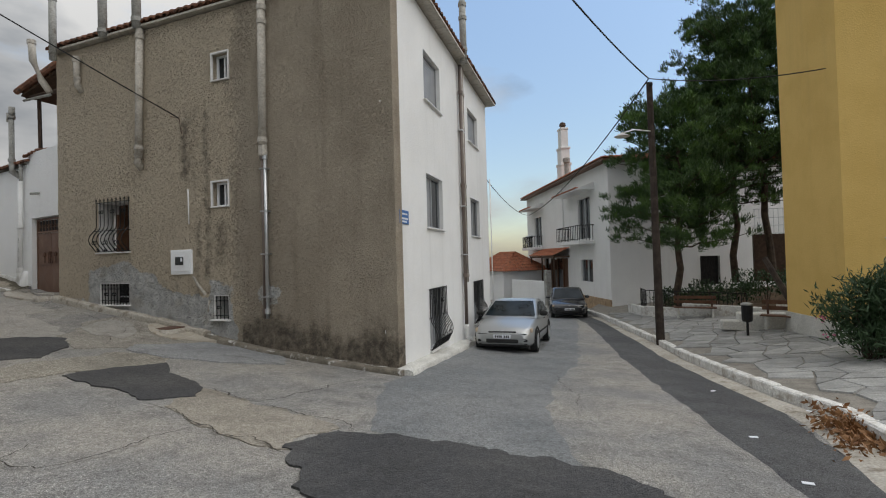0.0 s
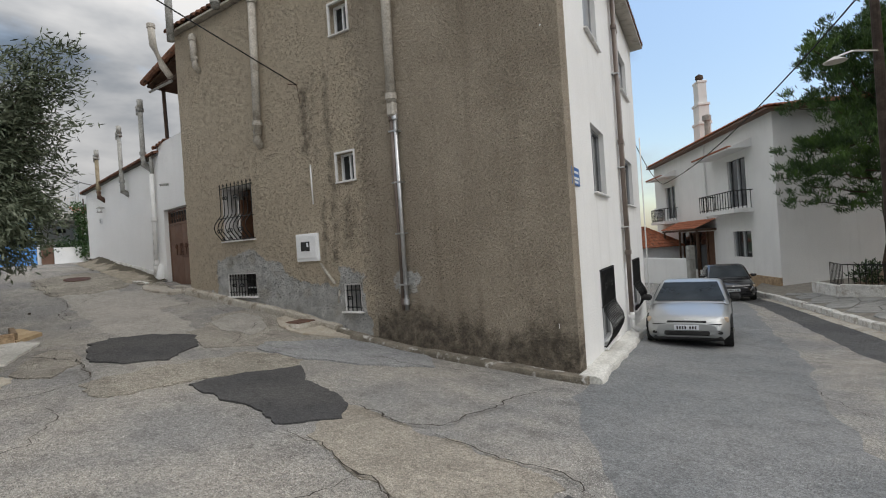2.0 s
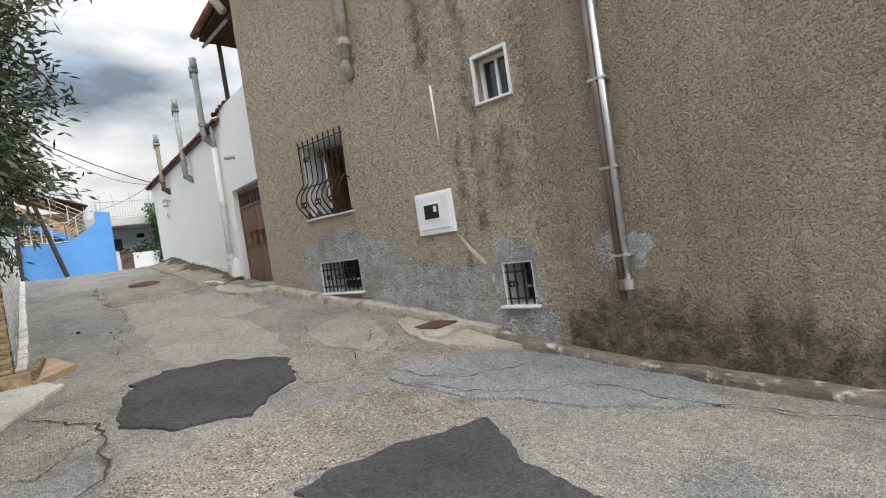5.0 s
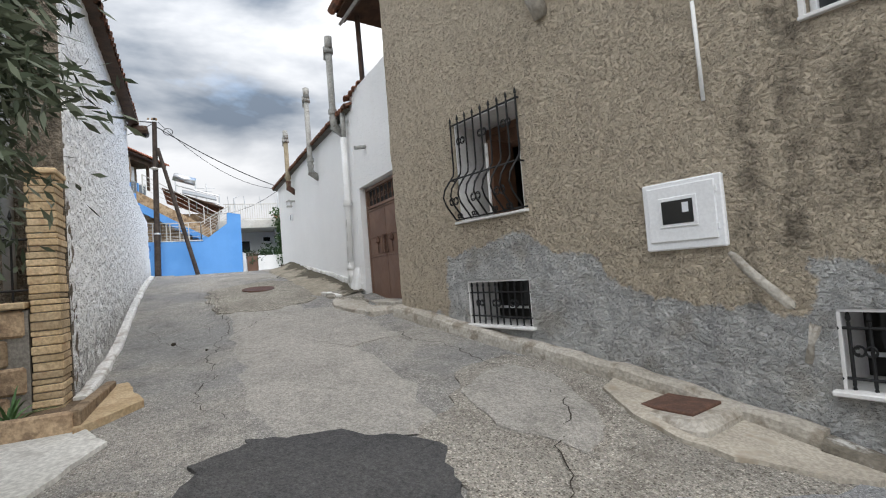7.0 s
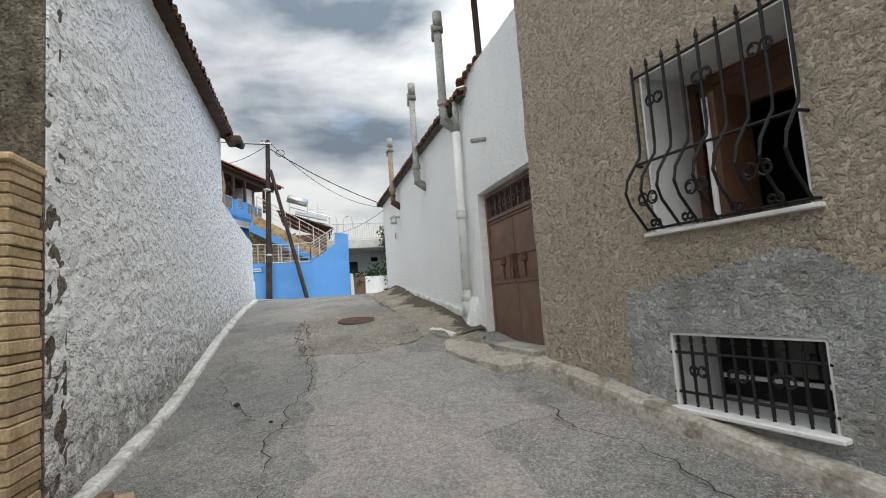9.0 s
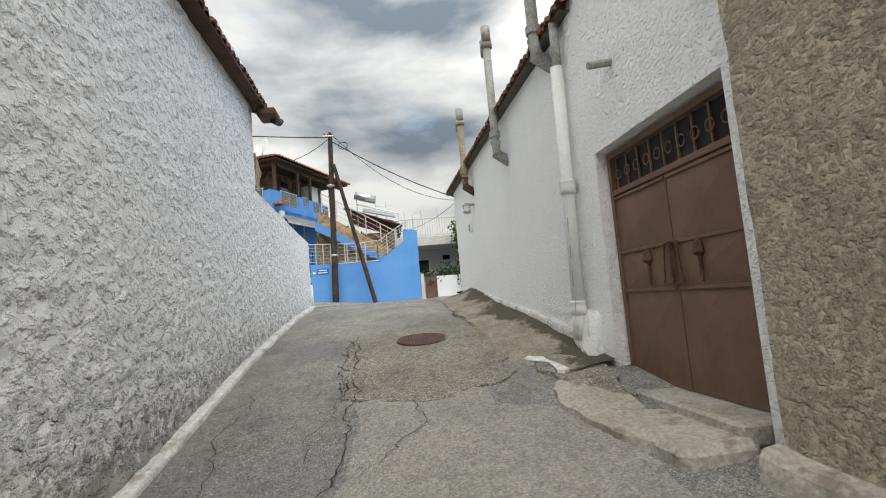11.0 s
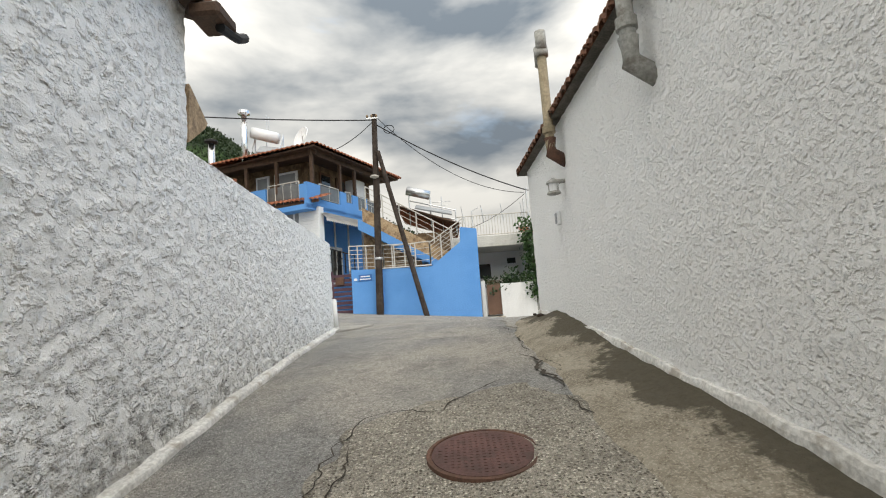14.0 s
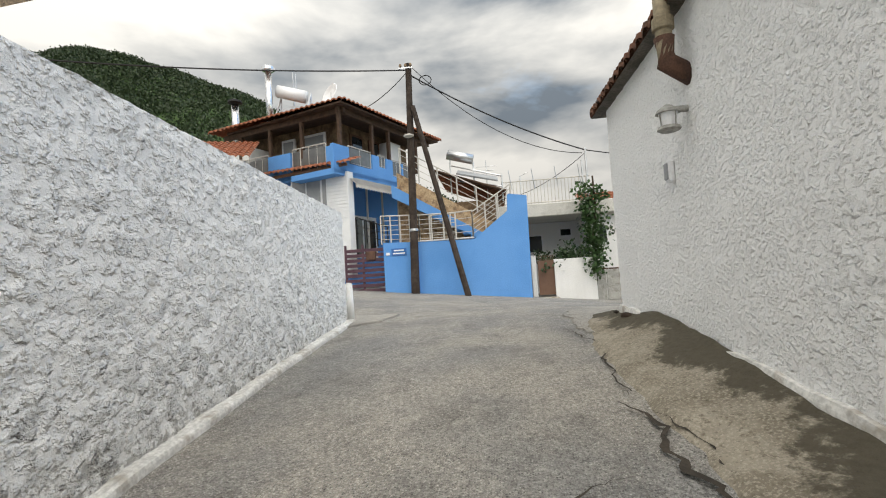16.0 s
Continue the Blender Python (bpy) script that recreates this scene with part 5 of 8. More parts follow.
FRONT.part("plate", box((0.52, 0.015, 0.27), (0.43, 0.015, 2.34), 0.005), "signblue", sg)
for z, a, b in ((2.40, 0.25, 0.6), (2.31, 0.23, 0.63), (2.25, 0.3, 0.56)):
    FRONT.part("lettering_bar", box((b - a, 0.004, 0.035), ((a + b) / 2, 0.025, z)), "letter", sg)


# ---- lane: steel gate, tiled eave, flues, lamp ----
gt = GATEW.thing("steel_gate", 1.03, 0.8, "brown painted double-leaf steel gate, closed", "gate")
zb, zt, ub, ue, gy = 0.85, 2.96, 0.22, 2.01, -0.14
for a, b, c, d in ((ub, ub + 0.05, zb, zt), (ue - 0.05, ue, zb, zt), (ub + 0.05, ue - 0.05, zt - 0.05, zt), (ub + 0.05, ue - 0.05, 2.55, 2.6)):
    GATEW.part("frame", box((b - a, 0.07, d - c), ((a + b) / 2, gy, (c + d) / 2), 0.004), "brownpaint", gt)
um = (ub + ue) / 2
for a, b in ((ub + 0.05, um - 0.006), (um + 0.006, ue - 0.05)):
    leaf = GATEW.part("leaf", box((b - a, 0.03, 2.55 - zb - 0.02), ((a + b) / 2, gy, (zb + 2.55) / 2)), "brownpaint", gt)
    for c, d in ((zb + 0.05, 1.62), (1.66, 1.98), (2.02, 2.5)):
        bm = bmesh.new()
        q = [bm.verts.new((x, gy + 0.016, z)) for x, z in ((a + 0.05, c), (b - 0.05, c), (b - 0.05, d), (a + 0.05, d))]
        t_ = bm.verts.new(((a + b) / 2, gy + 0.04, (c + d) / 2))
        for k in range(4):
            bm.faces.new((q[k], q[(k + 1) % 4], t_))
        GATEW.part("embossed_panel", bm, "brownpaint", leaf)
        GATEW.part("rib", box((b - a - 0.02, 0.025, 0.025), ((a + b) / 2, gy + 0.02, d + 0.02), 0.003), "brownpaint", leaf)
# added near-black sheet, the unlit gap behind the transom bars
GATEW.part("transom_back", box((ue - ub - 0.1, 0.01, 0.3), (um, gy - 0.02, 2.75)), "dark", gt)
for k in range(9):
    GATEW.part("transom_bar", box((0.016, 0.016, 0.3), (ub + 0.12 + k * 0.194, gy, 2.75)), "brownpaint", gt)
for k in range(10):
    GATEW.part("ring", tube([(ub + 0.15 + k * 0.165 + 0.045 * math.cos(a), gy + 0.01, 2.74 + 0.045 * math.sin(a)) for a in np.linspace(0, 2 * math.pi, 13)], 0.007, 5), "brownpaint", gt)
for du in (-0.34, 0.34):
    GATEW.part("spear_ornament", lathe([(0.012, -0.12), (0.012, 0.06), (0.05, 0.09), (0.03, 0.16), (0.002, 0.2)], 6, (um + du, gy + 0.05, 1.8)), "rust", gt)
GATEW.part("handle_frame", tube([(um - 0.13, gy + 0.05, 1.68), (um - 0.08, gy + 0.05, 2.0), (um + 0.08, gy + 0.05, 2.0), (um + 0.13, gy + 0.05, 1.68), (um - 0.13, gy + 0.05, 1.68)], 0.012, 6), "rust", gt)
GATEW.part("handle_post", box((0.02, 0.04, 0.34), (um, gy + 0.05, 1.84), 0.003), "rust", gt)
GATEW.part("threshold", box((1.8, 0.4, 0.14), (um, -0.02, 0.78), 0.02), "ledge", gt)
sp = GATEW.thing("water_spout", 1.6, 3.6, "small grey pipe spout in the white wall", "spout")
GATEW.part("spout", tube([(1.5, -0.05, 3.68), (1.5, 0.22, 3.64)], 0.035, 8), "flue", sp)
st_ = GATEW.thing("door_step", 1.0, 0.6, "broken pale concrete step before the gate", "step")
GATEW.part("step", box((1.9, 0.5, 0.2), (1.1, 0.35, 0.68), 0.05), "ledge", st_)
drape("concrete_patch", [(-17.4, 5.2), (-18.4, 5.15), (-18.9, 5.3), (-18.7, 5.7), (-17.6, 5.75), (-16.9, 5.6)], "gravel", 0.04, 0.1, seed=31, rough=0.04)
drape("whitewash_spill", [(-17.8, 5.28), (-18.25, 5.16), (-18.35, 5.22), (-18.0, 5.33), (-17.7, 5.36)], "lipwhite", 0.06, 0.16, seed=33)
drape("concrete_patch", [(-16.0, 5.3), (-17.0, 5.0), (-17.5, 5.2), (-16.9, 5.55), (-15.9, 5.62)], "ledge", 0.06, 0.1, seed=32, rough=0.03)

ra, rb = Vector((-17.9, 5.72, 4.63)), Vector((-26.2, 5.47, 4.47))
up = Vector((0.03, 1.0, 0.34))
rroof = thing("tiled_roof", tuple(ra), 0, "low roof of old clay tiles over the white lane wall", "roof", kind="structure")
top_a, top_b = ra + up * 3.2, rb + up * 3.2
part("roof_plane", corrugated((0, 0, 0), tuple(rb - ra), tuple(top_b - ra), tuple(top_a - ra), 41, 0.05), "oldtile", rroof)
bmv = bmesh.new()
vs = [bmv.verts.new(v) for v in ((0, 0, -0.03), tuple(rb - ra + Vector((0, 0, -0.03))), tuple(rb - ra + up * 0.2 + Vector((0, 0, -0.1))), tuple(up * 0.2 + Vector((0, 0, -0.1))))]
bmv.faces.new(vs)
bmesh.ops.solidify(bmv, geom=bmv.faces[:], thickness=0.03)
part("eave_bed", bmv, "mortar", rroof)
eave_tiles(rroof, ra, rb, up, OLDTILE, 0.2, 2, 5)
# raised tiles where the roof turns up towards the gate
drt = thing("tile_cap", (-17.7, 5.85, 4.75), 0, "mortared clay ridge tiles at the roof's end", "roof tiles", kind="structure")
eave_tiles(drt, (-17.35, 5.86, 4.9), (-17.85, 5.74, 4.78), (0.1, 1, 0.3), OLDTILE, 0.17, 1, 8)


def flue(kit, u, z0, z1, material, label, cap=True, y=0.16, r=0.065, elbow=None):
    f = kit.thing("flue_pipe", u, z0, label, "flue pipe", "flue pipes")
    kit.part("pipe", tube([(u, y, z1), (u, y, z0 + 0.15), (u, y - 0.01, z0)], r, 12), material, f, smooth=True)
    kit.part("elbow", tube([(u, y, z0 + 0.22), (u, y, z0 + 0.02), (u, -0.05, z0 - 0.12)], r + 0.02, 10), elbow or material, f, smooth=True)
    kit.part("collar", lathe([(r + 0.005, 0), (r + 0.022, 0.01), (r + 0.022, 0.1), (r + 0.005, 0.11)], 14, (u, y, z0 + 0.28)), material, f)
    if cap:
        kit.part("cap", tube([(u, y, z1 - 0.1), (u, y, z1 + 0.0)], r + 0.03, 12), "flue", f, smooth=True)
        kit.part("cap_branch", tube([(u - 0.03, y, z1 - 0.02), (u - 0.03, y, z1 + 0.24)], r + 0.012, 12), "flue", f, smooth=True)
        kit.part("cap_branch", tube([(u + 0.11, y, z1 - 0.18), (u + 0.11, y, z1 + 0.08)], r + 0.012, 12), "flue", f, smooth=True)
    return f


flue(RIGHT, 1.08, 4.42, 6.1, "flue", "grey cement flue with a T cap above the tiled eave", r=0.07)
flue(RIGHT, 3.22, 3.9, 5.78, "flue", "grey cement flue with a T cap above the tiled eave")
flue(RIGHT, 5.96, 4.02, 5.5, "yellowpipe", "yellowed cement flue with a T cap and scorched elbow", elbow="rust")
p = RIGHT.thing("downpipe", 0.8, 1.0, "white-painted pipe with flaking paint running down the wall", "drainpipe", "drainpipes")
RIGHT.part("pipe", tube([(0.66, 0.09, 4.6), (0.67, 0.09, 4.05)], 0.05, 14), "flue", p, smooth=True)
RIGHT.part("pipe", tube([(0.67, 0.1, 4.1), (0.72, 0.1, 2.8), (0.78, 0.1, 1.5)], 0.066, 16), "whitepaint", p, smooth=True)
RIGHT.part("pipe", tube([(0.78, 0.1, 1.55), (0.81, 0.1, 1.16)], 0.074, 16), "whitepaint", p, smooth=True)
for u, z in ((0.72, 2.78), (0.785, 1.5)):
    RIGHT.part("collar", lathe([(0.066, -0.075), (0.088, -0.07), (0.083, 0.0), (0.083, 0.05), (0.09, 0.06), (0.072, 0.075)], 18, (u, 0.1, z)), "whitepaint", p, smooth=True)
RIGHT.part("outlet_spout", lathe([(0.02, -0.12), (0.05, -0.06), (0.076, 0.0), (0.07, 0.02)], 14, (0.812, 0.1, 1.16)), "whitepaint", p, smooth=True)
for k in range(5):
    RIGHT.part("paint_scratch", tube([(0.66 + 0.012 * k, 0.165, 2.45 - 0.28 * k), (0.675 + 0.012 * k, 0.168, 2.3 - 0.28 * k)], 0.004, 4), "flue", p)
foot = RIGHT.thing("mortar_foot", 0.62, 0.9, "white-painted lump of mortar at the pipe's foot", "mortar", kind="structure")
bmf = box((0.3, 0.26, 0.75), (0.64, 0.02, 1.1), 0.06)
bmesh.ops.subdivide_edges(bmf, edges=bmf.edges[:], cuts=3, use_grid_fill=True)
for v in bmf.verts:
    v.co.y = v.co.y * (1.25 - 0.85 * max(0.0, min(1.0, (v.co.z - 0.9) / 0.55)))
    v.co += noise.noise_vector(v.co * 9) * 0.018
RIGHT.part("lump", bmf, "whitecast", foot, smooth=True)
lm = RIGHT.thing("wall_lantern", 6.02, 3.48, "grey wall lantern with a pale glass shade", "lantern")
RIGHT.part("bracket", box((0.05, 0.16, 0.05), (6.02, 0.06, 3.66), 0.01), "flue", lm)
RIGHT.part("roof", lathe([(0.1, 0.0), (0.088, 0.025), (0.04, 0.06), (0.015, 0.075)], 12, (6.02, 0.16, 3.63)), "flue", lm)
RIGHT.part("shade", lathe([(0.06, -0.11), (0.075, 0.0)], 12, (6.02, 0.16, 3.63)), "pvc", lm)
RIGHT.part("base_ring", lathe([(0.07, -0.15), (0.095, -0.135), (0.085, -0.11), (0.05, -0.105)], 12, (6.02, 0.16, 3.63)), "flue", lm)
for k in range(4):
    a = k * math.pi / 2 + 0.4
    RIGHT.part("cage_rod", tube([(6.02 + 0.075 * math.cos(a), 0.16 + 0.075 * math.sin(a), 3.5), (6.02 + 0.085 * math.cos(a), 0.16 + 0.085 * math.sin(a), 3.63)], 0.006, 4), "flue", lm)
jb = RIGHT.thing("doorbell_box", 6.42, 3.12, "small white plastic box on the wall", "junction box")
RIGHT.part("body", box((0.1, 0.06, 0.2), (6.42, 0.03, 3.22), 0.015), "pvc", jb)
RIGHT.part("cover", box((0.075, 0.02, 0.15), (6.42, 0.065, 3.22), 0.008), "shutter", jb)

# ---- left house ----
wall("wall_left_house_end", (-14.28, 1.84), (-14.28, -5.0), (0, 0), -0.3, 5.1, "greywall", (), 0.3, 0.12, 0.015, 3.0, lambda u, z: (0.2, 0.2 + 0.4 * bell(u, 0.2, 0.5), 0))
wall("wall_left_house_far", (-21.3, 1.35), (-21.3, -5.0), (-30, 0), 0.5, 5.0, "white", (), 0.3, 0.5)
lroof = thing("tiled_roof", (-14.2, 2.0, 5.05), 0, "dark weathered clay tile roof edge over the white wall", "roof", kind="structure")
la, lb = Vector((-13.95, 2.02, 4.98)), Vector((-21.45, 1.95, 5.1))
lup = Vector((0.0, -1.0, 0.4))
base_ = Vector((-14.2, 2.0, 5.05))
part("roof_plane", corrugated(tuple(la - base_), tuple(lb - base_), tuple(lb + lup * 3.2 - base_), tuple(la + lup * 3.2 - base_), 38, 0.05), "oldtile", lroof)
eave_tiles(lroof, la, lb, lup, OLDTILE, 0.2, 1, 11)
part("soffit", box((7.1, 0.2, 0.03), (-3.5, -0.12, -0.0)), "darkwood", lroof)
part("gutter_end", box((0.4, 0.3, 0.14), (-7.12, 0.0, -0.1), 0.03), "darkwood", lroof, "dark gutter end")
part("gutter_end", tube([(-7.1, 0.08, -0.2), (-7.45, 0.1, -0.12), (-7.62, 0.1, -0.02)], 0.05, 8), "iron", lroof)
bmg = bmesh.new()
vsg = [bmg.verts.new(v) for v in ((-7.0, 0.05, -0.1), (-7.32, 0.05, -0.1), (-7.32, -3.6, 1.34), (-7.0, -3.6, 1.34))]
bmg.faces.new(vsg)
bmesh.ops.solidify(bmg, geom=bmg.faces[:], thickness=-0.12)
part("verge_board", bmg, "darkwood", lroof, "dark timber verge")
bmw = thing("awning_board", (-21.32, 1.76, 3.72), 0, "rust-brown sloping board fixed under the eave", "awning")
part("board", prism([(0, 0.05), (-0.3, 0.28), (-0.36, 0.36), (-0.02, 0.62)], -0.9), "brownstone", bmw)
dp = thing("downpipe", (-14.22, 1.42, 1.4), 0, "grey plastic drainpipe at the house corner", "drainpipe")
part("pipe", tube([(0, 0, 3.6), (0, 0, 0)], 0.05, 10), "shutter", dp, smooth=True)
part("collar", lathe([(0.055, -0.04), (0.065, 0), (0.055, 0.04)], 12, (0, 0, 1.2)), "shutter", dp)

# sandstone pier, stone garden wall with an iron fence, planter
gz = 0.3
pier = thing("stone_pier", (-14.12, 1.72, gz), 0, "gate pier clad in thin sandstone courses", "pier")
part("core", box((0.3, 0.18, 2.15), (0, 0, 1.07)), "mortar", pier)
rp = random.Random(3)
z = 0.02
COURSE = {}
while z < 2.1:
    h = rp.choice((0.05, 0.065, 0.08))
    if h not in COURSE:
        COURSE[h] = finish(box((0.34, 0.22, h - 0.008), (0, 0, h / 2), 0.006), "stone_course", "sandstone")
    part("stone_course", COURSE[h], None, pier, m=pose(rp.uniform(-0.008, 0.008), rp.uniform(-0.008, 0.008), z, 0, 0, rp.uniform(-1, 1)))
    z += h
part("cap", box((0.4, 0.26, 0.05), (0, 0, 2.15), 0.01), "sandstone", pier)
gwall = thing("garden_wall", (-14.05, 1.6, gz - 0.3), 0, "low garden wall of brown stone blocks with a capping", "garden wall")
part("core", box((0.2, 5.0, 1.25), (0, -2.5, 0.6)), "mortar", gwall)
BLK = {}
for r in range(5):
    y = -0.02 - (r % 2) * 0.12
    while y > -4.9:
        L = rp.choice((0.42, 0.55, 0.68))
        if L not in BLK:
            bmb = box((0.26, L - 0.012, 0.232), (0, -L / 2, 0.12), 0.02)
            BLK[L] = finish(bmb, "stone_block", "brownstone")
        part("stone_block", BLK[L], None, gwall, m=pose(rp.uniform(-0.01, 0.01), y, 0.02 + r * 0.243))
        y -= L
part("capping", box((0.34, 5.0, 0.06), (0, -2.5, 1.27), 0.012), "sandstone", gwall)
fen = thing("iron_fence", (-14.05, 1.58, gz + 1.0), 0, "grey-black iron fence with spear tips on the garden wall", "fence")
for k in range(30):
    b_ = part("bar", tube([(0, -0.1 - k * 0.13, 0), (0, -0.1 - k * 0.13, 0.72)], 0.009, 6), "iron", fen)
    if k < 16:
        part("spear_tip", lathe([(0.004, 0), (0.018, 0.03), (0.001, 0.1)], 6, (0, -0.1 - k * 0.13, 0.72)), "iron", b_)
for z in (0.1, 0.55):
    part("rail", tube([(0, 0.05, z), (0, -4.0, z)], 0.012, 6), "iron", fen)
for k in range(10):
    part("scroll", tube([(0.01, -0.16 - k * 0.26 + 0.05 * math.cos(a), 0.62 + 0.05 * math.sin(a)) for a in np.linspace(0, 5.5, 10)], 0.006, 5), "iron", fen)
pl = thing("planter", (-13.7, 1.75, 0.15), 0, "low triangular planter edged with sandstone slabs", "planter")
for a, b in (((0.45, -1.9), (0.55, 0.28)), ((0.55, 0.28), (-0.75, 0.36))):
    a, b = Vector(a), Vector(b)
    d = b - a
    part("edge_slab", box((d.length, 0.09, 0.3), (0, 0, 0.15), 0.012), "brownstone", pl, m=pose(*((a + b) / 2), 0, 0, 0, math.degrees(math.atan2(d.y, d.x))))
part("soil", slab([(0.42, -1.9), (0.5, 0.22), (-0.7, 0.3), (-0.6, -1.9)], 0.0, 0.2), "soil", pl)
M["agave"] = surf("agave_leaf", (0.06, 0.12, 0.045), (0.09, 0.17, 0.06), 6, 30, 0.6, ())
yu = thing("yucca", (-13.55, 1.55, 0.34), 0, "small spiky green yucca growing in the planter", "plant")
for k in range(26):
    a, el = k * 2.4, 0.35 + (k % 5) * 0.25
    bm = bmesh.new()
    d = Vector((math.cos(a) * math.cos(el), math.sin(a) * math.cos(el), math.sin(el)))
    s_ = Vector((-math.sin(a), math.cos(a), 0))
    Lf = 0.38 + 0.12 * math.sin(k * 3)
    ps = [(d * Lf * f + Vector((0, 0, -0.18 * f * f)), 0.018 * (1 - f) ** 0.6) for f in (0, 0.4, 0.75, 1.0)]
    rows = [(bm.verts.new(p - s_ * w), bm.verts.new(p + Vector((0, 0, -w * 0.5))), bm.verts.new(p + s_ * w)) for p, w in ps]
    for r0, r1 in zip(rows, rows[1:]):
        for j in range(2):
            bm.faces.new((r0[j], r0[j + 1], r1[j + 1], r1[j]))
    part("leaf", bm, "agave", yu)
drape("concrete_patch", [(-13.05, 2.05), (-13.6, 2.45), (-14.5, 2.25), (-14.5, 2.08), (-13.3, 2.0)], "sandstone", 0.06, 0.03, seed=40)


# ---- foliage ----
def leaf_cloud(name, spots, material, parent, leaf_l, leaf_w, per, spread, rnd, droop=0.0, label="", up=0.0):
    """Many single leaves round the spots (centre, outward direction), as one crown mesh."""
    vs, fs = [], []
    for c, o in spots:
        for _ in range(per):
            p = c + Vector((rnd.gauss(0, spread), rnd.gauss(0, spread), rnd.gauss(0, spread * 0.8)))
            d = (o * 0.7 + Vector((rnd.uniform(-1, 1), rnd.uniform(-1, 1), rnd.uniform(-1, 1) + up)) - Vector((0, 0, droop))).normalized()
            s = d.cross(Vector((rnd.uniform(-1, 1), rnd.uniform(-1, 1), rnd.uniform(-1, 1)))).normalized()
            L, W = leaf_l * rnd.uniform(0.7, 1.3), leaf_w * rnd.uniform(0.7, 1.2)
            i = len(vs)
            vs += [p, p + d * L * 0.5 + s * W, p + d * L, p + d * L * 0.5 - s * W]
            fs.append((i, i + 1, i + 2, i + 3))
    me = bpy.data.meshes.new(name)
    me.from_pydata([tuple(v) for v in vs], [], fs)
    me.materials.append(M[material])
    return part(name, me, None, parent, label)


def foliage(name, c1, c2, c3):
    t = Tree(name)
    col = t.mix(t.island(), c1, c2)
    col = t.mix(t.ramp(t.noise(1.2, 4), 0.45, 0.7, 0, 0.7), col, c3)
    m = t.done(col, 0.55, None, 0, 0.35)
    t.bsdf.inputs["Transmission Weight"].default_value = 0.0
    return m


M["olive"] = foliage("olive_leaf", (0.05, 0.07, 0.04), (0.12, 0.14, 0.09), (0.16, 0.18, 0.13))
M["needle"] = foliage("pine_needle", (0.022, 0.05, 0.016), (0.055, 0.11, 0.026), (0.12, 0.22, 0.04))
M["oleander"] = foliage("oleander_leaf", (0.02, 0.045, 0.018), (0.045, 0.08, 0.03), (0.03, 0.06, 0.022))
M["flower"] = surf("pink_flower", (0.6, 0.12, 0.25), (0.7, 0.2, 0.35), 5, 30, 0.7, ())
M["vine"] = foliage("vine_leaf", (0.022, 0.055, 0.015), (0.055, 0.105, 0.03), (0.038, 0.08, 0.022))


def limb(a, b, r0, r1, sag=0.0, n=6, wob=0.1, rnd=random):
    a, b = Vector(a), Vector(b)
    pts = []
    for i in range(n + 1):
        f = i / n
        p = a.lerp(b, f) + Vector((0, 0, -sag * math.sin(math.pi * f)))
        if 0 < i < n:
            p += Vector((rnd.uniform(-wob, wob), rnd.uniform(-wob, wob), rnd.uniform(-wob, wob)))
        pts.append(p)
    return pts


ro = random.Random(7)
ob_ = Vector((-11.3, 0.75, 0.2))
ol = thing("olive_tree", tuple(ob_), 0, "grey-green olive tree with drooping leafy twigs", "tree")
part("trunk", tube(limb((0, 0, 0), (0.15, 0.2, 1.5), 0.16, 0.1, 0, 5, 0.04, ro), 0.15, 10, taper=0.1), "bark", ol)
spots = []
bml = bmesh.new()
for k in range(42):
    a = ro.uniform(0, 2 * math.pi)
    tip = Vector((0.3 + 1.25 * math.cos(a) * ro.uniform(0.4, 1), 0.35 + 1.25 * math.sin(a) * ro.uniform(0.5, 1), ro.uniform(1.5, 4.1)))
    pts = limb((0.15, 0.2, 1.4 + ro.uniform(0, 0.5)), tip, 0, 0, -0.2, 6, 0.08, ro)
    tube(pts, 0.035, 5, bml, taper=0.008)
    for _ in range(12):
        f = ro.uniform(0.45, 1.0)
        q = pts[0].lerp(tip, f) + Vector((ro.uniform(-0.32, 0.32), ro.uniform(-0.32, 0.32), ro.uniform(-0.3, 0.35)))
        o = (q - Vector((0.3, 0.35, 2.6))).normalized()
        tw = limb(pts[0].lerp(tip, f), q + o * 0.35, 0, 0, 0, 4, 0.02, ro)
        tube(tw, 0.007, 4, bml, taper=0.003)
        spots += [(v, o) for v in tw[1:]] + [(tw[-1] + o * 0.1, o)]
part("branches", bml, "bark", ol)
leaf_cloud("crown", spots, "olive", ol, 0.095, 0.013, 44, 0.1, ro, 0.25)


# ---- blue house ----
BK, BL, BR = Vector((-35.9, -0.94)), Vector((-37.94, -6.5)), Vector((-41.89, 1.6))
BRK, BLK_ = Kit(BK, BR, (-19, 4)), Kit(BK, BL, (-19, 4))
eR, eL = (BR - BK).normalized(), (BL - BK).normalized()
bh = thing("blue_house", (*BK, 1.6), 0, "two-storey blue house with a tiled hip roof and wooden porch", "house")


class HouseKit(Kit):
    def part(self, name, bm, material, parent, label="", smooth=False):
        bmesh.ops.transform(bm, matrix=Matrix.Translation(-Vector((*BK, 1.6))) @ self.m, verts=bm.verts)
        return part(name, bm, material, parent, label, smooth)


HR, HL = HouseKit(BK, BR, (-19, 4)), HouseKit(BK, BL, (-19, 4))
M["stoneclad"] = surf("brown_stone_cladding", (0.13, 0.085, 0.05), (0.24, 0.165, 0.1), 2.4, 14, 0.9, ((8, 0.03),), stain=((0.07, 0.045, 0.03), 3, 0.5, 0.7))


def wall_block(u0, u1, y0, y1, z0, z1):
    return box((u1 - u0, y1 - y0, z1 - z0), ((u0 + u1) / 2, (y0 + y1) / 2, (z0 + z1) / 2))


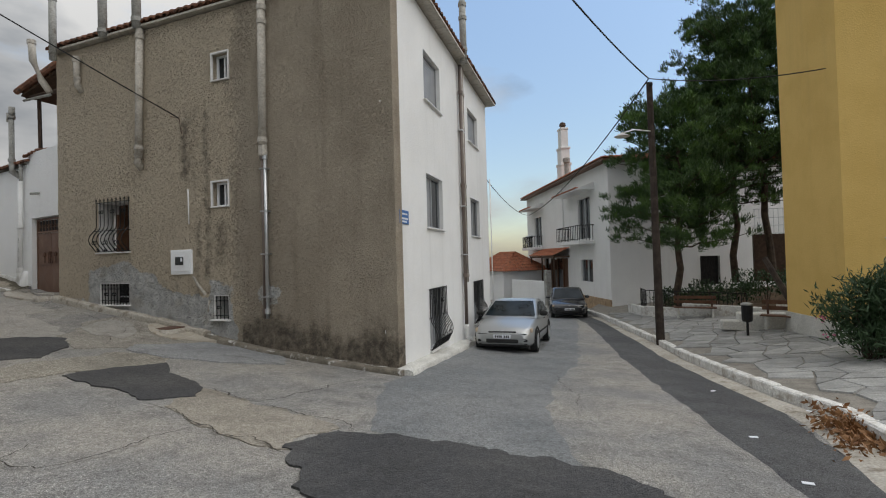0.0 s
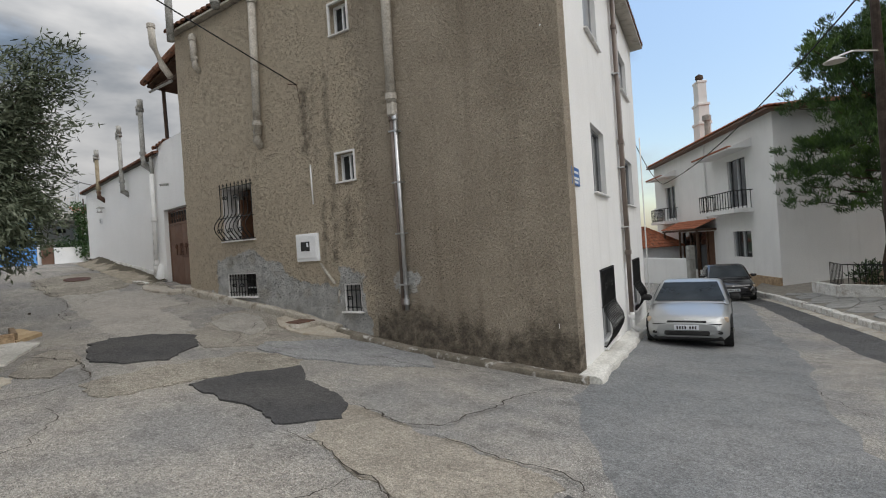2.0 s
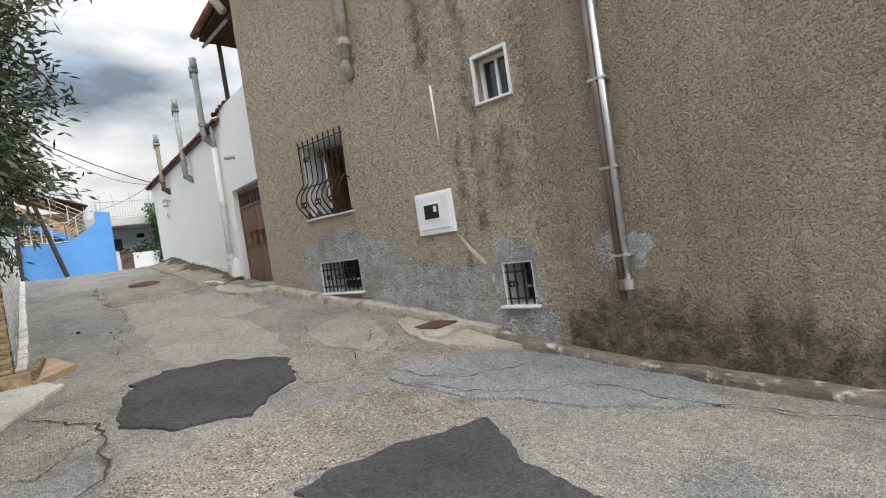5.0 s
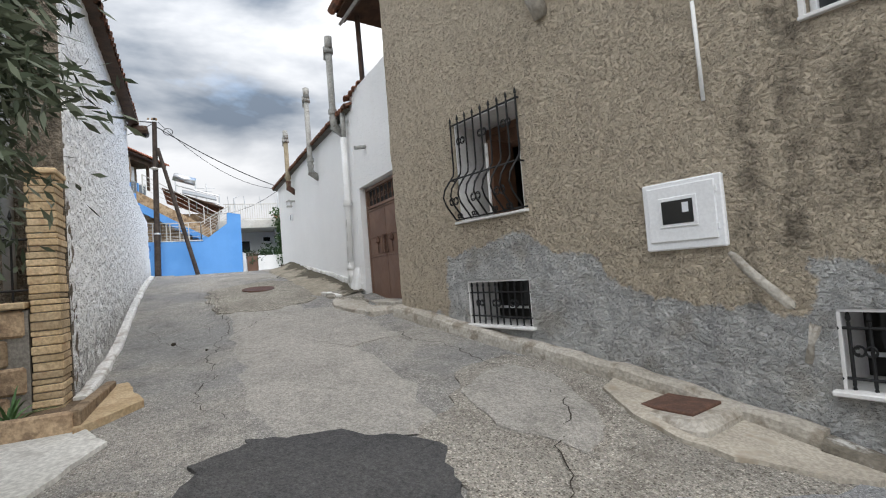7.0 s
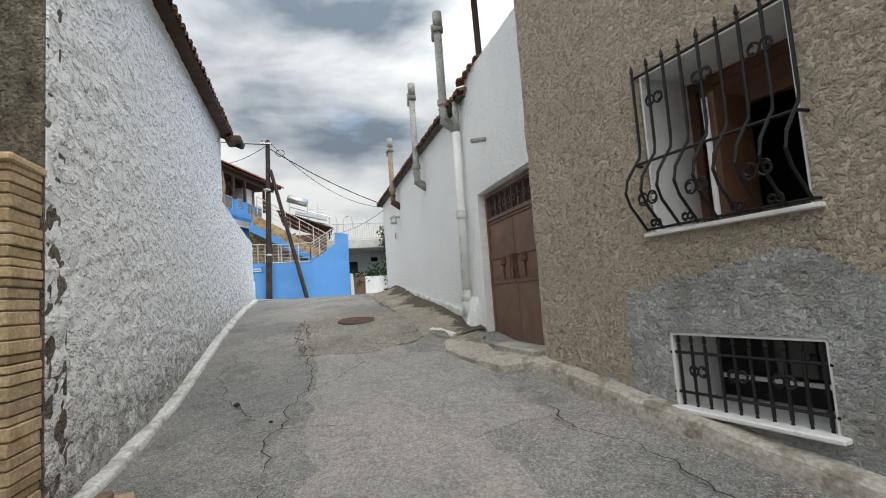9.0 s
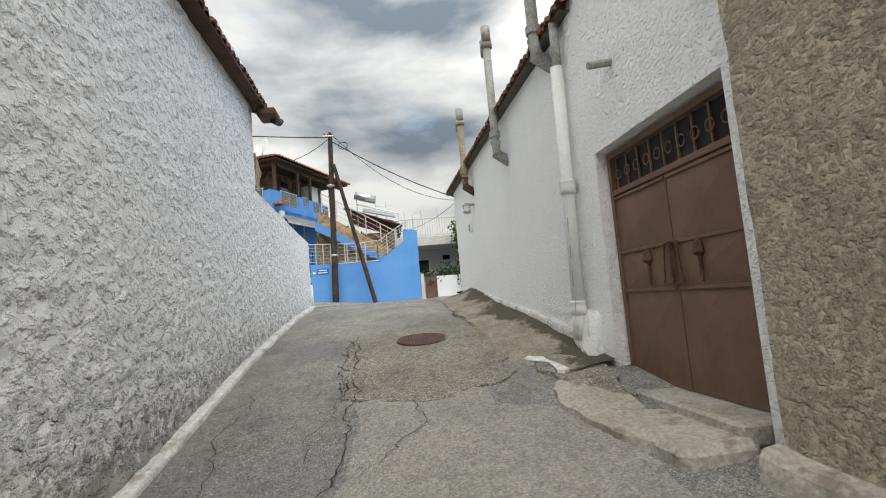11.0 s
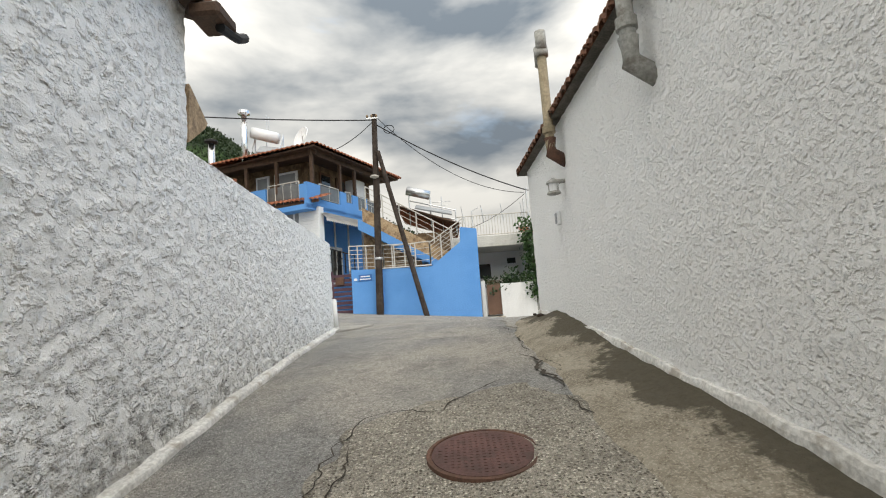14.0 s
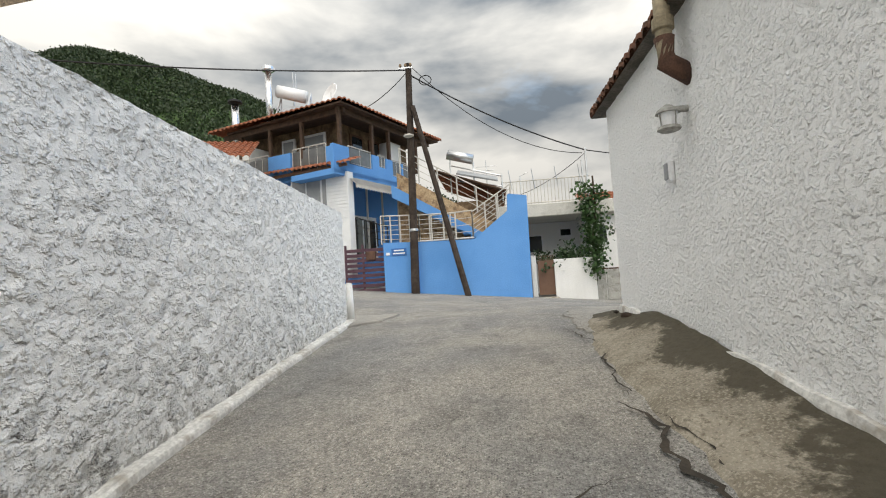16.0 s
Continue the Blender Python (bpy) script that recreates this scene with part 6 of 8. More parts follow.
# upper storey set back behind the balcony; ground floor below
HR.part("wall", wall_block(1.2, 6.0, -1.5, -1.25, 6.3, 8.6), "stoneclad", bh, "rough brown stone cladding")
HR.part("wall", wall_block(3.9, 4.7, -1.25, -0.7, 6.3, 8.3), "white", bh, "white rendered bay")
HL.part("wall", wall_block(1.2, 5.9, -1.5, -1.25, 6.3, 8.6), "stoneclad", bh, "rough brown stone cladding")
HL.part("wall", wall_block(4.6, 5.9, -1.2, -0.1, 6.2, 8.0), "white", bh, "white rendered bay")
HR.part("wall", wall_block(0.2, 5.6, -1.7, -1.45, 1.4, 6.2), "blue", bh)
HL.part("wall", wall_block(0.9, 5.8, -0.5, -0.25, 1.4, 6.2), "white", bh)
HR.part("floor_slab", wall_block(-0.5, 5.4, -2.0, 0.0, 6.15, 6.35), "blue", bh)
HL.part("floor_slab", wall_block(0.3, 5.6, -2.0, 0.0, 6.3, 6.45), "blue", bh)
for a, b, z0, z1 in ((-0.5, 0.32, 6.2, 7.2), (0.32, 1.66, 6.2, 6.62), (1.66, 2.1, 6.2, 7.2), (2.1, 2.56, 6.2, 6.8), (2.56, 3.0, 6.2, 7.2), (3.0, 3.66, 6.2, 6.58), (3.66, 3.75, 6.2, 7.2), (3.75, 4.6, 6.2, 6.6)):
    HR.part("parapet", wall_block(a, b, -0.14, 0.0, z0, z1), "blue", bh)
for a, b, z0, z1 in ((0.3, 0.75, 6.4, 7.3), (2.4, 3.5, 6.4, 7.35), (3.5, 5.0, 6.4, 6.6)):
    HL.part("parapet", wall_block(a, b, -0.14, 0.0, z0, z1), "blue", bh)


def railing(kit, u0, u1, z0, z1, mat_, n, y=-0.07):
    kit.part("rail", tube([(u0, y, z1), (u1, y, z1)], 0.022, 6), mat_, bh)
    kit.part("rail", tube([(u0, y, z0 + 0.06), (u1, y, z0 + 0.06)], 0.014, 6), mat_, bh)
    for k in range(n + 1):
        u = u0 + (u1 - u0) * k / n
        kit.part("baluster", tube([(u, y, z0), (u, y, z1)], 0.016 if k % 3 else 0.025, 6), mat_, bh)


M["dimglass"] = surf("smoked_panel", (0.10, 0.10, 0.10), (0.14, 0.14, 0.135), 2, 10, 0.15, (), spec=0.5)
for a, b, z0, z1 in ((0.35, 1.64, 6.62, 7.28), (2.12, 2.54, 6.8, 7.28), (3.02, 3.64, 6.58, 7.25), (3.77, 4.58, 6.6, 7.2)):
    railing(HR, a, b, z0, z1, "railwhite", 2)
    HR.part("panel", wall_block(a + 0.03, b - 0.03, -0.08, -0.06, z0 + 0.04, z1 - 0.05), "dimglass", bh)
for a, b in ((0.8, 2.35), (3.5, 4.9)):
    railing(HL, a, b, 6.45, 7.45, "railwhite", 4)
    HL.part("panel", wall_block(a + 0.03, b - 0.03, -0.08, -0.06, 6.5, 7.35), "dimglass", bh)
# porch posts, beam, roof
for kit, us in ((HR, (0.0, 1.85, 2.95, 5.0)), (HL, (1.9, 3.45, 5.0))):
    for u in us:
        kit.part("porch_post", box((0.13, 0.13, 1.7 if kit is HR else 1.6), (u, -0.12, 7.85), 0.01), "darkwood", bh, "dark-stained timber post")
HR.part("porch_beam", box((6.2, 0.14, 0.2), (3.0, -0.12, 8.5), 0.01), "darkwood", bh)
HL.part("porch_beam", box((5.9, 0.14, 0.2), (2.9, -0.12, 8.5), 0.01), "darkwood", bh)
HR.part("soffit", wall_block(-0.3, 6.4, -5.6, 0.25, 8.6, 8.66), "darkwood", bh)
for a, b, c in ((1.9, 2.7, HR), (3.1, 3.8, HR), (1.7, 2.9, HL), (3.2, 3.9, HL)):
    w_ = c.part("window", wall_block(a, b, -1.26, -1.18, 6.5, 8.3), "brownwood" if c is HR else "pvc", bh)
    c.part("pane", wall_block(a + 0.1, b - 0.1, -1.19, -1.16, 6.7, 8.2), "glass" if c is HR else "shutter", w_)
HL.part("balcony_chair", wall_block(1.3, 1.7, -0.9, -0.5, 6.5, 7.2), "dimglass", bh)
off = lambda p, z: (p.x - BK.x, p.y - BK.y, z - 1.6)
q1 = BK - eR * 0.35 - eL * 0.35
q2, q4 = q1 + eR * 6.9, q1 + eL * 6.6
q3 = q2 + eL * 6.6
qm1, qm2 = (q1 + q3) / 2 - eL * 0.3, (q1 + q3) / 2 + eL * 0.3
roof_p = part("roof", corrugated(off(q1, 8.7), off(q2, 8.7), off(qm1, 10.0), off(qm1, 10.0), 30, 0.06), "tile", bh, "orange-brown clay tile roof")
for a, b, c, d, n in ((q2, q3, qm2, qm1, 28), (q3, q4, qm2, qm2, 30), (q4, q1, qm1, qm2, 28)):
    part("roof_plane", corrugated(off(a, 8.7), off(b, 8.7), off(c, 10.0), off(d, 10.0), n, 0.06), "tile", roof_p)
# awning and ground-floor bay with its own tiled lean-to
bma = bmesh.new()
vs = [bma.verts.new(v) for v in ((0.15, 0.0, 6.15), (4.3, 0.0, 6.15), (4.3, 0.35, 5.85), (0.15, 0.35, 5.85))]
bma.faces.new(vs)
for k in range(28):
    u = 0.15 + 4.15 * k / 28
    v4 = [bma.verts.new(v) for v in ((u, 0.35, 5.85), (u + 0.148, 0.35, 5.85), (u + 0.148, 0.36, 5.74), (u + 0.074, 0.36, 5.69), (u, 0.36, 5.74))]
    bma.faces.new(v4)
bmesh.ops.solidify(bma, geom=bma.faces[:], thickness=0.02)
HR.part("awning", bma, "railwhite", bh, "cream scalloped fabric awning")
HL.part("bay_wall", wall_block(-0.1, 0.86, -0.35, -0.05, 2.6, 6.3), "pvc", bh, "white slatted bay siding")
for k in range(13):
    HL.part("slat", box((0.9, 0.02, 0.105), (0.38, -0.035, 4.75 + k * 0.12), 0.004), "pvc", bh)
HL.part("bay_frame", wall_block(0.86, 1.02, -0.35, -0.03, 2.6, 6.4), "shutter", bh)
bw = HL.part("bay_window", wall_block(1.05, 2.5, -0.3, -0.08, 4.8, 6.4), "pvc", bh)
for a, b in ((1.15, 1.75), (1.83, 2.42)):
    HL.part("pane", wall_block(a, b, -0.09, -0.06, 4.95, 6.3), "shutter", bw)
HL.part("lean_to_roof", corrugated((-0.35, 0.35, 6.5), (3.5, 0.35, 6.62), (3.5, -0.6, 6.95), (-0.35, -0.6, 6.85), 18, 0.06), "tile", bh, "small red tiled lean-to roof")
HL.part("fascia", wall_block(-0.3, 3.5, 0.2, 0.26, 6.42, 6.52), "brownwood", bh)
dr = HR.part("door", wall_block(1.75, 3.6, -1.5, -1.4, 3.4, 5.1), "pvc", bh)
for a, b in ((1.9, 2.6), (2.75, 3.45)):
    HR.part("pane", wall_block(a, b, -1.41, -1.36, 3.5, 4.95), "glass", dr)
for u in (2.05, 3.05, 4.2):
    HR.part("porch_column", wall_block(u, u + 0.06, -0.7, -0.64, 3.5, 6.2), "railwhite", bh)
# roof clutter: steel flues, solar heater, dish, aerial
def roof_thing(name, x, y, z, label, cat):
    return thing(name, (x, y, z), 0, label, cat)


f1 = roof_thing("steel_flue", -38.6, -4.75, 8.9, "tall shiny steel chimney flue with a cap", "chimney flue")
part("pipe", tube([(0, 0, -0.2), (0, 0, 2.55)], 0.14, 14), "chrome", f1, smooth=True)
part("cap", lathe([(0.15, 2.45), (0.27, 2.5), (0.27, 2.62), (0.2, 2.68)], 14), "chrome", f1)
f2 = roof_thing("steel_flue", -38.9, -6.4, 8.6, "short steel chimney flue with a dark hat", "chimney flue")
part("pipe", tube([(0, 0, -0.3), (0, 0, 1.7)], 0.15, 14), "chrome", f2, smooth=True)
part("cap", lathe([(0.16, 1.62), (0.3, 1.7), (0.28, 1.78), (0.05, 1.88)], 14), "iron", f2)
so = roof_thing("solar_heater", -39.3, -3.6, 9.2, "white rooftop solar water heater with a steel tank", "solar heater")
part("tank", tube([(0.2, -1.0, 1.5), (0.1, 0.2, 1.15)], 0.26, 14), "pvc", so, smooth=True)
part("collector", box((1.0, 1.7, 0.09), (0.55, 0.2, 0.75), 0.01, m=Euler((radians(-6), radians(32), radians(8))).to_matrix().to_4x4()), "shutter", so)
for dy in (-0.9, 0.4):
    part("leg", tube([(0.1, dy, 0), (0.1, dy, 1.3)], 0.03, 6), "steel", so)
    part("leg", tube([(0.1, dy, 1.2), (0.9, dy, 0)], 0.03, 6), "steel", so)
di = roof_thing("satellite_dish", -38.7, -2.15, 9.3, "white satellite dish on a short mast", "satellite dish")
part("mast", tube([(0, 0, -0.2), (0, 0, 0.75)], 0.025, 6), "steel", di)
part("reflector", lathe([(0.02, 0.0), (0.3, 0.03), (0.52, 0.1), (0.5, 0.12), (0.28, 0.05), (0.02, 0.02)], 20), "pvc", di, m=pose(0.0, 0, 0.8, 0, 72, -40))
part("feed_arm", tube([(0.05, 0.0, 0.45), (0.5, 0.15, 0.75)], 0.015, 6), "steel", di)
an = roof_thing("aerial", -39.6, -4.1, 9.3, "thin metal roof aerial", "aerial")
part("mast", tube([(0, 0, -0.2), (0, 0, 2.4)], 0.02, 6), "steel", an)
part("mast", tube([(0.0, 0.12, 1.2), (0, 0.12, 2.3)], 0.015, 6), "steel", an)

# ---- retaining wall with stairs, gate, street sign ----
rwt = thing("retaining_wall", (-35.6, 0.4, 1.4), 0, "sky-blue rendered retaining wall stepping up with the stair", "wall", kind="structure")
part("panel", prism([(0, 0), (1.15, 0), (1.15, 2.24), (0, 2.28)], -0.2, m=Matrix.Rotation(radians(90), 4, "Z")), "blue", rwt)
part("panel", prism([(1.15, 0), (4.75, 0), (4.78, 3.5), (4.2, 3.6), (4.15, 3.55), (4.13, 3.05), (3.0, 2.2), (1.15, 2.24)], -0.25, m=Matrix.Translation((-0.12, 0, 0)) @ Matrix.Rotation(radians(90), 4, "Z")), "blue", rwt)
part("coping", box((0.3, 1.9, 0.04), (0.0, 2.05, 2.26), 0.005), "marble", rwt)
part("plinth_step", box((0.7, 1.3, 0.3), (0.3, 0.25, 0.12), 0.04), "brownstone", rwt, "reddish stone step at the gate")
sg = thing("street_sign", (-35.385, 0.92, 3.2), 0, "small blue enamel street name sign on the wall", "street sign")
part("plate", box((0.02, 0.5, 0.24), (0, 0, 0.15), 0.004), "signblue", sg)
for z, w_ in ((0.2, 0.34), (0.1, 0.4)):
    part("lettering_bar", box((0.004, w_, 0.04), (0.013, 0, z)), "letter", sg)
hp = thing("house_number", (-35.39, 0.55, 3.25), 0, "little white house number plate on the wall", "number plate")
part("plate", box((0.015, 0.12, 0.09), (0, 0, 0.05), 0.004), "letter", hp)
M["purple"] = surf("aubergine_paint", (0.07, 0.035, 0.05), (0.1, 0.05, 0.065), 3, 40, 0.5, ())
yg = thing("slatted_gate", (-35.75, -0.95, 1.5), 0, "aubergine slatted yard gate, closed", "gate")
for k in range(11):
    part("slat", box((0.03, 1.3, 0.11), (0, 0.62, 0.3 + k * 0.17), 0.005), "purple", yg)
for y in (-0.05, 0.55, 1.3):
    part("post", box((0.07, 0.07, 2.2), (-0.03, y, 1.1), 0.005), "purple", yg)
part("letter_box", box((0.12, 0.32, 0.3), (0.06, 0.85, 1.8), 0.02), "rust", yg, "rusty brown letter box")
M["stonetan"] = surf("tan_stone_cladding", (0.3, 0.2, 0.115), (0.45, 0.33, 0.2), 3.5, 18, 0.9, ((8, 0.03),), stain=((0.14, 0.09, 0.055), 5, 0.5, 0.75))
stt = thing("outdoor_stair", (-37.2, 0.6, 3.5), 0, "blue outdoor stair with pale marble treads", "stair", kind="structure")
for k in range(13):
    part("tread", box((1.1, 0.32, 0.05), (-0.3, 3.3 - k * 0.27, 0.1 + 0.17 * k), 0.004), "marble", stt)
    part("riser", box((1.05, 0.27, 0.17), (-0.3, 3.3 - k * 0.27, 0.0 + 0.17 * k)), "blue", stt)
part("stringer", prism([(3.5, -0.1), (3.5, 0.15), (-0.1, 2.35), (-0.1, 1.9)], -0.12, m=Matrix.Translation((0.3, 0, 0)) @ Matrix.Rotation(radians(90), 4, "Z")), "blue", stt)
part("landing", box((1.2, 3.9, 0.15), (0.6, 1.9, -0.05)), "marble", stt)
part("stone_side", prism([(3.9, -0.9), (3.9, 0.75), (3.3, 0.95), (-0.1, 3.05), (-0.1, -0.9)], -0.2, m=Matrix.Translation((-0.95, 0, 0)) @ Matrix.Rotation(radians(90), 4, "Z")), "stonetan", stt, "brown stone cladded wall")
rl = thing("stair_railing", (-36.6, 0.6, 3.6), 0, "tubular cream stair railing with thin rods", "railing")
def rail_run(parent, a, b, posts, h, rods=3, mat_="railwhite"):
    a, b = Vector(a), Vector(b)
    for k in range(posts + 1):
        p = a.lerp(b, k / posts)
        part("post", tube([p, p + Vector((0, 0, h))], 0.025, 6), mat_, parent)
    for r in range(rods + 1):
        o = Vector((0, 0, h * (1 - r / (rods + 1))))
        part("rod", tube([a + o, b + o], 0.024 if r == 0 else 0.011, 6), mat_, parent)


rail_run(rl, (0.35, 4.1, 0.95), (0.35, 2.75, 0.1), 3, 0.9, 5)
rail_run(rl, (0.35, 2.75, 0.1), (-0.2, 1.2, 0.1), 2, 0.95, 3)
rail_run(rl, (0.05, 3.6, 0.6), (0.05, 0.3, 2.6), 5, 0.9, 3)
rail_run(rl, (0.95, -0.3, 0.05), (0.95, 1.0, 0.0), 4, 0.95, 5)
rail_run(rl, (0.95, 1.0, 0.0), (0.8, 2.2, 0.0), 3, 0.95, 5)
rail_run(rl, (0.4, -1.3, 0.3), (0.4, -0.2, -0.1), 3, 0.8, 2, "iron")

# neighbour with the dark roof, solar heaters and aerial behind the stair
nb = thing("stone_house", (-42.5, 4.5, 1.6), 0, "low stone house with a dark eave behind the stair", "house")
part("wall", box((5.0, 4.0, 4.3), (-2.4, -2.0, 2.15)), "stoneclad", nb)
bmn = bmesh.new()
vs = [bmn.verts.new(v) for v in ((0.8, -3.0, 5.78), (0.8, 0.25, 4.58), (-5.5, 0.25, 4.62), (-5.5, -3.0, 5.8))]
bmn.faces.new(vs)
bmesh.ops.solidify(bmn, geom=bmn.faces[:], thickness=0.14)
part("roof", bmn, "oldtile", nb, "dark red-brown roof")
part("fascia", tube([(0.84, -3.0, 5.72), (0.84, 0.27, 4.52)], 0.07, 4), "darkwood", nb)
so2 = thing("solar_heater", (-42.8, 3.0, 6.55), 0, "rooftop solar water heater with a white tank", "solar heater")
part("tank", tube([(0, -0.9, 1.75), (0, 0.3, 1.4)], 0.24, 14), "steel", so2, smooth=True)
part("collector", box((1.2, 1.9, 0.08), (0.5, 0.3, 0.75), 0.01, m=Euler((radians(-14), radians(18), 0)).to_matrix().to_4x4()), "shutter", so2)
for a, b in (((0, -0.8, -0.2), (0, -0.8, 1.5)), ((0, 0.3, -0.3), (0, 0.3, 1.3)), ((0, -0.8, 1.2), (0, 1.6, 0.5)), ((0, 1.6, -0.7), (0, 1.6, 0.6)), ((0, -0.4, 0.4), (0, 1.6, 0.0))):
    part("strut", tube([a, b], 0.035, 6), "steel", so2)
an2 = thing("aerial", (-43.0, 3.9, 6.0), 0, "metal aerial with cross rods", "aerial")
part("mast", tube([(0, 0, -0.6), (0, 0, 1.9)], 0.02, 6), "steel", an2)
for z, L in ((1.6, 0.5), (1.4, 0.35)):
    part("rod", tube([(0, -L, z), (0, L, z)], 0.015, 5), "steel", an2)
an3 = thing("bent_mast", (-42.0, 5.4, 5.2), 0, "thin bent metal pole", "aerial")
part("mast", tube([(0, 0, 0), (0, 0, 1.6), (0, 0.35, 1.75)], 0.03, 6), "steel", an3)

# ---- flat-roofed neighbour with gate, vine and garage ----
nx = -36.4
fh = thing("flat_roof_house", (nx, 5.3, 1.4), 0, "pale flat-roofed house with a railed terrace", "house")
part("wall", box((0.25, 4.0, 3.2), (-3.0, 2.0, 1.6)), "white", fh)
part("roof_slab", box((3.6, 4.2, 0.45), (-2.2, 1.0, 3.15), 0.02), "paleconc", fh)
wn = part("window", box((0.08, 0.62, 0.75), (-2.86, 0.35, 2.1)), "pvc", fh)
part("pane", box((0.03, 0.5, 0.63), (-2.82, 0.35, 2.1)), "glass", wn)
wn = part("window", box((0.08, 0.5, 0.34), (-2.86, 1.55, 2.5)), "pvc", fh)
part("pane", box((0.03, 0.38, 0.24), (-2.82, 1.55, 2.5)), "glass", wn)
wn = part("window", box((0.08, 0.4, 0.7), (-1.0, 2.55, 2.2)), "pvc", fh)
part("pane", box((0.03, 0.3, 0.6), (-0.95, 2.55, 2.2)), "glass", wn)
part("wing", box((2.0, 2.2, 3.3), (-2.05, 3.2, 1.6)), "white", fh)
part("wing_eave", corrugated((-0.7, 1.9, 3.3), (-0.7, 4.4, 3.3), (-2.5, 4.4, 3.9), (-2.5, 1.9, 3.9), 12, 0.05), "tile", fh, "red clay tile eave")
tr = thing("terrace_railing", (nx - 0.6, 4.6, 4.75), 0, "white metal terrace railing with scrolls", "railing")
for k in range(24):
    part("baluster", tube([(0, k * 0.12, 0), (0, k * 0.12, 0.9)], 0.012, 5), "railwhite", tr)
for z in (0.1, 0.9):
    part("rail", tube([(0, -0.1, z), (0, 2.9, z)], 0.022, 6), "railwhite", tr)
for k in range(4):
    part("stay", tube([(0, 0.2 + k * 0.8, 0.6), (0.15, 0.1 + k * 0.8, 1.3)], 0.012, 5), "steel", tr)
fw_ = thing("front_wall", (nx, 5.2, 1.35), 0, "white-painted front garden wall", "garden wall", kind="structure")
part("wall", box((0.2, 1.35, 1.45), (0.1, 1.45, 0.72), 0.01), "white", fw_)
part("gate_pier", box((0.22, 0.16, 1.6), (0.15, 0.1, 0.8), 0.01), "white", fw_)
part("step", box((0.5, 0.7, 0.22), (0.3, 0.5, 0.1), 0.02), "ledge", fw_)
wg = thing("garden_gate", (nx + 0.1, 5.42, 1.6), 0, "brown metal garden gate with scroll top", "gate")
part("panel", box((0.03, 0.56, 1.15), (0, 0.3, 0.6), 0.004), "brownpaint", wg)
for k in range(5):
    part("scroll", tube([(0.01, 0.1 + k * 0.1 + 0.05 * math.cos(a), 1.27 + 0.07 * math.sin(a)) for a in np.linspace(0, 6.28, 11)], 0.009, 5), "brownpaint", wg)
gg = thing("garage_door", (nx + 0.1, 7.1, 1.35), 0, "low grey-brown metal double door", "door")
for k in range(2):
    part("leaf", box((0.04, 0.52, 1.0), (0, 0.28 + k * 0.54, 0.5), 0.004), "flue", gg)
part("frame", box((0.06, 1.2, 0.05), (0, 0.55, 1.03)), "darkwood", gg)
rv = random.Random(11)
vn = thing("climbing_vine", (nx + 0.15, 7.2, 1.6), 0, "tall leafy climbing vine on the garden wall", "vine")
part("stem", tube(limb((0, 0.1, 0), (0, 0.25, 3.9), 0, 0, 0, 8, 0.08, rv), 0.03, 6), "bark", vn)
sp_ = [(Vector((rv.gauss(0, 0.12), 0.1 + rv.gauss(0, 0.1 + 0.1 * (z > 1.6)), z)), Vector((0.6, 0, 0.2))) for z in np.linspace(0.7, 3.55, 66)]
leaf_cloud("leaves", sp_, "vine", vn, 0.13, 0.06, 24, 0.13, rv, 0.2)
sh = thing("shrub", (nx - 0.3, 6.2, 2.3), 0, "dark green shrub behind the garden wall", "shrub")
sp_ = [(Vector((rv.gauss(0, 0.25), rv.gauss(0, 0.38), 0.4 + rv.gauss(0, 0.25))), Vector((0.3, 0, 0.6))) for _ in range(60)]
part("stem", tube([(0, 0, -0.8), (0, 0, 0.5)], 0.03, 5), "bark", sh)
leaf_cloud("leaves", sp_, "oleander", sh, 0.11, 0.045, 22, 0.1, rv)
rp_ = thing("roof_post", (-36.9, 7.2, 4.7), 0, "thin cable mast on the terrace", "mast")
part("mast", tube([(0, 0.2, 0), (0, 0.2, 1.95)], 0.03, 6), "steel", rp_)
part("mast", tube([(0, 0.05, 0), (0, 0.05, 1.5)], 0.025, 6), "steel", rp_)

# ---- poles and cables ----
def cable(name, a, b, sag, r=0.012, n=16, label="black overhead cable strung between poles", off_=(0, 0, 0)):
    a, b = Vector(a), Vector(b)
    pts = [a.lerp(b, i / n) - Vector((0, 0, sag * 4 * (i / n) * (1 - i / n))) for i in range(n + 1)]
    return tagged(part(name, tube([p - a for p in pts], r, 5), "cable", m=Matrix.Translation(a)), label, "cable", "overhead cables")


PT = Vector((-35.22, 1.62, 9.32))
PZ = ground(-35.45, 1.42) - 0.05
up_ = thing("utility_pole", (-35.22, 1.42, PZ), 0, "dark creosoted wooden utility pole with a leaning brace", "utility pole")
part("pole", tube([(0, 0, 0), (0, 0.2, 9.53 - PZ)], 0.14, 12, taper=0.1), "polewood", up_)
part("brace", tube([(0.3, 1.72, -0.15), (0.12, 0.28, 8.05 - PZ)], 0.1, 10, taper=0.08), "polewood", up_)
part("insulator", lathe([(0.05, 0), (0.17, 0.05), (0.17, 0.09), (0.03, 0.14)], 12, (0.15, 0.1, 5.1)), "railwhite", up_)
part("crossbar", box((0.05, 0.45, 0.05), (0.1, 0.12, 7.45)), "steel", up_)
for k in range(3):
    part("insulator_pin", lathe([(0.02, 0), (0.045, 0.03), (0.045, 0.08), (0.02, 0.12)], 8, (0.12, -0.05 + 0.17 * k, 7.47)), "brownstone", up_)
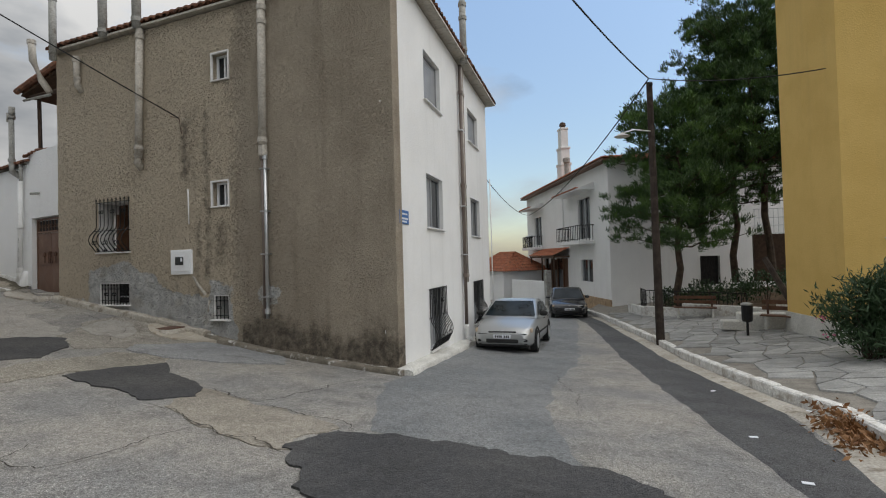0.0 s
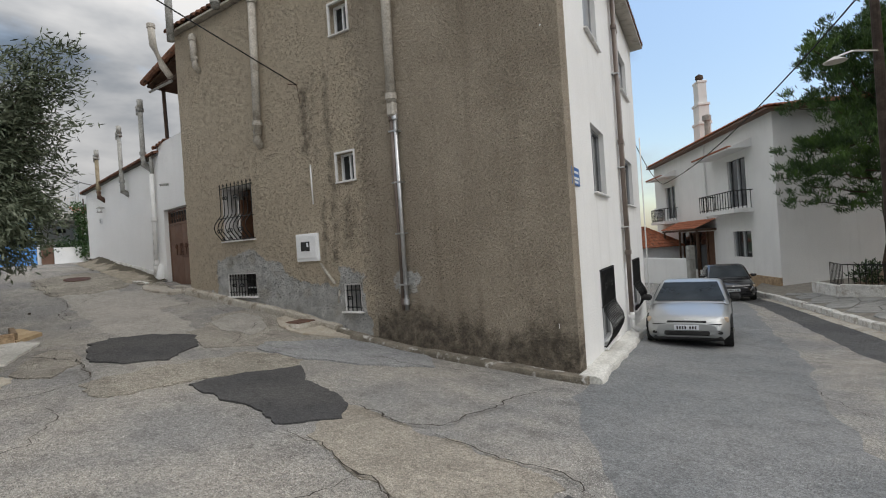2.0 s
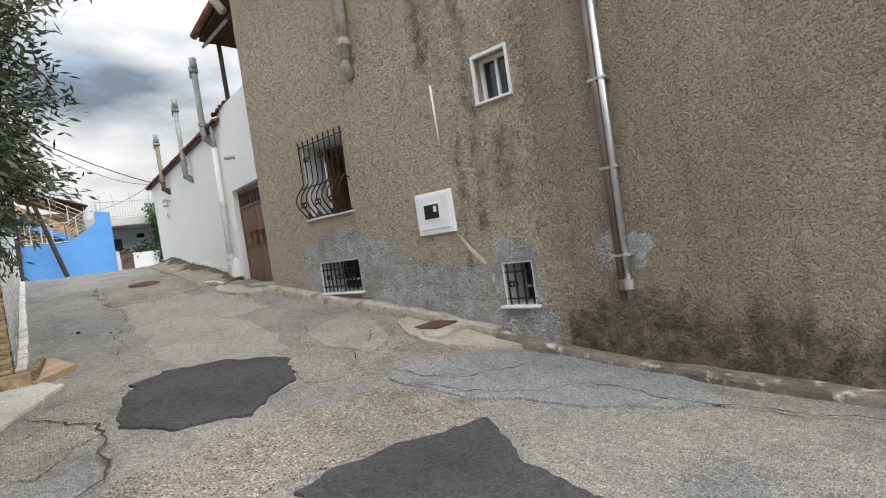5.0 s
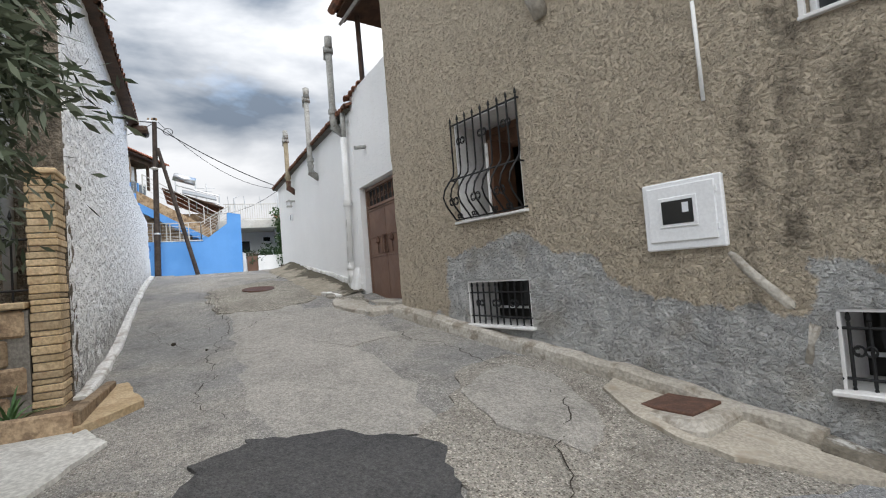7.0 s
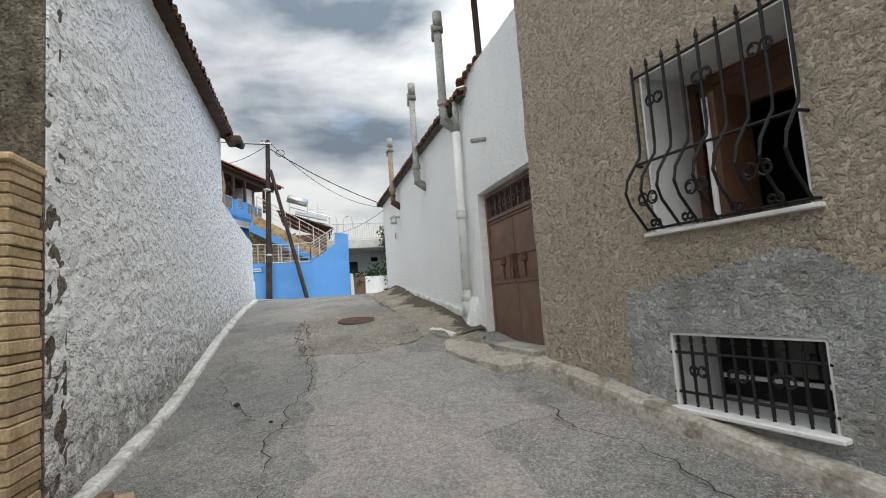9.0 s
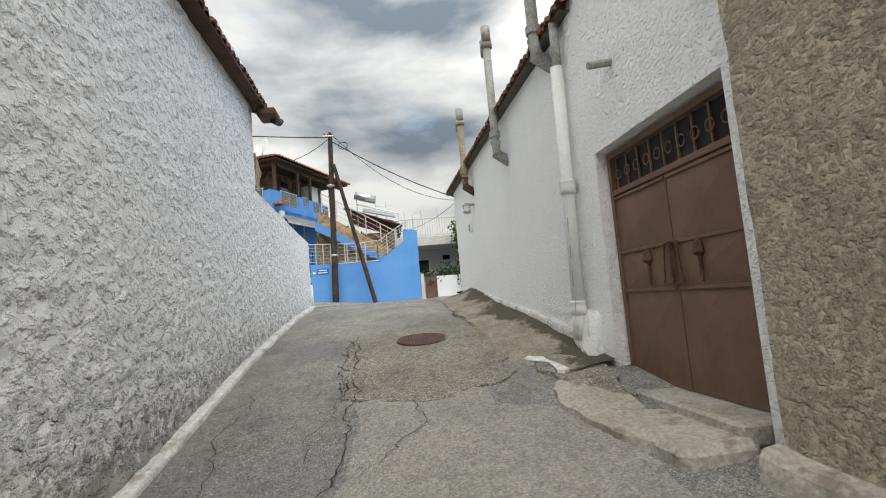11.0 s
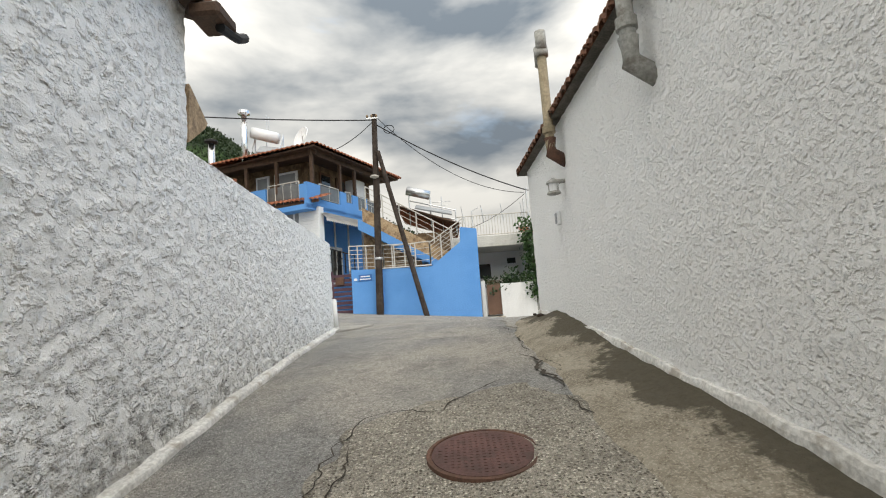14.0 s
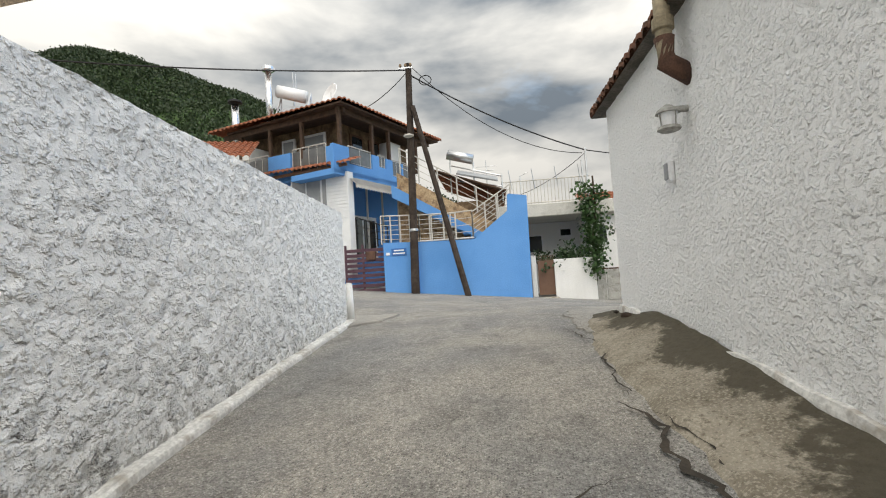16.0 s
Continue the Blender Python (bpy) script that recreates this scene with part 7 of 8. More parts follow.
part("cable_coil", tube([(0.15, 0.75 + 0.2 * math.cos(a), 6.95 + 0.16 * math.sin(a)) for a in np.linspace(0, 12, 26)], 0.016, 5), "cable", up_)
part("pole_band", lathe([(0.145, -0.04), (0.15, 0), (0.145, 0.04)], 12, (0, 0.06, 2.1)), "steel", up_)
MAST = Vector((-36.9, 7.4, 6.55))
cable("overhead_cable", PT, (-30.0, -11.0, 9.15), 0.25, 0.022)
cable("overhead_cable", PT - Vector((0, 0, 0.15)), MAST, 0.22, 0.024)
cable("overhead_cable", PT + Vector((0, 0, 0.2)), MAST - Vector((0, 0.1, 0.1)), 0.75, 0.013)
cable("overhead_cable", MAST, (-36.0, 12.0, 5.6), 0.1, 0.02)
cable("overhead_cable", PT, (-39.5, -2.0, 9.55), 0.35, 0.015)
cable("overhead_cable", MAST - Vector((0, 0, 0.1)), (-42.0, 4.5, 5.8), 0.3, 0.012)
wp = thing("white_post", (-27.4, 1.6, 1.76), 0, "short white-painted pipe post beside the wall", "post")
part("post", tube([(0, 0, 0), (-0.02, -0.02, 0.62)], 0.06, 12), "whitepaint", wp, smooth=True)
part("cap", lathe([(0.06, 0), (0.05, 0.03), (0.0, 0.04)], 12, (-0.02, -0.02, 0.62)), "whitepaint", wp)
gk = GREY.at(5.5, 0.06, 4.9)
cable("overhead_cable", gk, (-9.0, -2.0, 6.9), 0.05, 0.012)


# ---- main road: kerb, gutter, flagstone square ----
KERB = [Vector(p) for p in ((-8.0, 27.0), (-6.6, 24.5), (-5.2, 21.9), (-2.79, 16.8), (-0.91, 12.26), (0.13, 9.76), (0.81, 8.31), (1.1, 6.9), (1.25, 5.5), (1.4, 2.5), (1.5, -3.0))]


def kerb_dist(x, y):
    p, best = Vector((x, y)), 1e9
    for a, b in zip(KERB, KERB[1:]):
        d = b - a
        f = max(0, min(1, (p - a).dot(d) / d.length_squared))
        best = min(best, (p - a - d * f).length)
    return best


def kerb_x(y):
    return float(np.interp(-y, [-p.y for p in KERB], [p.x for p in KERB]))


def square(x, y):
    """The flagstone square's height: it climbs away from the kerb."""
    return ground(x, y) + 0.17 + 0.1 * min(6.0, kerb_dist(x, y))


tagged(ribbon("gutter", [tuple(p + Vector((-0.5, -0.15))) for p in KERB[1:-1]], [tuple(p + Vector((0.05, 0.0))) for p in KERB[1:-1]], "ledge", 0.03, 3, 0.3, 0.06, 17), label="pale concrete gutter strip along the kerb", category="gutter")
kerb = thing("kerb", (0, 10, -0.8), 0, "worn whitewashed kerb stones along the square", "kerb", kind="structure")
kp = resample([tuple(p) for p in KERB], 0.8)
rk = random.Random(4)
KST = [finish(box((0.78, 0.2, 0.42), (0, 0, -0.02), 0.025), "kerb_stone", "lipwhite") for _ in range(2)]
for a, b in zip(kp, kp[1:]):
    if (b - a).length < 0.3:
        continue
    d, m_ = b - a, (a + b) / 2
    n_ = Vector((-d.y, d.x)).normalized()
    if n_.x < 0:
        n_ = -n_
    m_ = m_ + n_ * 0.1
    ob = part("kerb_stone", rk.choice(KST), None, kerb, m=Matrix.Translation(-Vector((0, 10, -0.8))) @ Matrix.Translation((m_.x, m_.y, ground(m_.x, m_.y) + rk.uniform(-0.02, 0.01))) @ Matrix.Rotation(math.atan2(d.y, d.x), 4, "Z") @ Matrix.Rotation(math.atan2(ground(*a) - ground(*b), d.length), 4, "Y"))
# bed of the square
bm = bmesh.new()
yy_ = np.arange(-3, 34, 0.7)
rows = []
for y in yy_:
    row = []
    for k in range(14):
        x = kerb_x(y) + 0.2 + 0.9 * k ** 1.12
        row.append(bm.verts.new((x, y, square(x, y) - 0.02)))
    rows.append(row)
for r0, r1 in zip(rows, rows[1:]):
    for k in range(13):
        bm.faces.new((r0[k], r0[k + 1], r1[k + 1], r1[k]))
sq_ = tagged(part("pavement_square", bm, "mortar"), "square of irregular pale flagstones", "pavement", kind="structure")
# flagstones: a jittered net of corners, each stone shrunk from its joints
rf = random.Random(9)
S = 0.62
net = {}
def net_pt(i, k):
    if (i, k) not in net:
        net[i, k] = Vector((i * S + rf.uniform(-0.24, 0.24) * S * 1.2, k * S + rf.uniform(-0.24, 0.24) * S * 1.2))
    return net[i, k]


made = 0
rest = bmesh.new()
for k in range(9, 40):
    for i in range(-12, 12):
        cs = [net_pt(i, k), net_pt(i + 1, k), net_pt(i + 1, k + 1), net_pt(i, k + 1)]
        c = sum(cs, Vector((0, 0))) / 4
        if c.x < kerb_x(c.y) + 0.5 or c.x > kerb_x(c.y) + 8 or c.x > 5.5:
            continue
        quads = [cs] if rf.random() < 0.6 else [[cs[0], cs[1], cs[2]], [cs[0], cs[2], cs[3]]]
        for q in quads:
            cq = sum(q, Vector((0, 0))) / len(q)
            ps = [cq + (p - cq) * (1 - 0.03 / max(0.15, (p - cq).length)) for p in q]
            h = rf.uniform(0.0, 0.012)
            near = c.y < 19 and c.x < kerb_x(c.y) + 5.0 and made < 298
            bmq = bmesh.new() if near else rest
            zt_ = [bmq.verts.new((p.x, p.y, square(p.x, p.y) + h)) for p in ps]
            zb_ = [bmq.verts.new((p.x + (p.x - cq.x) * 0.03, p.y + (p.y - cq.y) * 0.03, square(p.x, p.y) - 0.03)) for p in ps]
            bmq.faces.new(zt_)
            for j in range(len(ps)):
                bmq.faces.new((zt_[j], zb_[j], zb_[(j + 1) % len(ps)], zt_[(j + 1) % len(ps)]))
            if near:
                part("flagstone", bmq, "flag", sq_)
                made += 1
M["flagrest"] = surf("flagstone_far", (0.25, 0.25, 0.24), (0.32, 0.318, 0.305), 3, 35, 0.85, ((25, 0.005),), stain=((0.17, 0.165, 0.155), 4, 0.52, 0.5))
tagged(part("flagstones", rest, "flagrest", sq_), kind="stuff")

# dry leaves and litter in the gutter
rl_ = random.Random(21)
M["dryleaf"] = foliage("dry_leaf", (0.2, 0.09, 0.035), (0.32, 0.17, 0.07), (0.14, 0.07, 0.03))
dl = thing("dry_leaves", (0.95, 7.2, ground(0.95, 7.2)), 0, "heap of brown dry leaves in the gutter", "leaves", kind="stuff")
spots = []
for _ in range(420):
    y = rl_.gauss(0, 0.55)
    spots.append((Vector((rl_.gauss(0, 0.16) - y * 0.18, y, 0.03 + abs(rl_.gauss(0, 0.03)))), Vector((0, 0, 0.0))))
leaf_cloud("leaves", spots, "dryleaf", dl, 0.1, 0.02, 3, 0.03, rl_)
for x, y in ((0.3, 5.2), (0.55, 8.6), (-0.1, 6.6), (-0.7, 9.5)):
    tagged(part("paper_scrap", box((0.09, 0.05, 0.008), (0, 0, 0.0), 0.002), "letter", m=pose(x, y, ground(x, y) + 0.03, 0, 0, rl_.uniform(0, 180))), "white scrap of paper on the asphalt", "litter", "litter")


def on_square(x, y):
    return (x, y, square(x, y))


# utility pole on the square
up2 = thing("utility_pole", (-2.6, 16.55, square(-2.6, 16.55) - 0.05), 0, "weathered brown wooden utility pole at the kerb", "utility pole")
part("pole", tube([(0, 0, -0.2), (-0.08, 0.1, 8.05)], 0.13, 12, taper=0.09), "polewood", up2)
part("insulator", lathe([(0.03, 0), (0.06, 0.03), (0.06, 0.09), (0.02, 0.12)], 10, (-0.02, 0.0, 7.9)), "iron", up2)
part("bracket", tube([(-0.07, 0.0, 6.5), (-0.5, -0.35, 6.55), (-0.75, -0.55, 6.45)], 0.02, 8), "steel", up2)
part("street_light", lathe([(0.03, 0.12), (0.1, 0.08), (0.24, 0.0), (0.2, -0.02)], 14, (-0.8, -0.6, 6.33)), "railwhite", up2, "white bell-shaped street light")
PR = Vector((-2.68, 16.6, 6.95))
cable("overhead_cable", PR, (-3.1, 3.3, 6.6), 0.25, 0.02)
cable("overhead_cable", PR, (-13.5, 33.0, 4.4), 0.6, 0.022)
cable("overhead_cable", PR, (2.0, 15.3, 5.9), 0.2, 0.015)
cable("overhead_cable", (-13.5, 33.0, 4.4), (-8.6, 16.6, 4.6), 0.4, 0.015)

# litter bin, benches, low wall
bn = thing("litter_bin", on_square(-0.3, 16.9), 0, "dark metal litter bin on a post", "litter bin")
part("post", tube([(0, 0, -0.05), (0, 0, 0.6)], 0.035, 8), "iron", bn)
part("bucket", lathe([(0.11, 0.4), (0.14, 0.44), (0.15, 0.9), (0.13, 0.9), (0.12, 0.47)], 14), "iron", bn)
part("lid", lathe([(0.16, 0.88), (0.16, 0.92), (0.1, 0.95)], 14), "flue", bn)


def bench(place, rz, label):
    b = thing("bench", place, rz, label, "bench", "benches")
    for y, z in ((0.0, 0.42), (0.13, 0.42), (0.26, 0.42)):
        part("seat_slat", box((1.5, 0.11, 0.04), (0, y, z), 0.006), "brownwood", b)
    for z in (0.62, 0.8):
        part("back_slat", box((1.5, 0.035, 0.12), (0, 0.36, z), 0.006), "brownwood", b)
    for x in (-0.6, 0.6):
        part("leg", box((0.08, 0.36, 0.4), (x, 0.14, 0.2), 0.02), "paleconc", b)
        part("back_support", box((0.06, 0.05, 0.55), (x, 0.34, 0.6), 0.005), "rust", b)
    return b


bench((-2.1, 21.6, square(-2.1, 21.6)), 8, "slatted wooden bench in front of a low white wall")
bench((0.75, 17.4, square(0.75, 17.4)), -10, "slatted bench on concrete feet beside the yellow house")
pd = thing("stone_block", on_square(0.2, 18.3), 12, "pale concrete block at the edge of the square", "block")
part("block", box((1.6, 0.6, 0.55), (0, 0, 0.2), 0.03), "paleconc", pd)
part("step", box((0.6, 0.4, 0.3), (-1.0, -0.1, 0.1), 0.03), "paleconc", pd)
lw_ = [Vector((-5.2, 25.0)), Vector((-4.2, 23.2)), Vector((-2.6, 22.6)), Vector((0.6, 21.6)), Vector((3.0, 20.6))]
lowall = thing("low_wall", (-4.2, 23.2, square(-4.2, 23.2)), 0, "low whitewashed wall round the planted bed", "wall", kind="structure")
for a, b in zip(lw_, lw_[1:]):
    d, m_ = b - a, (a + b) / 2
    part("wall", box((d.length + 0.1, 0.22, 0.55), (0, 0, 0.12), 0.02), "lipwhite", lowall, m=Matrix.Translation(-Vector((-4.2, 23.2, square(-4.2, 23.2)))) @ pose(m_.x, m_.y, square(m_.x, m_.y), 0, 0, math.degrees(math.atan2(d.y, d.x))))
bf = thing("iron_fence", (-4.9, 24.2, square(-4.9, 24.2) + 0.3), 0, "black iron fence along the planted bed", "fence")
for a, b in zip([Vector((0.2, 0.6)), Vector((0.7, -0.8)), Vector((2.3, -1.4))], [Vector((0.7, -0.8)), Vector((2.3, -1.4)), Vector((4.5, -2.1))]):
    n = int((b - a).length / 0.16)
    for k in range(n + 1):
        p_ = a.lerp(b, k / n)
        part("bar", tube([(*p_, 0), (*p_, 0.85)], 0.012, 5), "iron", bf)
    for z in (0.1, 0.85):
        part("rail", tube([(*a, z), (*b, z)], 0.018, 5), "iron", bf)
bm = bmesh.new()
rows = []
for i in range(16):
    row = []
    for k in range(12):
        f, g2 = i / 15, k / 11
        x = -4.4 + 9.5 * f + 1.5 * g2
        y = 23.3 - 2.6 * f + 9 * g2
        row.append(bm.verts.new((x, y, square(x, y) + 0.05 + 0.35 * min(1, g2 * 2) + 1.9 * f * f * min(1, g2 * 2) + 0.15 * noise.noise(Vector((x, y, 0))))))
    rows.append(row)
for r0, r1 in zip(rows, rows[1:]):
    for k in range(11):
        bm.faces.new((r0[k], r0[k + 1], r1[k + 1], r1[k]))
tagged(part("planted_bed", bm, "soil"), "sloping bed of reddish bare soil under the pines", "soil bed", kind="structure")

# ---- yellow house ----
yh = thing("yellow_house", (1.75, 15.0, -1.3), 0, "tall ochre-yellow rendered house", "house")
Y1, Y2, Y3, Y4 = (0, 0), (-1.05, 2.6), (3.5, 5.4), (6.5, 1.4)
part("wall", slab([Y1, Y2, Y3, Y4], 0.0, 11.5), "yellow", yh)
part("roof", slab([(-0.3, -0.3), (-1.4, 2.7), (3.6, 5.8), (7.0, 1.3)], 11.5, 11.8), "tile", yh)
part("plinth", slab([(0.02, -0.06), (-1.1, 2.6), (-1.0, 2.62), (0.05, 0.0), (6.5, 1.38), (6.5, 1.32)], 0.0, 1.0), "paleconc", yh)
part("wall_bracket", box((0.3, 0.04, 0.03), (0.9, 0.12, 3.0)), "steel", yh)

# ---- white house ----
W, X_ = Vector((-6.76, 27.8)), Vector((-17.4, 42.0))
Yc = Vector((3.5, 36.4))
WK = Kit(W, X_, (-19, 10))
WS = Kit(W, Yc, (0, 10))
wall("wall_white_house_front", W, X_, (-19, 10), -3.2, 6.55, "white", [(2.55, 4.5, -0.15, 1.2), (2.75, 4.75, 2.5, 5.0), (7.0, 12.5, -1.15, 1.3), (13.2, 15.2, 2.4, 4.7), (14.2, 15.0, -0.2, 1.0)], 0.3, 0.6)
wall("wall_white_house_side", W, Yc, (0, 10), -3.2, 6.55, "white", [(5.3, 6.5, -0.35, 1.25)], 0.3, 0.6, u0=0.05)
wall("wall_white_house_back", X_, X_ + (Yc - W), (-30, 60), -3.2, 6.55, "white", (), 0.3, 2.0)
def wpart(kit, name, b6, mat_, parent, label=""):
    u0, u1, y0, y1, z0, z1 = b6
    return kit.part(name, wall_block(u0, u1, y0, y1, z0, z1), mat_, parent, label)


for nm, o, lb in (("window_20", (2.55, 4.5, -0.15, 1.2), "aluminium two-pane window"), ("window_21", (14.2, 15.0, -0.2, 1.0), "narrow ground-floor window"), ("door_1", (2.75, 4.75, 2.5, 5.0), "glazed balcony door"), ("door_2", (13.2, 15.2, 2.4, 4.7), "glazed balcony door"), ("door_3", (7.0, 12.5, -1.15, 1.3), "glazed shop entrance under a tiled canopy")):
    u0, u1, z0, z1 = o
    w_ = WK.thing(nm, (u0 + u1) / 2, z0, lb, "window" if "window" in nm else "door", kind="structure")
    n = 4 if nm == "door_3" else 2
    for k in range(n):
        a, b = u0 + (u1 - u0) * k / n, u0 + (u1 - u0) * (k + 1) / n
        wpart(WK, "frame", (a, a + 0.1, -0.2, -0.1, z0, z1), "shutter" if n == 2 else "brownwood", w_)
        wpart(WK, "frame", (b - 0.1, b, -0.2, -0.1, z0, z1), "shutter" if n == 2 else "brownwood", w_)
        wpart(WK, "pane", (a + 0.1, b - 0.1, -0.19, -0.16, z0, z1), "glass" if not (n == 4 and k == 0) else "brownwood", w_)
    # added near-black sheet: room shade by colour behind the glazing
    wpart(WK, "dark_backing", (u0, u1, -0.29, -0.27, z0, z1), "dark", w_)
pl_ = WK.thing("stone_plinth", 5, -3, "plinth of rough brown stone", "plinth", kind="structure")
wpart(WK, "stone_course", (-0.05, 7.0, 0.0, 0.08, -3.0, -1.0), "brownstone", pl_)
wpart(WK, "stone_course", (12.5, 17.7, 0.0, 0.08, -3.0, -1.2), "brownstone", pl_)
for u0, u1, zf in ((2.1, 6.5, 2.35), (12.8, 16.0, 2.2)):
    bc = WK.thing("balcony", (u0 + u1) / 2, zf, "small white balcony with a black iron railing", "balcony", "balconies")
    wpart(WK, "slab", (u0, u1, 0, 0.95, zf - 0.2, zf), "white", bc)
    n = 14
    for k in range(n + 1):
        u = u0 + 0.05 + (u1 - u0 - 0.1) * k / n
        WK.part("baluster", tube([(u, 0.9, zf), (u, 0.9, zf + 0.9)], 0.02, 5), "iron", bc)
    for sgn in (u0 + 0.05, u1 - 0.05):
        for k in range(4):
            WK.part("baluster", tube([(sgn, 0.1 + 0.2 * k, zf), (sgn, 0.1 + 0.2 * k, zf + 0.9)], 0.02, 5), "iron", bc)
        WK.part("rail", tube([(sgn, 0, zf + 0.9), (sgn, 0.9, zf + 0.9)], 0.028, 5), "iron", bc)
    WK.part("rail", tube([(u0 + 0.05, 0.9, zf + 0.9), (u1 - 0.05, 0.9, zf + 0.9)], 0.028, 5), "iron", bc)
    WK.part("rail", tube([(u0 + 0.05, 0.9, zf + 0.1), (u1 - 0.05, 0.9, zf + 0.1)], 0.02, 5), "iron", bc)
    cn = WK.thing("door_canopy", (u0 + u1) / 2, 5.5, "sloping white canopy with a tile edge over the balcony door", "canopy", "canopies")
    WK.part("slab", prism([(0, 0), (1.1, -0.05), (1.1, 0.02), (0, 0.42)], u1 - u0 + 0.3, m=Matrix.Translation((u1 + 0.15, 0, 5.35)) @ Matrix.Rotation(radians(90), 4, "Z")), "white", cn)
    WK.part("tile_edge", box((u1 - u0 + 0.3, 0.2, 0.08), ((u0 + u1) / 2, 1.05, 5.42), 0.02), "tile", cn)
ec = WK.thing("entrance_canopy", 9.6, 1.4, "red tiled canopy over the entrance", "canopy")
WK.part("tiles", corrugated((6.6, 1.2, 1.5), (12.8, 1.2, 1.5), (12.8, 0.0, 2.0), (6.6, 0.0, 2.0), 24, 0.06), "tile", ec)
wpart(WK, "beam", (6.6, 12.8, 0.0, 1.15, 1.35, 1.48), "darkwood", ec)
for u in (6.7, 9.6, 12.6):
    wpart(WK, "post", (u, u + 0.1, 1.0, 1.1, -1.6, 1.4), "darkwood", ec)
sw = WS.thing("window_22", 5.9, -0.35, "barred ground-floor window in the side wall", "window", kind="structure")
# added near-black sheet, shade of the room behind the bars
wpart(WS, "dark_backing", (5.3, 6.5, -0.2, -0.16, -0.35, 1.25), "dark", sw)
for k in range(8):
    WS.part("bar", tube([(5.35 + k * 0.157, 0.03, -0.35), (5.35 + k * 0.157, 0.03, 1.25)], 0.015, 5), "iron", sw)
wr = thing("tiled_roof", (*W, 6.55), 0, "red clay tile roof of the white house", "roof", kind="structure")
wd, wsd = (X_ - W).normalized(), (Yc - W).normalized()
w1 = W - wd * 0.5 - wsd * 0.5
w2, w4 = w1 + wd * (18.6), w1 + wsd * 14.3
w3 = w2 + wsd * 14.3
wo = lambda p, z: (p.x - W.x, p.y - W.y, z - 6.55)
wm1, wm2 = (w1 + w4) / 2 + wd * 5, (w2 + w3) / 2 - wd * 5
part("eave_board", slab([(p.x - W.x, p.y - W.y) for p in (w1, w2, w3, w4)], 0.0, 0.1), "brownwood", wr)
for a, b, c, d, n in ((w1, w2, wm2, wm1, 70), (w2, w3, wm2, wm2, 56), (w3, w4, wm1, wm2, 70), (w4, w1, wm1, wm1, 56)):
    part("roof_plane", corrugated(wo(a, 6.7), wo(b, 6.7), wo(c, 8.0), wo(d, 8.0), n, 0.06), "tile", wr)
ch = WK.thing("chimney", 10.8, 6.8, "tall stepped white chimney with a round pot", "chimney", y=-1.2)
for s_, z0, z1 in ((1.05, 6.6, 8.35), (1.2, 8.3, 8.5), (0.95, 8.5, 9.6), (1.1, 9.55, 9.72), (0.78, 9.72, 11.1), (0.88, 11.05, 11.2)):
    WK.part("shaft", box((s_, s_ * 0.7, z1 - z0), (10.8, -1.2, (z0 + z1) / 2), 0.02), "white", ch)
WK.part("pot", lathe([(0.2, 11.15), (0.2, 11.35), (0.26, 11.4), (0.22, 11.6), (0.05, 11.7)], 12, (10.8, -1.2, 0)), "darkwood", ch)
c2 = WK.thing("flue_pipe", 9.0, 6.9, "small cement flue pot on the roof", "flue pipe", "flue pipes", y=-0.8)
WK.part("pot", lathe([(0.16, 6.8), (0.16, 8.2), (0.26, 8.25), (0.26, 8.55), (0.15, 8.6)], 10, (9.0, -0.8, 0)), "flue", c2)
ac = WK.thing("air_conditioner", 16.6, 2.6, "white air-conditioner box on the facade", "air conditioner")
wpart(WK, "body", (16.2, 17.1, 0.0, 0.35, 2.6, 3.3), "pvc", ac)
for u in (7.6,):
    dpn = WK.thing("downpipe", u, -1.0, "white drainpipe on the facade", "drainpipe", "drainpipes")
    WK.part("pipe", tube([(u, 0.08, 6.5), (u, 0.08, 1.9)], 0.06, 8), "whitepaint", dpn)
# low cream house with an orange roof further on
oh_ = thing("orange_roof_house", (-17.6, 38.0, -2.6), -35, "low cream house with an orange tile roof", "house")
part("wall", box((5.5, 4.0, 3.0), (0, 0, 1.5)), "white", oh_)
part("roof_front", corrugated((-3, -2.3, 3.0), (3, -2.3, 3.0), (1.2, 0, 4.5), (-1.2, 0, 4.5), 26, 0.05), "tile", oh_)
part("roof_back", corrugated((-3, 2.3, 3.0), (3, 2.3, 3.0), (1.2, 0, 4.5), (-1.2, 0, 4.5), 26, 0.05), "tile", oh_)
for sgn in (-1, 1):
    part("roof_side", corrugated((3 * sgn, -2.3, 3.0), (3 * sgn, 2.3, 3.0), (1.2 * sgn, 0, 4.5), (1.2 * sgn, 0, 4.5), 18, 0.05), "tile", oh_)
yw = thing("yard_wall", (-13.6, 33.0, -2.4), -35, "cream yard wall across the road's end", "wall", kind="structure")
part("wall", box((4.6, 0.25, 2.6), (0, 0, 0.9), 0.02), "white", yw)
part("post", box((0.3, 0.4, 3.3), (2.3, -0.1, 1.3), 0.03), "flue", yw)


# ---- cars ----
def paint(name, c1, metal, rough):
    t = Tree(name)
    col = t.mix(t.noise(2.0, 3), c1, tuple(v * 0.88 for v in c1))
    m = t.done(col, rough, None, metal, 0.5)
    t.bsdf.inputs["Coat Weight"].default_value = 0.6
    return m


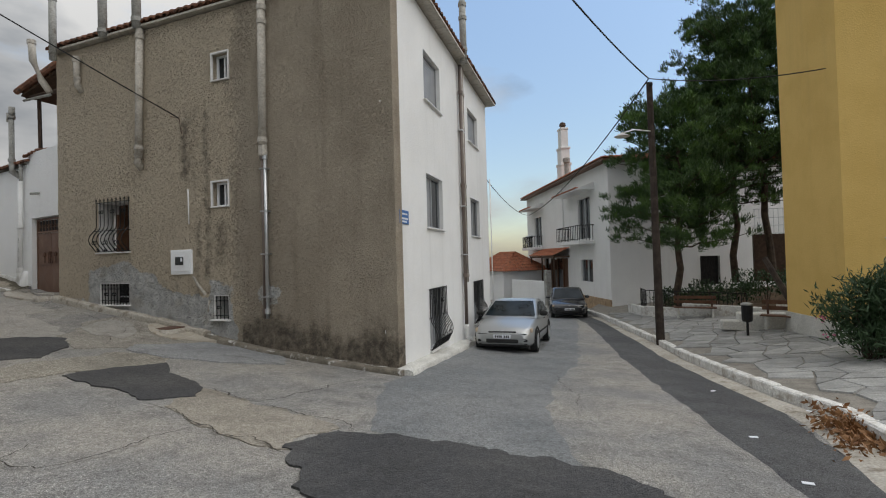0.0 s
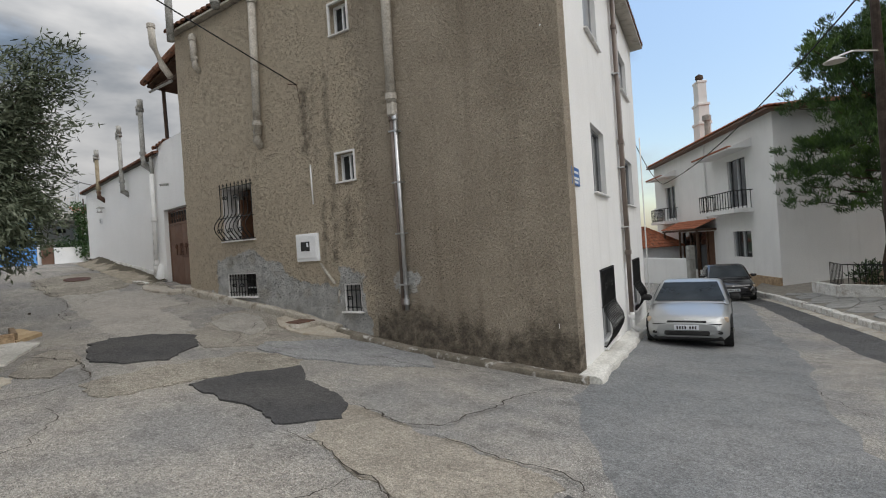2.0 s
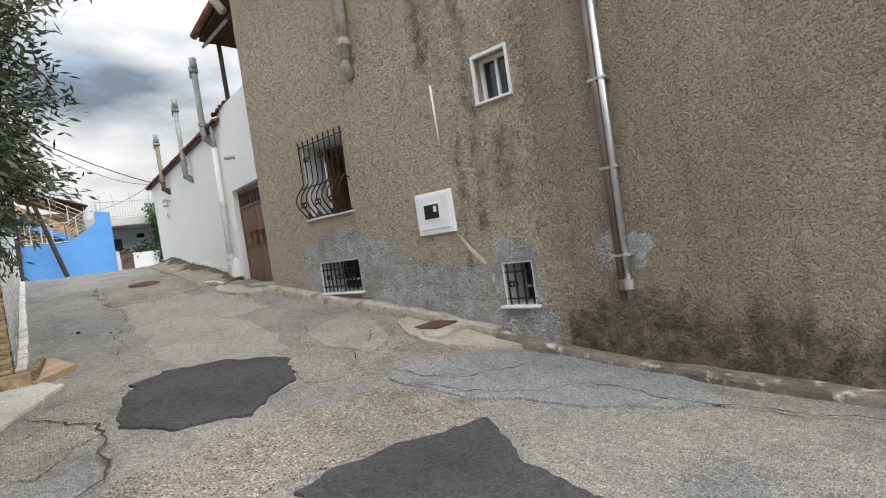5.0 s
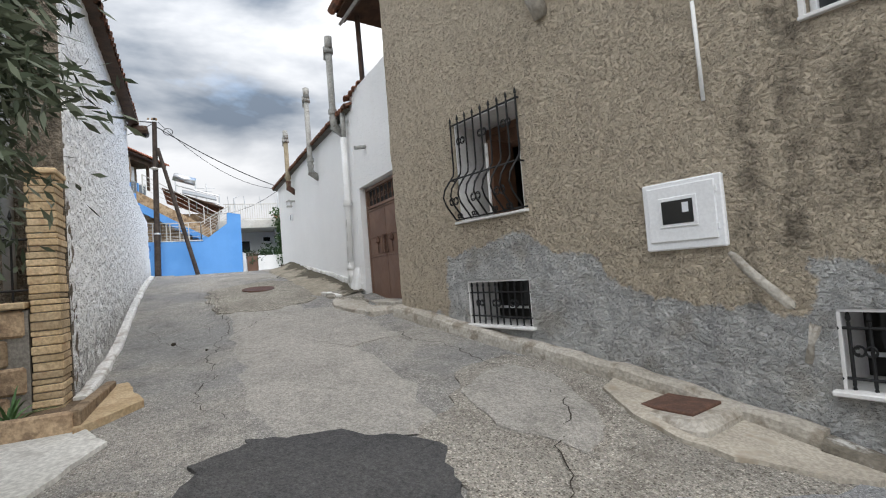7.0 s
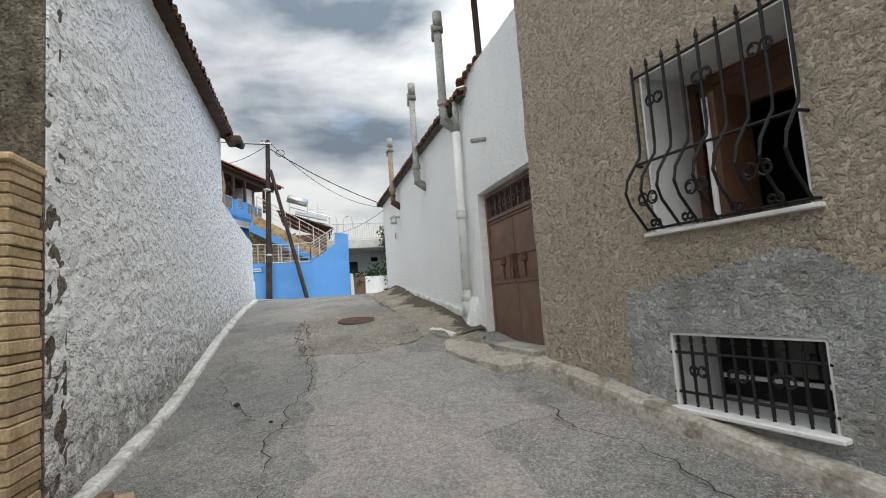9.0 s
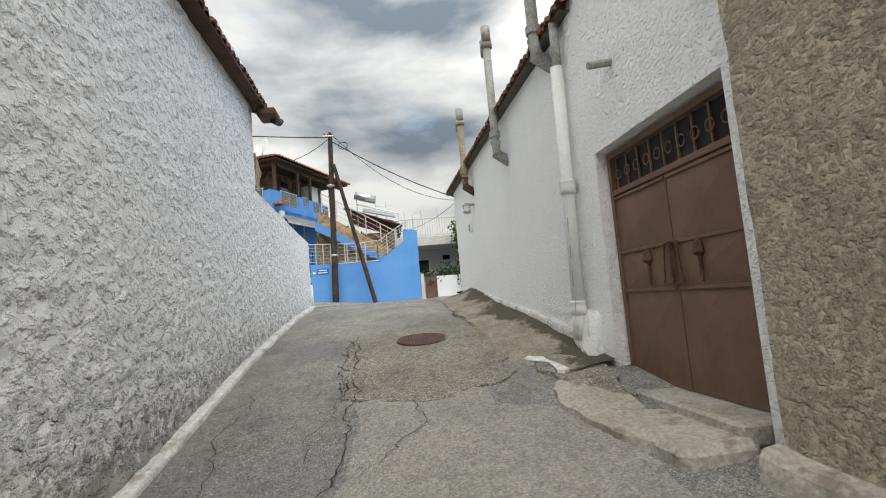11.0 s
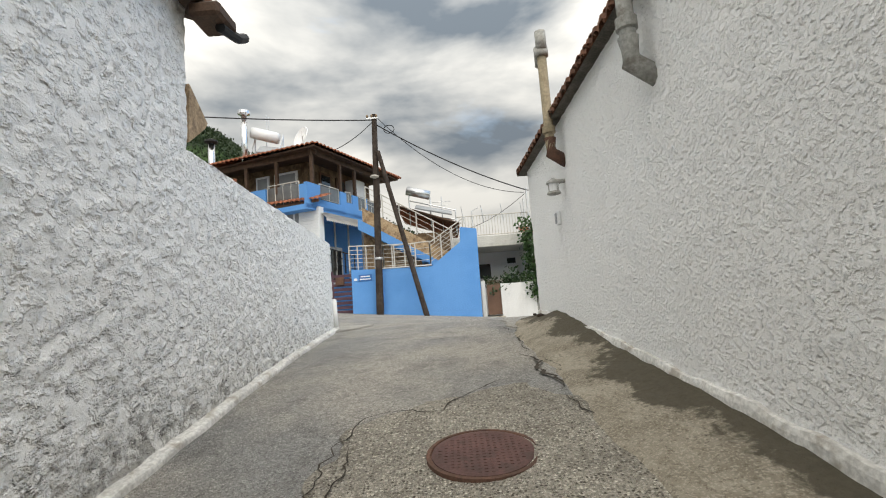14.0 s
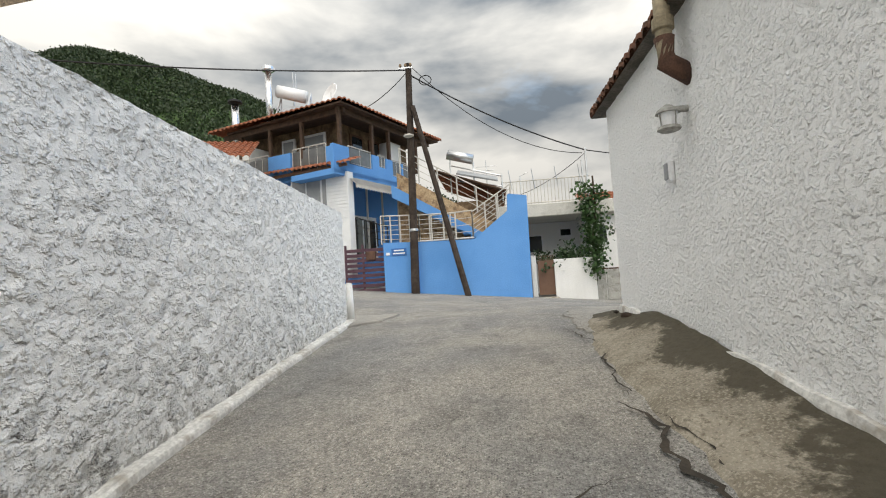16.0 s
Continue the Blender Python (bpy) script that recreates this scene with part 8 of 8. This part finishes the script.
M["silver"] = paint("silver_paint", (0.42, 0.43, 0.43), 0.55, 0.35)
M["blackpaint"] = paint("black_paint", (0.012, 0.012, 0.014), 0.0, 0.2)
M["tyre"] = surf("tyre_rubber", (0.02, 0.02, 0.02), (0.03, 0.03, 0.03), 5, 40, 0.9, ())
M["lamp"] = surf("headlamp_glass", (0.2, 0.205, 0.21), (0.42, 0.43, 0.44), 9, 40, 0.1, (), spec=0.7)
M["amber"] = surf("amber_lens", (0.5, 0.4, 0.3), (0.55, 0.45, 0.35), 9, 40, 0.15, ())
M["cglass"] = surf("car_glass", (0.02, 0.03, 0.036), (0.04, 0.055, 0.065), 2, 10, 0.06, (), spec=0.5)


def car(place, rz, mat_, label, length=4.3, half=0.83, tall=1.38, tilt=0.0):
    c = thing("car", place, rz, label, "car", "parked cars")
    k = length / 4.3
    st = [(0.0, 0.70, 0.34, 0.52), (0.06, 0.78, 0.25, 0.60), (0.25, 0.93, 0.2, 0.70), (0.7, 0.99, 0.19, 0.80), (1.15, 1.0, 0.19, 0.88), (1.6, 1.0, 0.19, 0.92), (2.4, 1.0, 0.19, 0.93), (3.2, 1.0, 0.2, 0.94), (3.75, 0.98, 0.22, 0.95), (4.1, 0.94, 0.26, 0.93), (4.25, 0.86, 0.32, 0.85), (4.3, 0.8, 0.4, 0.7)]
    bm = bmesh.new()
    rows = []
    for x, w, zb_, zt_ in st:
        w *= half
        sec = [(w * 0.86, zb_), (w * 0.97, zb_ + 0.08), (w, zb_ + (zt_ - zb_) * 0.45), (w * 0.985, zt_ - 0.12), (w * 0.93, zt_ - 0.03), (w * 0.8, zt_ + 0.005), (w * 0.4, zt_ + 0.03), (0, zt_ + 0.035)]
        full = [(-y, z) for y, z in sec] + [(y, z) for y, z in sec[-2::-1]]
        rows.append([bm.verts.new((x * k, y, z)) for y, z in full])
    for r0, r1 in zip(rows, rows[1:]):
        for j in range(len(r0) - 1):
            bm.faces.new((r0[j], r0[j + 1], r1[j + 1], r1[j])).smooth = True
        bm.faces.new((r0[-1], r0[0], r1[0], r1[-1]))
    bm.faces.new(rows[0]), bm.faces.new(rows[-1])
    body = part("body", bm, mat_, c)
    # cabin: pillars and roof, then the glass a little outside it
    cab = [(1.08, 0.80, 0.885), (1.95, 0.66, tall - 0.04), (2.3, 0.65, tall), (2.9, 0.64, tall - 0.02), (3.25, 0.66, tall - 0.09), (3.95, 0.76, 0.95)]
    bm = bmesh.new()
    rows = []
    for x, w, z in cab:
        w = w * half / 0.83
        rows.append([bm.verts.new((x * k, s * w * f, zz)) for s, f, zz in ((-1, 1.0, z - 0.03), (-1, 0.85, z), (-0.5, 0.9, z + 0.012), (0.5, 0.9, z + 0.012), (1, 0.85, z), (1, 1.0, z - 0.03))])
    for r0, r1 in zip(rows, rows[1:]):
        for j in range(5):
            bm.faces.new((r0[j], r0[j + 1], r1[j + 1], r1[j])).smooth = True
    for s in (0, -1):
        base = [bm.verts.new((r[s].co.x, (-1 if s == 0 else 1) * 0.80 * half / 0.83, 0.88)) for r in rows]
        for i in range(len(rows) - 1):
            try:
                bm.faces.new((rows[i][s], rows[i + 1][s], base[i + 1], base[i]))
            except ValueError:
                pass
    part("cabin", bm, mat_, c)

    def pane(name, pts, out):
        bm = bmesh.new()
        vs = [bm.verts.new((Vector((p[0] * k, p[1] * half / 0.83, p[2])) + Vector(out))) for p in pts]
        bm.faces.new(vs)
        bmesh.ops.solidify(bm, geom=bm.faces[:], thickness=0.006)
        part(name, bm, "cglass", c)

    pane("windscreen", [(1.16, -0.72, 0.92), (1.16, 0.72, 0.92), (1.88, 0.57, tall - 0.075), (1.88, -0.57, tall - 0.075)], (-0.02, 0, 0.022))
    pane("rear_window", [(3.86, -0.64, 0.99), (3.86, 0.64, 0.99), (3.3, 0.54, tall - 0.11), (3.3, -0.54, tall - 0.11)], (0.02, 0, 0.02))
    for s in (-1, 1):
        pane("side_window", [(1.4, 0.79 * s, 0.95), (2.32, 0.79 * s, 0.95), (2.32, 0.675 * s, tall - 0.07), (1.98, 0.685 * s, tall - 0.1)], (0, 0.012 * s, 0))
        pane("side_window", [(2.4, 0.79 * s, 0.95), (3.5, 0.77 * s, 0.96), (3.2, 0.68 * s, tall - 0.12), (2.4, 0.675 * s, tall - 0.07)], (0, 0.012 * s, 0))
        mi = part("mirror", box((0.13, 0.22, 0.14), (1.42 * k, (half + 0.09) * s, 1.0), 0.045), "blackpaint" if mat_ == "blackpaint" else "tyre", c)
        hl = part("headlight", box((0.16, 0.44, 0.115), (0.12 * k, half * 0.66 * s, 0.625), 0.05, m=Matrix.Rotation(radians(-14 * s), 4, "Z")), "lamp", c)
        part("indicator", box((0.1, 0.09, 0.11), (0.25 * k, half * 0.88 * s, 0.62), 0.02), "amber", hl)
        for x in (2.25, 3.2):
            part("door_handle", box((0.16, 0.02, 0.03), (x * k, (half + 0.003) * s, 0.82), 0.004), "tyre", c)
        part("sill_trim", box((2.2 * k, 0.02, 0.05), (2.1 * k, (half + 0.004) * s, 0.5), 0.005), "tyre", c)
        for x in (0.78, 3.38):
            wh = part("wheel", lathe([(0.2, -0.09), (0.3, -0.09), (0.305, 0.0), (0.3, 0.09), (0.2, 0.09)], 20), "tyre", c, m=Matrix.Translation((x * k, (half - 0.085) * s, 0.3)) @ Matrix.Rotation(radians(90), 4, "X"))
            part("rim", lathe([(0.02, 0.09), (0.1, 0.1), (0.19, 0.085), (0.205, 0.095)][::-1] if s < 0 else [(0.205, -0.095), (0.19, -0.085), (0.1, -0.1), (0.02, -0.09)], 16), "steel", wh)
            part("wheel_arch", tube([(x * k + 0.36 * math.cos(a), (half - 0.02) * s, 0.3 + 0.36 * math.sin(a)) for a in np.linspace(0.1, 3.04, 12)], 0.035, 6), "tyre", c)
        part("tail_light", box((0.06, 0.3, 0.16), (4.24 * k, half * 0.66 * s, 0.78), 0.01), "rust", c)
    part("grille", box((0.06, 0.74, 0.05), (0.045 * k, 0, 0.585), 0.015), "tyre", c)
    part("air_intake", box((0.08, 0.86, 0.1), (0.02 * k, 0, 0.36), 0.025), "tyre", c)
    part("front_spoiler", box((0.12, 1.3, 0.07), (0.1 * k, 0, 0.25), 0.025), "tyre", c)
    for s in (-1, 1):
        part("fog_recess", box((0.08, 0.16, 0.06), (0.06 * k, 0.58 * s, 0.37), 0.02), "tyre", c)
    part("bumper_line", box((0.05, 1.3, 0.014), (0.035 * k, 0, 0.545), 0.004), "tyre", c)
    plate = part("number_plate", box((0.02, 0.46, 0.1), (-0.01, 0, 0.475), 0.004), "letter", c)
    for y in (-0.17, -0.12, -0.07, 0.02, 0.07, 0.12, 0.17):
        part("lettering_bar", box((0.006, 0.03, 0.06), (-0.022, y, 0.475)), "tyre", plate)
    part("badge", box((0.02, 0.09, 0.05), (0.06, 0, 0.615), 0.008), "steel", c)
    for s in (-0.3, 0.25):
        part("wiper", box((0.02, 0.5, 0.015), (1.2 * k, s, 0.945), 0.003, m=Matrix.Rotation(radians(0), 4, "Z")), "tyre", c)
    part("underbody", box((3.9 * k, half * 1.6, 0.12), (2.15 * k, 0, 0.24)), "tyre", c)
    return c


c1 = car((-5.72, 11.85, ground(-6.0, 12.6)), 105, "silver", "silver-grey hatchback saloon parked against the white facade", 4.3, 0.83, 1.38)
c1.rotation_euler = (radians(0), radians(2.6), radians(104))
c2_ = car((-7.6, 23.2, ground(-8.2, 24.5) + 0.02), 128, "blackpaint", "black compact hatchback parked at the roadside", 4.0, 0.85, 1.45)
c2_.rotation_euler = (0, radians(1.5), radians(112))

# ---- pines, oleander ----
def pine(place, trunk_top, height, spread, seed, low, label, lean=(0, 0), density=1.0):
    rnd = random.Random(seed)
    t = thing("pine_tree", place, 0, label, "tree", "pine trees")
    top = Vector((lean[0], lean[1], height))
    tp = limb((0, 0, -0.3), top, 0, 0, 0, 9, 0.12, rnd)
    part("trunk", tube(tp, 0.17, 10, taper=0.05), "bark", t)
    spots = []
    n = int(46 * density)
    for k in range(n):
        f = low + (1 - low) * (k + rnd.random()) / n
        base = Vector((0, 0, 0)).lerp(top, f * 0.97)
        a = k * 2.399 + rnd.uniform(-0.4, 0.4)
        r = spread * (1 - abs(f - low - 0.35) ** 1.4) * rnd.uniform(0.55, 1.05) * (1.1 - 0.55 * f)
        tip = base + Vector((math.cos(a) * r, math.sin(a) * r, rnd.uniform(-0.2, 0.7) + 0.5 * f))
        pts = limb(base, tip, 0, 0, 0.15, 6, 0.1, rnd)
        part("limb", tube(pts, 0.05 * (1.1 - f), 5, taper=0.012), "bark", t)
        for j in range(13):
            g = rnd.uniform(0.35, 1.02)
            c = base.lerp(tip, g) + Vector((rnd.gauss(0, 0.34), rnd.gauss(0, 0.34), rnd.gauss(0.08, 0.2)))
            o = (tip - base).normalized() * 0.6 + Vector((0, 0, 0.8))
            for q in range(4):
                spots.append((c + Vector((rnd.gauss(0, 0.14), rnd.gauss(0, 0.14), rnd.gauss(0, 0.1))), o))
    leaf_cloud("crown", spots, "needle", t, 0.22, 0.018, 24, 0.07, rnd, 0, up=0.5)
    return t


pine((-2.9, 24.1, -0.9), 3, 9.0, 4.4, 31, 0.3, "dark green pine with a slanting crown")
pine((-0.9, 27.6, 0.3), 3, 11.6, 5.6, 32, 0.3, "tall dark pine with a broad rounded crown", (0.3, -0.6), 1.4)
pine((0.6, 27.0, 0.6), 3, 11.9, 5.2, 33, 0.38, "tall dark pine with a broad rounded crown", (-0.9, -0.4), 1.3)
pine((3.2, 28.5, 0.8), 3, 12.8, 5.0, 34, 0.35, "tall dark pine beside the yellow house", (0.2, -0.4), 1.2)
ru = random.Random(77)
for sx, sy, sr in ((-3.6, 24.6, 0.5), (-2.6, 23.7, 0.45), (-1.6, 24.0, 0.6), (-0.6, 23.2, 0.55), (0.3, 23.6, 0.7), (1.2, 22.6, 0.6), (2.0, 23.2, 0.8), (3.0, 22.2, 0.7), (-2.2, 25.4, 0.6), (-0.4, 25.2, 0.7), (1.6, 25.0, 0.8), (3.6, 24.4, 0.9)):
    fx = (sx + 4.4) / 9.5
    un = thing("shrub", (sx, sy, square(sx, sy) + 0.3 + 1.2 * fx * fx), 0, "low dark green shrub under the pines", "shrub", "shrubs in the bed")
    sps = []
    for k in range(40):
        a_, h_ = ru.uniform(0, 6.283), ru.uniform(0, 1)
        r_ = sr * math.sqrt(ru.random()) * (1.1 - 0.6 * h_)
        sps.append((Vector((math.cos(a_) * r_, math.sin(a_) * r_, h_ * sr * 1.3)), Vector((math.cos(a_), math.sin(a_), 0.8))))
    leaf_cloud("leaves", sps, "oleander", un, 0.14, 0.03, 12, 0.11, ru, up=0.4)
    for k in range(4):
        part("stem", tube([(0, 0, -0.5), (sr * 0.3 * math.cos(k * 1.6), sr * 0.3 * math.sin(k * 1.6), sr * 0.9)], 0.02, 5, taper=0.01), "bark", un)
lp = thing("leaning_post", (1.15, 17.7, square(1.15, 17.7)), 0, "old brown timber post leaning over the square", "post")
part("post", tube([(0, 0, 0), (-0.95, 1.2, 2.05)], 0.09, 10, taper=0.085), "polewood", lp)
rb_ = random.Random(15)
bs = thing("oleander_bush", (1.95, 12.9, square(1.95, 12.9)), 0, "dense dark oleander bush with pink flowers", "bush")
bms = bmesh.new()
spots = []
for k in range(60):
    a, r = rb_.uniform(0, 6.28), rb_.uniform(0.1, 1.0)
    tip = Vector((math.cos(a) * 1.15 * r + 0.2, math.sin(a) * 0.9 * r, rb_.uniform(0.5, 1.7) * (1.1 - 0.45 * r)))
    pts = limb((rb_.gauss(0, 0.15), rb_.gauss(0, 0.15), 0), tip, 0, 0, 0, 4, 0.05, rb_)
    tube(pts, 0.014, 4, bms, taper=0.006)
    spots += [(p, (tip - pts[0]).normalized()) for p in pts[2:]] + [(tip, Vector((0, 0, 0.5)))]
part("stems", bms, "bark", bs)
leaf_cloud("leaves", spots, "oleander", bs, 0.16, 0.018, 34, 0.14, rb_, up=0.4)
leaf_cloud("flowers", [(Vector((-0.85, -0.2, 0.75)), Vector((0, 0, 1))), (Vector((-0.75, -0.3, 0.4)), Vector((0, 0, 1))), (Vector((-0.6, 0.1, 0.9)), Vector((0, 0, 1)))], "flower", bs, 0.06, 0.025, 12, 0.05, rb_)
fp = thing("fence_panel", (2.2, 31.0, 2.3), 20, "blue-grey metal grid fence on a dark wall", "fence")
part("wall", box((5.0, 0.2, 2.4), (0, 0, -1.2)), "darkwood", fp)
for k in range(22):
    part("bar", tube([(-2.4 + k * 0.22, 0, 0), (-2.4 + k * 0.22, 0, 1.3)], 0.015, 5), "steel", fp)
for z in (0.05, 0.45, 0.85, 1.3):
    part("rail", tube([(-2.45, 0, z), (2.4, 0, z)], 0.02, 5), "steel", fp)

# ---- far hill, tile roof and trees beyond ----
bm = bmesh.new()
N = 90
rows = []
hc = Vector((-330.0, -236.0))
for i in range(N):
    row = []
    for k in range(N):
        x, y = hc.x - 330 + 660 * i / (N - 1), hc.y - 330 + 660 * k / (N - 1)
        r2 = ((x - hc.x) / 215) ** 2 + ((y - hc.y) / 205) ** 2
        h = 156 * math.exp(-r2) * (1 + 0.12 * noise.fractal(Vector((x / 90, y / 90, 0)), 0.9, 2, 3)) - 6 + 2.5 * noise.fractal(Vector((x / 9, y / 9, 4)), 0.7, 2, 3)
        row.append(bm.verts.new((x, y, h)))
    rows.append(row)
for r0, r1 in zip(rows, rows[1:]):
    for k in range(N - 1):
        bm.faces.new((r0[k], r0[k + 1], r1[k + 1], r1[k])).smooth = True
tagged(part("wooded_hill", bm, "hill"), "steep wooded green hill behind the village", "hill", kind="structure")
rh = random.Random(77)
spots = []
inv_n = 0
for _ in range(40000):
    x, y = hc.x + rh.gauss(35, 95), hc.y + rh.gauss(30, 90)
    r2 = ((x - hc.x) / 215) ** 2 + ((y - hc.y) / 205) ** 2
    h = 156 * math.exp(-r2) * (1 + 0.12 * noise.fractal(Vector((x / 90, y / 90, 0)), 0.9, 2, 3)) - 6
    spots.append((Vector((x, y, h + 1.0)), Vector((0.5, 0.4, 0.8))))
hw = thing("hill_woods", (0, 0, 0), 0, "dense scrub and small trees on the hillside", "woods", kind="stuff")
M["hillleaf"] = foliage("hill_foliage", (0.022, 0.038, 0.015), (0.042, 0.066, 0.025), (0.034, 0.054, 0.021))
leaf_cloud("crowns", spots, "hillleaf", hw, 1.15, 0.55, 5, 1.0, rh, up=0.6)
fr = thing("far_roof", (-34.2, -6.6, 5.6), 20, "orange tile roof of a house behind the yard", "roof")
part("tiles", corrugated((1.6, -3, 0.9), (1.6, 3, 0.9), (-1.5, 3, 2.2), (-1.5, -3, 2.2), 30, 0.06), "tile", fr)
part("wall", box((3.0, 5.6, 5.2), (-0.1, 0, -1.75)), "white", fr)
